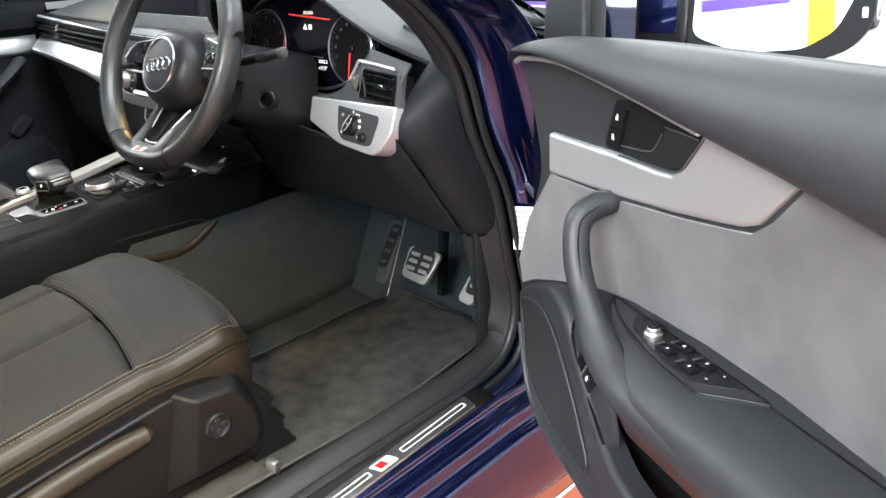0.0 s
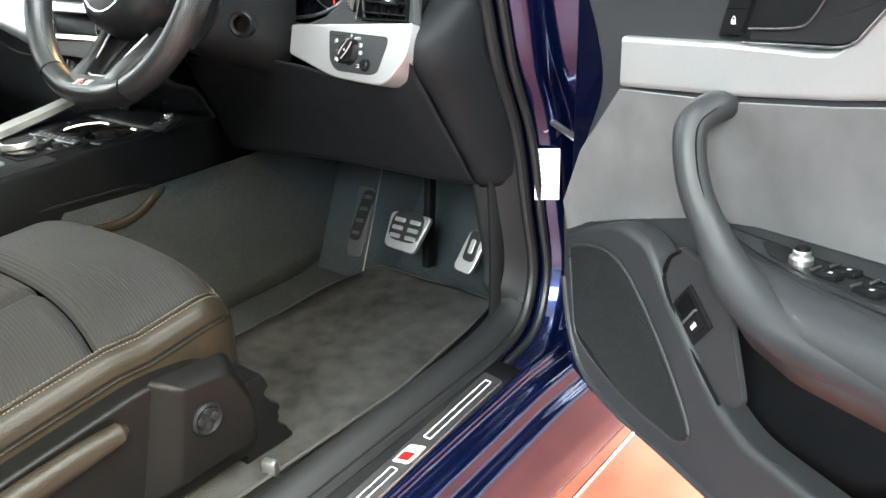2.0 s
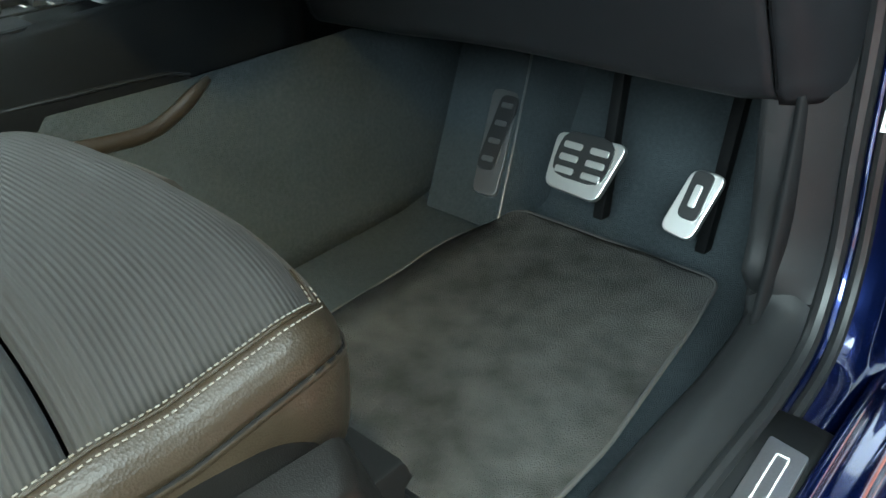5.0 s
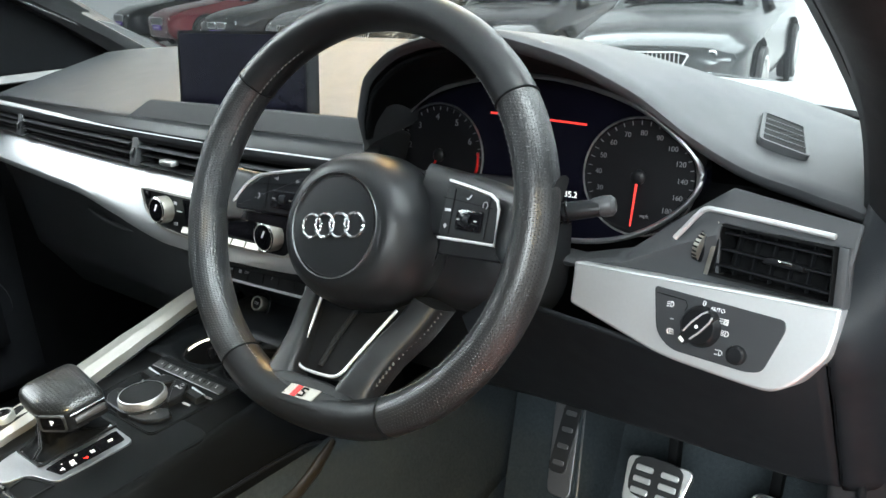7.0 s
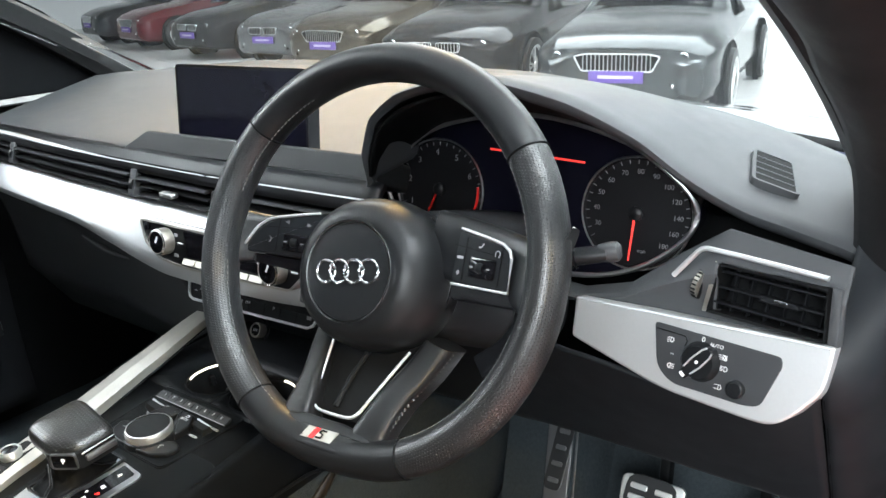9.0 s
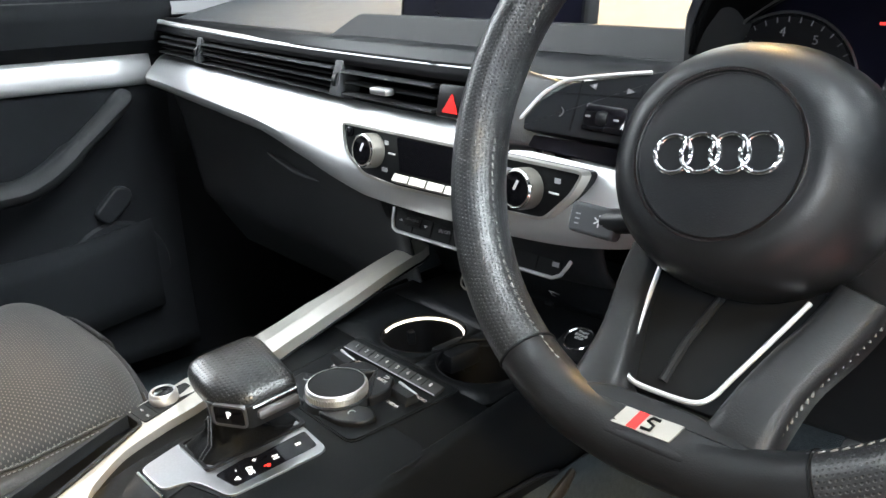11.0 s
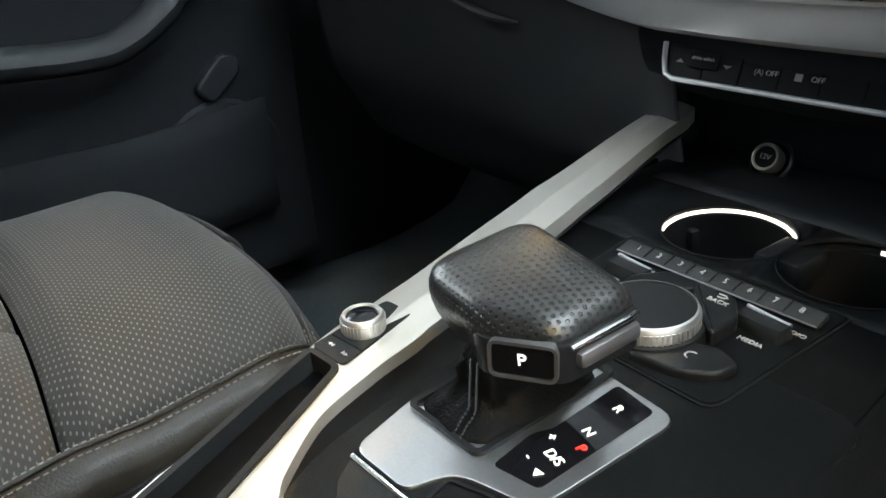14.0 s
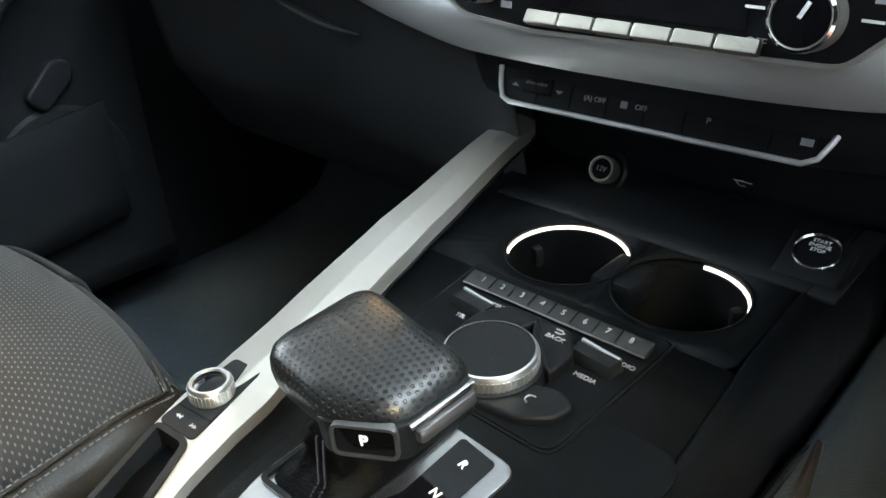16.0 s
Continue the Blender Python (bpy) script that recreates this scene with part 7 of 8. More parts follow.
                bmesh.ops.create_cube(bm, size=1, matrix=Matrix.Translation((a + b) / 2) @ (b - a).to_track_quat("Y", "Z").to_matrix().to_4x4() @ Matrix.Diagonal((0.0008, (b - a).length, 0.0007, 1)))
            stt = part("stitching", bm, STITCH, ob, "row of pale stitches")
            stt["kind"] = "stuff"
    # backrest, mostly behind the camera
    part("backrest", sheet(lambda u, v: (cx + (-1 + 2 * u) * (0.235 - 0.03 * v), front - 0.56 - 0.24 * v + 0.05 * abs(-1 + 2 * u) ** 3, 0.54 + 0.57 * v), 20, 16, (0.46, 0.55)), cloth, ob, "cloth backrest", 60, solid=0.10)
    # plastic side base with adjusters
    for sg in (-1, 1):
        base = part("side_base", prism(round_poly([(-0.62, 0.355), (-0.05, 0.375), (-0.035, 0.40), (-0.060, 0.495), (-0.095, 0.520), (-0.165, 0.527), (-0.34, 0.500), (-0.62, 0.445)], [0.01, 0.02, 0.02, 0.02, 0.03, 0.03, 0.06, 0.01], 5), 0.030, Matrix(((0, 0, sg, cx + sg * 0.250), (1, 0, 0, front), (0, 1, 0, 0), (0, 0, 0, 1))), 0.006, 3), SEATBASE, ob, "black plastic seat base")
        if sg > 0:
            rings = []
            for x, poly in ((0.247, [(-0.203, 0.385), (-0.048, 0.392), (-0.040, 0.45), (-0.070, 0.524), (-0.166, 0.530)]), (0.262, [(-0.188, 0.398), (-0.053, 0.402), (-0.047, 0.452), (-0.076, 0.519), (-0.156, 0.525)]), (0.271, [(-0.169, 0.405), (-0.060, 0.409), (-0.055, 0.455), (-0.083, 0.512), (-0.145, 0.517)]), (0.2735, [(-0.161, 0.409), (-0.065, 0.413), (-0.060, 0.456), (-0.087, 0.508), (-0.141, 0.512)])):
                rings.append([(cx + x, front + y, z) for y, z in round_poly(poly, [0.006, 0.02, 0.02, 0.012, 0.006], 4)])
            part("front_block", loft(rings), SEATBASE, base, "raised switch block", 40)
            lm = part("lumbar_switch", lathe([(0.0195, 0), (0.0195, 0.004), (0.0165, 0.006), (0.012, 0.003), (0, 0.004)], 32, Matrix.Translation((cx + 0.2735, front - 0.122, 0.472)) @ Matrix.Rotation(radians(90), 4, "Y")), SATIN, base, "round lumbar switch")
            for a in range(4):
                part("lobe", lathe([(0.0055, 0), (0.0045, 0.002), (0, 0.003)], 14, Matrix.Translation((cx + 0.2770, front - 0.122 + 0.009 * math.cos(radians(90 * a)), 0.472 + 0.009 * math.sin(radians(90 * a)))) @ Matrix.Rotation(radians(90), 4, "Y")), HARD, lm)
            part("height_lever", loft([[Vector((cx + 0.262 + 0.012 * math.cos(a) * w, front - y, z + h * math.sin(a))) for a in np.linspace(0, 2 * math.pi, 16, False)] for y, z, h, w in ((0.206, 0.500, 0.005, 0.5), (0.214, 0.499, 0.012, 1), (0.255, 0.495, 0.015, 1), (0.32, 0.486, 0.016, 1), (0.42, 0.468, 0.014, 1), (0.46, 0.460, 0.006, 0.6))]), BROWNL, base, "long height lever")
            part("belt_anchor", box(0.020, 0.012, 0.020, pose(cx + 0.277, front - 0.050, 0.366, 0, 0, 20), 0.003), STEEL, ob)
            # ragged black cover in front of the rail
            bm = bmesh.new()
            out = []
            for k in range(18):
                z = 0.470 - 0.0062 * k
                out.append((front - 0.026 + 0.006 * (math.sin(k * 0.9) + 0.45 * math.sin(k * 2.3 + 1)) + 0.0020 * k, z))
            poly = [(front - 0.060, 0.470)] + out + [(front - 0.060, 0.362)]
            part("bellows", prism(poly, 0.05, Matrix(((0, 0, 1, cx + 0.248), (1, 0, 0, 0), (0, 1, 0, 0), (0, 0, 0, 1))), 0.003), DARK, ob, "ragged black rail cover")
    for sg in (-1, 1):
        part("rail", box(0.03, 0.60, 0.028, pose(cx + sg * 0.20, front - 0.28, 0.352), 0.004), STEEL, ob)
    part("underside", box(0.40, 0.42, 0.10, pose(cx, front - 0.30, 0.44), 0.02), DARK, ob)
    return ob


seat(0.345, -0.078, RIBS, "black cloth sports seat with ribbed pads and leather bolsters", top=0.614)
seat(-0.350, -0.128, FLECK, "dark cloth passenger seat with flecked weave and leather edge", top=0.648, hw=0.172, drop=0.016)

# ---- driver's door, open ----
DM = Matrix(((0.92, 0.392, 0, 0.80), (-0.392, 0.92, 0, 0.205), (0, 0, 1, 0), (0, 0, 0, 1)))
DF = DM @ Matrix.Rotation(radians(90), 4, "X")     # local x along the door, y up, z into the cabin side


def dw(u, z, w):
    return DF @ Vector((u, z, w))


door = thing("driver_door", "open driver's door with grey suede and silver trim", "car door", at=tuple(dw(0, 0.4, 0)))
part("outer_skin", prism(round_poly([(-0.01, 0.40), (0.06, 0.375), (1.05, 0.36), (1.09, 0.95), (0.0, 0.93)], 0.03, 4), 0.10, DF @ Matrix.Translation((0, 0, -0.035)), 0.01), BLUE, door, "dark blue door skin")
part("lining", prism(round_poly([(0.028, 0.64), (0.040, 0.475), (0.078, 0.432), (0.155, 0.416), (0.33, 0.405), (1.04, 0.395), (1.07, 0.965), (0.30, 0.965), (0.075, 0.945), (0.045, 0.920), (0.078, 0.86), (0.098, 0.80)], [0.02, 0.03, 0.03, 0.03, 0.02, 0.03, 0.02, 0.02, 0.02, 0.02, 0.03, 0.03], 5), 0.035, DF, 0.006, 3), DOORSOFT, door, "dark grey door lining")
BTOP = [(0.03, 0.940), (0.078, 0.957), (0.16, 0.970), (0.28, 0.979), (0.41, 0.985), (0.54, 0.990), (0.62, 0.994), (1.07, 1.0)]
BLOW = [(0.03, 0.925), (0.063, 0.940), (0.158, 0.947), (0.29, 0.936), (0.43, 0.918), (0.545, 0.903), (0.63, 0.889), (0.77, 0.868), (1.07, 0.84)]
part("belt_pad", sheet(lambda u, v: (lambda x: dw(x, lerp([(0, smooth(BTOP, x) - 0.010), (0.12, smooth(BTOP, x) - 0.001), (0.9, smooth(BLOW, x) + 0.002), (1, smooth(BLOW, x) - 0.002)], v), smooth([(0, -0.045), (0.12, -0.008), (0.3, 0.018), (0.5, 0.032), (0.70, 0.038), (0.84, 0.034), (0.94, 0.020), (1, 0.002)], v) * min(1, 0.35 + (x - 0.03) / 0.10)))(0.03 + 1.04 * u), 60, 24), DOORSOFT, door, "padded dark upper door", 60, solid=0.003)
part("window_seal", sweep([dw(x, smooth(BTOP, x) - 0.012, -0.044) for x in np.linspace(0.06, 1.06, 20)], 0.006, 8), RUBBER, door)
part("bright_strip", sweep([dw(x, smooth(BLOW, x) - 0.006, 0.010) for x in np.linspace(0.05, 0.418, 30)], 0.0036, 8), SILVER, door, "thin silver strip")
DT = DF @ Matrix.Translation((0.027, 0.011, 0))     # trim and handle stand a little back from the door's front edge
TU = [(0.106, 0.842), (0.250, 0.850), (0.330, 0.8515), (0.352, 0.854), (0.366, 0.866), (0.388, 0.897), (0.400, 0.905), (0.418, 0.908), (0.460, 0.8995), (0.512, 0.889)]
TL = [(0.106, 0.790), (0.253, 0.803), (0.356, 0.8155), (0.420, 0.8260), (0.450, 0.8315), (0.468, 0.839), (0.482, 0.854), (0.512, 0.8885)]


def door_trim(u, v):
    x = 0.106 + 0.406 * u
    a, c = lerp(TL, x), lerp(TU, x)
    e = min(0.004, (c - a) * 0.3)
    z = lerp([(0, a), (0.12, a + e * 0.25), (0.2, a + e), (0.8, c - e), (0.88, c - e * 0.25), (1, c)], v)
    w = lerp([(0, -0.004), (0.12, 0.0045), (0.2, 0.007), (0.8, 0.007), (0.88, 0.0045), (1, -0.004)], v)
    return DT @ Vector((x, z, w))


part("silver_trim", sheet(door_trim, 110, 25), SILVER, door, "matt aluminium door trim", 50)
sw_poly = [(0.128, 0.798), (0.280, 0.809), (0.383, 0.822), (0.457, 0.834), (0.487, 0.840), (0.509, 0.857), (0.543, 0.897), (0.632, 0.885), (0.77, 0.864), (1.05, 0.838), (1.05, 0.660), (0.80, 0.690), (0.648, 0.704), (0.543, 0.712), (0.445, 0.712), (0.359, 0.707), (0.317, 0.704), (0.243, 0.690), (0.144, 0.659), (0.085, 0.638), (0.046, 0.617), (0.036, 0.650), (0.066, 0.72)]
part("suede_panel", prism(sw_poly, 0.010, DF @ Matrix.Translation((0, 0, 0.0045)), 0.002), SUEDE, door, "grey suede insert")
# handle bowl
BOWL = round_poly([(0.228, 0.8515), (0.3540, 0.8570), (0.3680, 0.8620), (0.3960, 0.8975), (0.338, 0.9075), (0.246, 0.9075)], [0.006, 0.006, 0.010, 0.004, 0.004, 0.008], 4)
# Flat plate, not a hollow: the darker plastic stands in for recess shade.
part("bowl_shade_plate", prism(BOWL, 0.003, DT @ Matrix.Translation((0, 0, 0.0030))), HARD, door, "flat dark plate standing in for the recess")
part("bowl_rim", sweep([DT @ Vector((x, z, 0.0085)) for x, z in round_poly([(0.262, 0.8512), (0.3545, 0.8565), (0.3690, 0.8615), (0.3970, 0.8975)], [0.001, 0.006, 0.010, 0.001], 5)], 0.0011, 8), FRAMEM, door, "thin bright rim")
part("release_lever", prism(round_poly([(0.268, 0.8535), (0.3540, 0.8585), (0.3670, 0.8635), (0.3930, 0.8960), (0.3430, 0.8975), (0.3310, 0.8785), (0.3230, 0.8700), (0.3120, 0.8672), (0.268, 0.8630)], 0.003, 3), 0.007, DT @ Matrix.Translation((0, 0, 0.0075)), 0.0012, 2), TRIM, door, "dark release lever")
part("lever_edge", sweep([DT @ p for p in spline([(0.269, 0.8634, 0.0105), (0.295, 0.8655, 0.0108), (0.3120, 0.8676, 0.0110), (0.3235, 0.8706, 0.0110), (0.3315, 0.8790, 0.0110), (0.3385, 0.8910, 0.0110)], 24)], 0.0009, 8), FRAMEM, door, "bright lever edge")
part("lever_edge", sweep([DT @ Vector(p) for p in ((0.3430, 0.8980, 0.0110), (0.3690, 0.8975, 0.0110), (0.3930, 0.8964, 0.0110))], 0.0008, 8), FRAMEM, door, "bright lever edge")
lk = part("lock_switch", prism(round_poly([(0.2335, 0.8555), (0.2590, 0.8570), (0.2710, 0.8995), (0.2500, 0.8985)], 0.003, 3), 0.008, DT @ Matrix.Translation((0, 0, 0.0085)), 0.001), SATIN, door, "lock and unlock buttons")
for zz in (0.869, 0.891):
    LKM = DT @ Matrix.Translation((0.2500 + (zz - 0.869) * 0.30, zz - 0.002, 0.0087)) @ Matrix.Diagonal((1.25, 1.25, 1, 1))
    part("symbol", box(0.0038, 0.0030, 0.0004, LKM), MARK, lk)
    part("symbol", sweep([LKM @ Vector((0.0013 * math.cos(t) + (0.0006 if zz > 0.88 else 0), 0.0016 + 0.0020 * math.sin(t), 0)) for t in np.linspace(0, math.pi, 9)], 0.0004, 6), MARK, lk)
part("key_gap", box(0.022, 0.001, 0.0005, DT @ Matrix.Translation((0.2530, 0.8780, 0.0086)) @ Matrix.Rotation(radians(3), 4, "Z")), DARK, lk)

# grab handle and armrest
GH = spline([(0.272, 0.806, 0.0), (0.274, 0.804, 0.026), (0.279, 0.790, 0.050), (0.297, 0.750, 0.060), (0.328, 0.712, 0.064), (0.362, 0.682, 0.068), (0.41, 0.662, 0.071), (0.47, 0.658, 0.070), (0.56, 0.658, 0.066), (0.70, 0.658, 0.060)], 60)
gr = [0.0132 if i < 24 else min(0.0185, 0.0132 + 0.0006 * (i - 24)) for i in range(60)]
part("grab_handle", sweep([dw(*p) for p in GH], gr, 14, up=tuple(DM.to_3x3() @ Vector((0, 1, 0))), flat=1.15), DOORSOFT, door, "curved padded grab handle", 70)
part("handle_seam", sweep([dw(p[0], p[1], p[2]) + (DF.to_3x3() @ Vector((0.0118, 0.0035, 0.0045))) * (gr[i] / 0.0132) for i, p in enumerate(GH) if 4 < i < 40], 0.0010, 6), DARK, door, "stitched seam")
ARM = [(0, 0.0, 0.0), (0.3, 0.030, -0.001), (0.55, 0.056, -0.003), (0.7, 0.072, -0.007), (0.8, 0.082, -0.014), (0.88, 0.0875, -0.024), (0.94, 0.089, -0.036), (1.0, 0.086, -0.060)]


def armrest(u, v):
    x = 0.285 + 0.755 * u
    k = lerp([(0.285, 0.16), (0.33, 0.42), (0.38, 0.78), (0.44, 1.0), (1.04, 1.0)], x)
    return dw(x, 0.693 + 0.05 * max(0, 0.34 - x) + lerp([(a, c) for a, _, c in ARM], v), lerp([(a, b) for a, b, _ in ARM], v) * k)


part("armrest", sheet(armrest, 60, 24), DOORSOFT, door, "padded armrest", 60, solid=0.006)
AM = DM @ Matrix.Translation((0, 0, 0.6955))
AF = AM @ Matrix.Diagonal((1, -1, 1, 1))
PLT = [(0.280, 0.003), (0.40, 0.0015), (0.53, 0.0015), (0.484, 0.048), (0.42, 0.046), (0.346, 0.032), (0.298, 0.014)]
swp = part("switch_plate", prism(round_poly(PLT, [0.004, 0.01, 0.003, 0.006, 0.02, 0.02, 0.01], 4), 0.006, AF, 0.001), DOORSOFT, door, "dark grey window switch plate")
part("plate_edge", sweep([AF @ Vector((x, y, 0.0002)) for x, y in round_poly(PLT, [0.004, 0.01, 0.003, 0.006, 0.02, 0.02, 0.01], 4)], 0.0011, 6, True), SATIN, swp, "glossy rim")
part("inner_step", prism(round_poly([(0.330, 0.006), (0.44, 0.005), (0.505, 0.006), (0.470, 0.042), (0.42, 0.041), (0.356, 0.028)], 0.008, 4), 0.003, AF @ Matrix.Translation((0, 0, 0.0016)), 0.001), TRIM, swp, "raised inner panel")
mk = part("mirror_knob", lathe([(0.0095, 0), (0.0095, 0.005), (0.0070, 0.007), (0.0072, 0.0105), (0.0060, 0.012), (0, 0.012)], 28, AM @ Matrix.Translation((0.384, -0.022, 0.0015))), STEEL, swp, "silver mirror knob")
part("knob_cap", lathe([(0.0062, 0), (0.0060, 0.003), (0.0035, 0.0045), (0, 0.0048)], 24, AM @ Matrix.Translation((0.384, -0.022, 0.0130))), SATIN, mk, "black knob cap")
for uu, ww in ((0.414, 0.028), (0.418, 0.011), (0.451, 0.030), (0.455, 0.013)):
    k_ = part("window_switch", box(0.022, 0.0125, 0.006, AM @ Matrix.Translation((uu, -ww, 0.0028)) @ Matrix.Rotation(radians(-9), 4, "Y"), 0.002), SATIN, swp)
    part("switch_edge", box(0.0022, 0.0125, 0.0022, AM @ Matrix.Translation((uu - 0.011, -ww, 0.0052)), 0.0007), FRAMEM, k_, "bright front edge")
    part("symbol", box(0.0030, 0.0030, 0.0004, AM @ Matrix.Translation((uu + 0.002, -ww, 0.0062)) @ Matrix.Rotation(radians(-9), 4, "Y")), MARK, k_)
for uu, ww in ((0.473, 0.026), (0.477, 0.009)):
    part("small_mark", box(0.0026, 0.0012, 0.0004, AM @ Matrix.Translation((uu, -ww, 0.0022))), MARK, swp)

# lower lining with speaker, pocket and tailgate switch
LD = DF @ Matrix.Translation((0, 0, 0.004)) @ Matrix.Rotation(radians(-8.5), 4, "Y")   # the lower lining leans out towards the rear
part("lower_lining", prism(round_poly([(0.045, 0.610), (0.100, 0.640), (0.165, 0.668), (0.222, 0.664), (0.250, 0.628), (0.292, 0.592), (0.335, 0.553), (0.380, 0.532), (0.52, 0.536), (0.52, 0.445), (0.268, 0.438), (0.178, 0.432), (0.104, 0.446), (0.066, 0.486), (0.046, 0.55)], [0.012, 0.03, 0.03, 0.02, 0.03, 0.05, 0.04, 0.05, 0.01, 0.01, 0.02, 0.05, 0.04, 0.04, 0.04], 5), 0.030, LD, 0.009, 4), DOORSOFT, door, "dark lower lining", 60)
part("lower_rear", prism([(0.50, 0.546), (1.03, 0.560), (1.03, 0.40), (0.50, 0.415)], 0.070, DF @ Matrix.Translation((0, 0, 0.080)), 0.012, 3), DOORSOFT, door)
part("lining_edge", sweep([LD @ Vector((p.x, p.y, 0.0)) for p in spline([(0.052, 0.560, 0), (0.072, 0.495, 0), (0.108, 0.456, 0), (0.180, 0.444, 0), (0.268, 0.449, 0), (0.50, 0.455, 0)], 30)], 0.004, 8), DOORSOFT, door)
SPK = [(0.068, 0.606), (0.132, 0.630), (0.182, 0.628), (0.228, 0.596), (0.272, 0.556), (0.309, 0.512), (0.316, 0.494), (0.300, 0.478), (0.215, 0.472), (0.140, 0.480), (0.086, 0.497)]
SR = [0.014, 0.03, 0.03, 0.03, 0.03, 0.02, 0.01, 0.014, 0.03, 0.03, 0.02]
spk = part("speaker_grille", prism(round_poly(SPK, SR, 5), 0.004, LD @ Matrix.Translation((0, 0, 0.0022)), 0.001), SATIN, door, "ribbed speaker grille")
part("grille_edge", sweep([LD @ Vector((x, z, 0.002)) for x, z in round_poly(SPK, SR, 5)], 0.0022, 8, True), DOORSOFT, spk)
for i in range(76):
    c_ = 0.478 + i * 0.0034
    rp2 = [(x, z + 0.30 * (x - 0.19)) for x, z in round_poly(SPK, SR, 5)]
    xs = []
    for (x0, z0), (x1, z1) in zip(rp2, rp2[1:] + rp2[:1]):
        if (z0 - c_) * (z1 - c_) < 0: xs.append(x0 + (x1 - x0) * (c_ - z0) / (z1 - z0))
    if len(xs) >= 2:
        xs.sort()
        xm, ln = (xs[0] + xs[-1]) / 2, xs[-1] - xs[0] - 0.006
        if ln > 0.004:
            part("rib", box(ln * 1.04, 0.0019, 0.0015, LD @ Matrix.Translation((xm, c_ - 0.30 * (xm - 0.19), 0.0026)) @ Matrix.Rotation(math.atan(-0.30), 4, "Z"), 0.0006, 1), TRIM, spk)
part("pocket_back", prism([(0.28, 0.66), (1.03, 0.66), (1.03, 0.44), (0.32, 0.44), (0.28, 0.50)], 0.002, DF @ Matrix.Translation((0, 0, 0.003))), SATIN, door, "dark pocket inside")
part("bottle_rest", box(0.09, 0.03, 0.012, DF @ Matrix.Translation((0.40, 0.490, 0.020)), 0.005), SATIN, door)
bs = part("tailgate_plate", prism(round_poly([(0.246, 0.634), (0.290, 0.592), (0.350, 0.548), (0.374, 0.562), (0.334, 0.664), (0.262, 0.676)], 0.012, 4), 0.006, LD @ Matrix.Translation((0, 0, -0.006)), 0.001), DOORSOFT, door, "grey plate with tailgate switch")
part("plate_gap", sweep([LD @ Vector((p.x, p.y, -0.0045)) for p in spline([(0.345, 0.548, 0), (0.288, 0.590, 0), (0.250, 0.630, 0), (0.252, 0.655, 0), (0.270, 0.672, 0)], 24)], 0.0018, 8), DARK, bs, "dark gap")
TS = LD @ Matrix.Translation((0.296, 0.6175, -0.004)) @ Matrix.Rotation(radians(-38), 4, "Z")
part("switch_surround", box(0.046, 0.038, 0.004, TS, 0.002), SATIN, bs)
part("switch_well", box(0.018, 0.026, 0.001, TS @ Matrix.Translation((-0.009, 0.0, 0.0022))), GLOSS, bs)
part("tailgate_switch", box(0.018, 0.026, 0.004, TS @ Matrix.Translation((0.010, 0.0, 0.0022)), 0.001), SATIN, bs)
part("bright_edge", box(0.0022, 0.026, 0.003, TS @ Matrix.Translation((0.001, 0.0, 0.0034))), STEEL, bs)
part("symbol", box(0.004, 0.010, 0.0004, TS @ Matrix.Translation((0.011, 0.0, 0.0044))), MARK, bs)
# quarter glass frame and door mirror
part("sail_panel", prism(round_poly([(0.022, 0.935), (0.128, 0.945), (0.124, 1.10), (0.130, 1.36), (0.080, 1.36), (0.040, 1.05)], 0.010, 3), 0.022, DF @ Matrix.Translation((0, 0, -0.040)), 0.006, 3), DOORSOFT, door, "dark triangular panel by the mirror")
part("frame_post", sweep([dw(0.145, 0.94, -0.05), dw(0.146, 1.10, -0.05), dw(0.155, 1.38, -0.055)], 0.009, 10), RUBBER, door, "black window frame post")
dm = thing("door_mirror", "black door mirror reflecting the white hall", "door mirror", at=(1.0, 0.45, 0.93))
mx_, mz_ = Vector((0.671, 0.741, 0.0)), Vector((0.737, -0.667, 0.100)).normalized()
my_ = mz_.cross(mx_).normalized()
MMR = Matrix(((mx_.x, my_.x, mz_.x, 1.030), (mx_.y, my_.y, mz_.y, 0.500), (mx_.z, my_.z, mz_.z, 0.985), (0, 0, 0, 1)))
mo = round_poly([(-0.135, -0.062), (-0.060, -0.092), (0.040, -0.096), (0.102, -0.078), (0.130, -0.045), (0.126, 0.100), (0.09, 0.115), (-0.10, 0.115), (-0.13, 0.09)], 0.022, 5)
part("housing", prism(mo, 0.09, MMR @ Matrix.Translation((0, 0, 0.004)), 0.006, 3), SATIN, dm, "black mirror housing")
part("mirror_glass", prism(round_poly([(-0.122, -0.048), (-0.056, -0.074), (0.030, -0.074), (0.074, -0.052), (0.098, -0.006), (0.100, 0.098), (-0.112, 0.102)], 0.016, 5), 0.001, MMR @ Matrix.Translation((0, 0, 0.0052))), MIRROR, dm, "silvered mirror glass")
# Sensor mark, made to look pale by a glow of its own.
part("sensor_mark", box(0.007, 0.013, 0.001, MMR @ Matrix.Translation((0.112, -0.030, 0.0045))), LITWHITE, dm, "small pale sensor mark")
FT = Matrix.Translation((0.925, 0.372, 0.968)) @ Matrix.Rotation(radians(18), 4, "Z") @ Matrix.Rotation(radians(90), 4, "X")
part("foot", box(0.066, 0.080, 0.070, FT @ Matrix.Translation((0.0, 0, -0.03)), 0.006, 3), SATIN, dm, "black mirror foot")
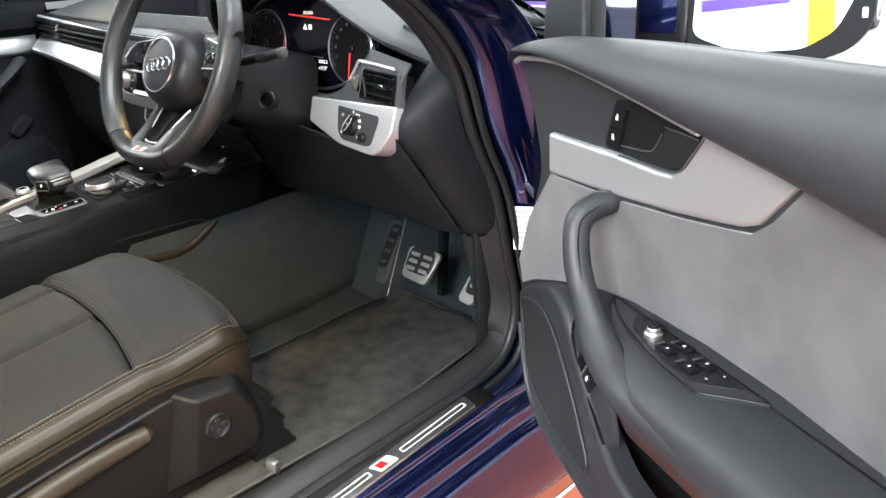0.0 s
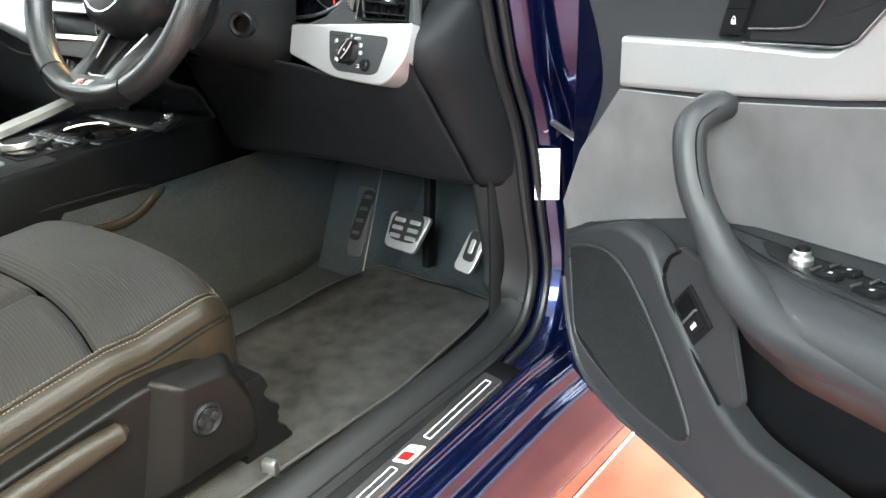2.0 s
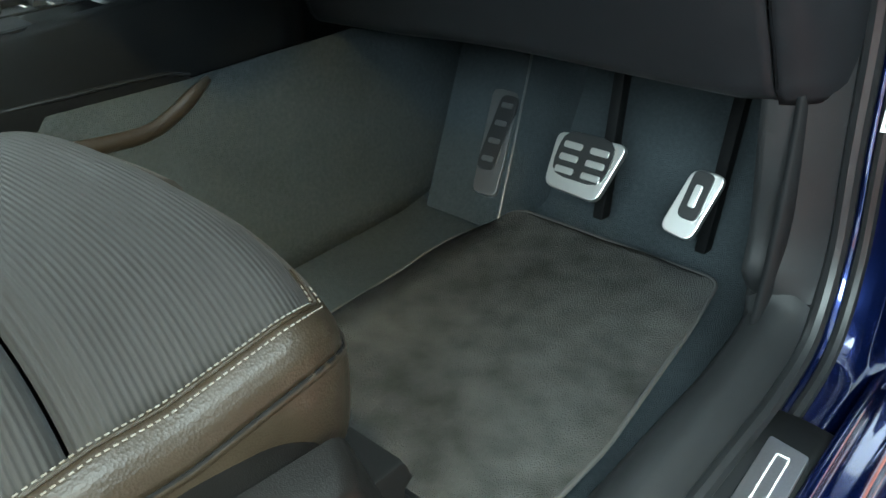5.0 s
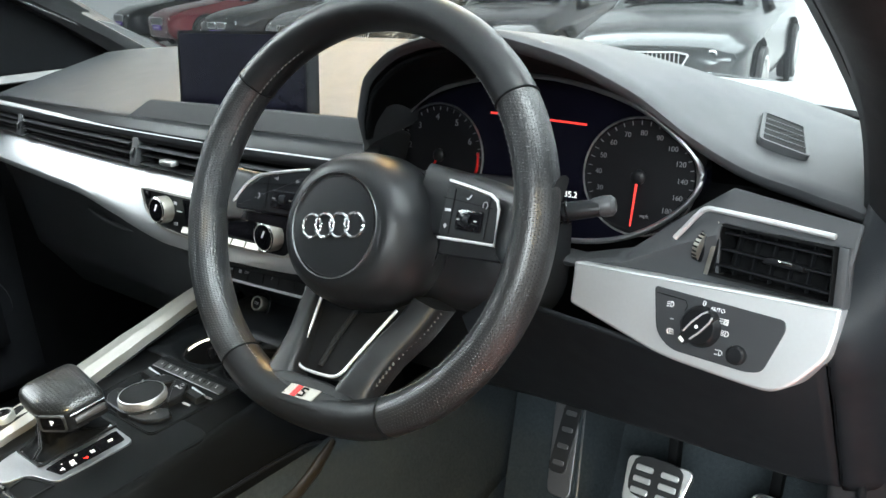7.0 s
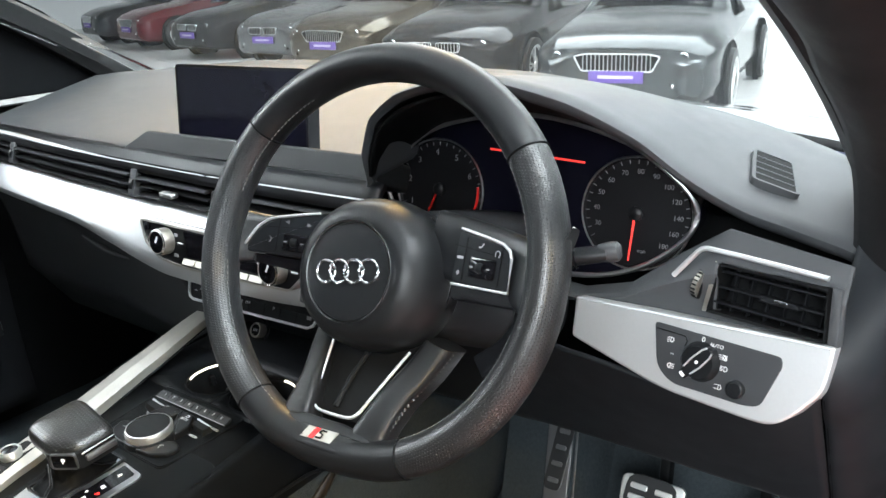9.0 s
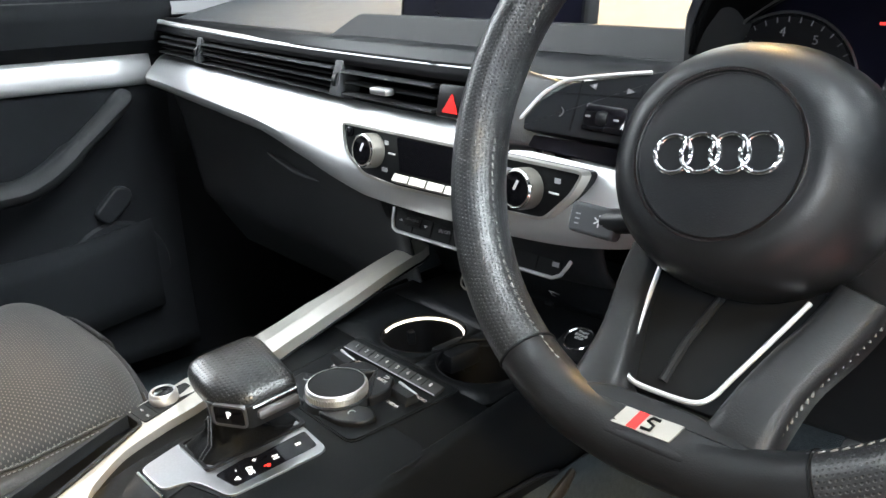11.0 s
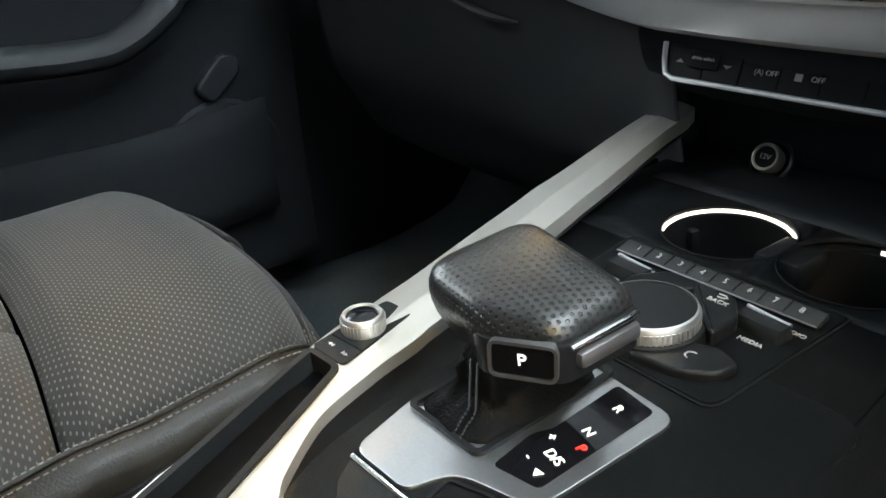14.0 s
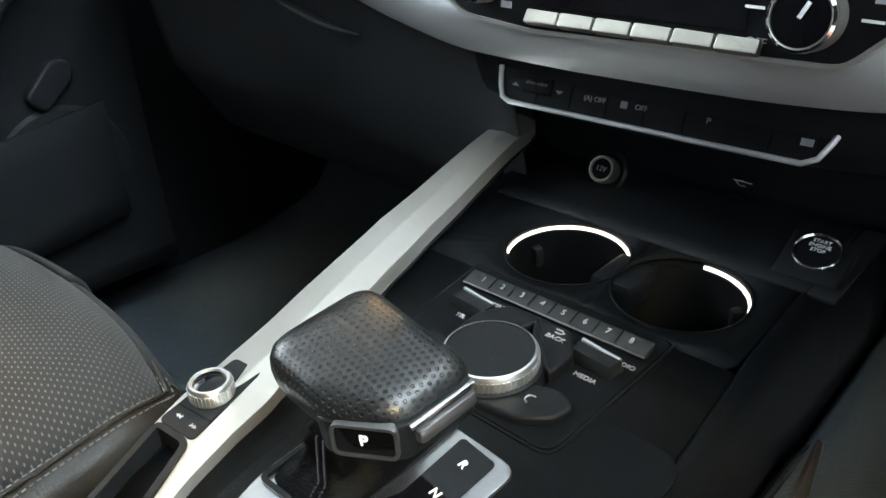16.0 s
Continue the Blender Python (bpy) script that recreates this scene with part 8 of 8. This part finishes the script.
# The foot is black; its blue reflection is put on as a painted plate.
part("foot_reflection", box(0.050, 0.060, 0.002, FT @ Matrix.Translation((-0.002, 0.006, 0.0055)), 0.001), BLUE, dm, "blue plate standing in for a reflection")

# ---- showroom ----
fm_, n_, l_, p_ = nodes_of("showroom_floor")
tc_ = n_.new("ShaderNodeTexCoord"); sp2 = n_.new("ShaderNodeSeparateXYZ"); l_.new(tc_.outputs["Object"], sp2.inputs[0])
def bay_(ch, c, h):
    a = n_.new("ShaderNodeMath"); a.operation = "SUBTRACT"; a.inputs[1].default_value = c; l_.new(sp2.outputs[ch], a.inputs[0])
    b = n_.new("ShaderNodeMath"); b.operation = "ABSOLUTE"; l_.new(a.outputs[0], b.inputs[0])
    g = n_.new("ShaderNodeMath"); g.operation = "GREATER_THAN"; g.inputs[1].default_value = h; l_.new(b.outputs[0], g.inputs[0])
    return g
mr_ = n_.new("ShaderNodeMath"); mr_.operation = "MAXIMUM"
l_.new(bay_(0, 0.4, 1.9).outputs[0], mr_.inputs[0]); l_.new(bay_(1, 0.0, 3.2).outputs[0], mr_.inputs[1])
nz_ = n_.new("ShaderNodeTexNoise"); nz_.inputs["Scale"].default_value, nz_.inputs["Detail"].default_value = 5, 6
l_.new(tc_.outputs["Object"], nz_.inputs["Vector"])
c1_, c2_ = n_.new("ShaderNodeValToRGB"), n_.new("ShaderNodeValToRGB")
for c, a, b in ((c1_, (0.34, 0.088, 0.050, 1), (0.47, 0.140, 0.085, 1)), (c2_, (0.42, 0.42, 0.41, 1), (0.55, 0.55, 0.54, 1))):
    c.color_ramp.elements[0].position, c.color_ramp.elements[1].position = 0.35, 0.65
    c.color_ramp.elements[0].color, c.color_ramp.elements[1].color = a, b
    l_.new(nz_.outputs["Fac"], c.inputs[0])
mx_ = n_.new("ShaderNodeMix"); mx_.data_type = "RGBA"
l_.new(mr_.outputs[0], mx_.inputs["Factor"]); l_.new(c1_.outputs[0], mx_.inputs["A"]); l_.new(c2_.outputs[0], mx_.inputs["B"])
l_.new(mx_.outputs["Result"], p_.inputs["Base Color"])
p_.inputs["Roughness"].default_value = 0.32
HALLW = mat("white_wall_paint", (0.74, 0.75, 0.76), 0.7, var=0.03)
hall_floor = tagged(part("showroom_floor", box(64, 44, 0.1, pose(0, 0, -0.45)), fm_), "grey painted showroom floor", "floor", kind="structure")
tagged(part("display_platform", box(3.78, 6.38, 0.4, pose(0.4, 0, -0.2), 0.004, 1), fm_), "low display platform with a red painted top", "platform", kind="structure")
for nm, m_ in (("wall_north", box(54, 0.2, 7.4, pose(-6, 17, 3.3))), ("wall_south", box(54, 0.2, 7.4, pose(-6, -11, 3.3))), ("wall_east", box(0.2, 28, 7.4, pose(12, 3, 3.3))), ("wall_west", box(0.2, 28, 7.4, pose(-26, 3, 3.3)))):
    tagged(part(nm, m_, HALLW), "plain white showroom wall", "wall", kind="structure")
tagged(part("ceiling", box(54, 28.2, 0.2, pose(-6, 3, 7.1)), HALLW), "white showroom ceiling", "ceiling", kind="structure")
PURPLE = mat("purple_sign", (0.11, 0.06, 0.30), 0.5, var=0.05)
LAMPG = mat("clear_headlamp", (0.34, 0.36, 0.39), 0.18, 0.3, var=0.25, scale=18, coat=0.5)
YEL = mat("yellow_sign", (0.55, 0.30, 0.02), 0.5, var=0.05)


def show_car(x, y, turn, paint, label, kidney=False):
    c = thing("parked_car", label, "car", "showroom cars", at=(x, y, -0.4))
    M = Matrix.Translation((x, y, -0.4)) @ Matrix.Rotation(radians(turn), 4, "Z") @ Matrix.Translation((0, 2.2, 0))     # x, y: the middle of its front
    # body: sections along the car (local y forward is -y)
    rings = []
    for yy, hw, zb, zs_, zt, tw in ((-2.18, 0.56, 0.30, 0.50, 0.60, 0.46), (-2.12, 0.76, 0.24, 0.58, 0.69, 0.58), (-2.0, 0.85, 0.21, 0.64, 0.76, 0.64), (-1.75, 0.90, 0.20, 0.70, 0.84, 0.70), (-1.4, 0.915, 0.20, 0.73, 0.89, 0.73), (-1.05, 0.91, 0.20, 0.76, 0.94, 0.74), (-0.7, 0.91, 0.20, 0.80, 1.00, 0.72), (0.0, 0.91, 0.20, 0.86, 1.40, 0.56), (0.5, 0.91, 0.20, 0.88, 1.46, 0.56), (1.3, 0.90, 0.20, 0.88, 1.36, 0.56), (1.8, 0.88, 0.22, 0.86, 1.02, 0.66), (2.1, 0.74, 0.28, 0.70, 0.86, 0.6)):
        half = [(hw * 0.88, zb), (hw * 0.97, zb + 0.07), (hw * 1.0, zb + 0.2), (hw * 0.985, zs_ - 0.06), (hw * 1.0, zs_), (hw * 0.96, zs_ + 0.05), (tw * 1.08, zt - 0.03), (tw, zt), (tw * 0.6, zt + 0.025), (tw * 0.25, zt + 0.033)]
        rings.append([M @ Vector((-x, yy, z)) for x, z in half] + [M @ Vector((x, yy, z)) for x, z in half[::-1]])
    part("body", loft(rings), paint, c, "", 40)
    part("windscreen", sheet(lambda u, v: M @ Vector(((-0.62 + 1.24 * u) * (1 - 0.15 * v), -0.74 + 0.66 * v, 1.02 + 0.36 * v + 0.012)), 4, 3), GLOSS, c, "dark glazing", solid=0.01)
    for sx in (-1, 1):
        part("side_glass", sheet(lambda u, v: M @ Vector((sx * (0.87 - 0.26 * v), lerp([(0, -0.55 + 0.5 * v), (1, 1.5 - 0.4 * v)], u), 0.93 + 0.40 * v)), 6, 3), GLOSS, c, "dark glazing", solid=0.01)
        lamp = part("headlight", loft([[M @ Vector((sx * (0.64 + 0.185 * math.cos(a)), -2.10 + 0.20 * (0.5 + 0.5 * math.cos(a)) ** 1.5 - d, 0.645 + 0.052 * math.sin(a) + 0.040 * math.cos(a))) for a in np.linspace(0, 2 * math.pi, 20, False)] for d in (-0.06, 0.012)]), LAMPG, c, "clear headlight")
        part("lamp_ring", lathe([(0.036, 0), (0.042, 0.012), (0.048, 0.0)], 20, M @ Matrix.Translation((sx * 0.60, -2.125, 0.640)) @ Matrix.Rotation(radians(90), 4, "X")), CHROME, lamp)
        part("fog_lamp", box(0.20, 0.03, 0.045, M @ Matrix.Translation((sx * 0.60, -2.135, 0.385)) @ Matrix.Rotation(radians(sx * 24), 4, "Z"), 0.01), CHROME, c, "bright fog lamp surround")
        for wy in (-1.35, 1.35):
            WMx = M @ Matrix.Translation((sx * 0.865, wy, 0.33)) @ Matrix.Rotation(radians(90 * sx), 4, "Y")
            # The body isn't cut here: a dark disc stands in for the arch's shade.
            part("arch_disc", lathe([(0.0, 0.050), (0.375, 0.050), (0.390, 0.062), (0.405, 0.050), (0.405, 0.0)], 32, WMx), DARK, c, "dark disc in place of a cut arch")
            wh = part("wheel", lathe([(0.20, -0.10), (0.32, -0.09), (0.33, 0.0), (0.32, 0.09), (0.240, 0.10), (0.23, 0.085), (0.225, 0.055), (0.0, 0.055)], 32, WMx), RUBBER, c, "black tyre")
            for q in range(10):
                part("spoke", box(0.20, 0.024 if q % 2 else 0.018, 0.02, WMx @ Matrix.Rotation(radians(36 * q + (7 if q % 2 else -7)), 4, "Z") @ Matrix.Translation((0.125, 0, 0.080)), 0.004), STEEL, wh)
            part("rim", lathe([(0.215, 0.06), (0.240, 0.102), (0.228, 0.106), (0.208, 0.09)], 32, WMx), STEEL, wh)
            part("hub_cap", lathe([(0.0, 0.10), (0.04, 0.098), (0.05, 0.08)], 16, WMx), STEEL, wh)
    GQ = M @ Matrix.Translation((0, -2.14, 0.55)) @ Matrix.Rotation(radians(90), 4, "X")
    if kidney:
        for kx in (-0.19, 0.19):
            kp_ = round_poly([(kx - 0.155, -0.03), (kx + 0.155, -0.03), (kx + 0.165, 0.09), (kx - 0.165, 0.09)], 0.04)
            g = part("grille", prism(kp_, 0.05, GQ @ Matrix.Translation((0, 0.03, 0.045)), 0.006), DARK, c, "black grille with bright bars")
            part("grille_frame", frame_prism(kp_, 0.014, 0.03, GQ @ Matrix.Translation((0, 0.03, 0.056))), CHROME, g)
            for q in range(7):
                part("bar", box(0.008, 0.11, 0.012, GQ @ Matrix.Translation((kx - 0.126 + q * 0.042, 0.06, 0.050))), PLATEM, g)
    else:
        kp_ = round_poly([(-0.34, -0.06), (0.34, -0.06), (0.42, 0.09), (0.30, 0.115), (-0.30, 0.115), (-0.42, 0.09)], 0.03)
        g = part("grille", prism(kp_, 0.05, GQ @ Matrix.Translation((0, 0.02, 0.045)), 0.006), DARK, c, "black grille with bright bars")
        part("grille_frame", frame_prism(kp_, 0.016, 0.03, GQ @ Matrix.Translation((0, 0.02, 0.056))), CHROME, g)
        for q in range(17):
            part("bar", box(0.008, 0.14, 0.012, GQ @ Matrix.Translation((-0.32 + q * 0.040, 0.045, 0.050))), PLATEM, g)
    part("air_intake", prism(round_poly([(-0.6, -0.25), (0.6, -0.25), (0.5, -0.14), (-0.5, -0.14)], 0.03), 0.05, GQ @ Matrix.Translation((0, 0.02, 0.035)), 0.006), DARK, c)
    part("number_plate", box(0.52, 0.11, 0.012, GQ @ Matrix.Translation((0, -0.085, 0.062)), 0.003), PURPLE, c, "purple show plate")
    part("plate_print", box(0.34, 0.03, 0.002, GQ @ Matrix.Translation((0, -0.085, 0.0695))), mat("plate_print", (0.45, 0.40, 0.6), 0.5), c)
    return c


PB = mat("black_car_paint", (0.004, 0.0045, 0.006), 0.08, coat=0.15, var=0.1, spec=0.2)
PR = mat("maroon_car_paint", (0.075, 0.008, 0.012), 0.16, coat=0.3, var=0.1, spec=0.2)
PT = mat("grey_car_paint", (0.045, 0.050, 0.052), 0.16, 0.6, coat=0.4, var=0.1, spec=0.25)
PS = mat("silver_car_paint", (0.16, 0.17, 0.18), 0.18, 0.8, coat=0.4, var=0.05)
PG = mat("bronze_car_paint", (0.07, 0.058, 0.040), 0.16, 0.7, coat=0.4, var=0.05)
ROW = [(-2.56, 6.70, 10, PT, "grey parked car with a wide chrome grille", False), (-5.18, 7.35, 8, PB, "black parked car with chrome grille and spoked wheels", True), (-8.04, 8.43, 1, PG, "bronze parked car with purple show plate", False), (-9.96, 8.99, -2, PS, "silver parked car with purple show plate", True), (-12.6, 9.48, -8, PB, "black parked car with purple show plate", True), (-15.97, 10.4, -14, PR, "maroon parked car with purple show plate", False), (-18.9, 11.25, -16, PB, "black parked car in the far row", False)]
for x, y, turn, pm, lb, kid in ROW:
    show_car(x, y, turn, pm, lb, kid)
sign = thing("wall_sign", "white wall panel with a purple strip sign", "sign", at=(11.85, -4.1, 1.9))
part("board", box(0.04, 1.25, 0.15, pose(11.80, -3.70, 1.98), 0.005), PURPLE, sign, "purple strip")
part("board_frame", box(0.04, 1.45, 0.46, pose(11.86, -3.70, 1.93), 0.01), STEEL, sign, "grey frame")
ysg = thing("yellow_banner", "yellow upright banner against the wall", "banner", at=(11.6, -2.6, -0.4))
part("cloth", box(0.03, 0.34, 2.2, pose(11.7, -2.63, 1.2), 0.01), YEL, ysg)
part("pole", sweep([(11.7, -2.63, -0.37), (11.7, -2.63, 0.12)], 0.02, 10), STEEL, ysg)
part("base", box(0.4, 0.4, 0.06, pose(11.65, -2.63, -0.37), 0.01), STEEL, ysg)

# assumed lamps of the hall: strip lights under the unseen ceiling
STRIP = glow("strip_light", (0.95, 0.98, 1.0), 6.0)
for x in (-12, -6, 0, 5, 10):
    cl = thing("ceiling_light", "long white strip light under the ceiling", "ceiling light", "strip lights", at=(x, 2, 6.9))
    part("housing", box(0.30, 18, 0.10, pose(x, 2, 6.95), 0.02), WHITE, cl)
    part("diffuser", box(0.26, 17.8, 0.03, pose(x, 2, 6.885), 0.008), STRIP, cl)
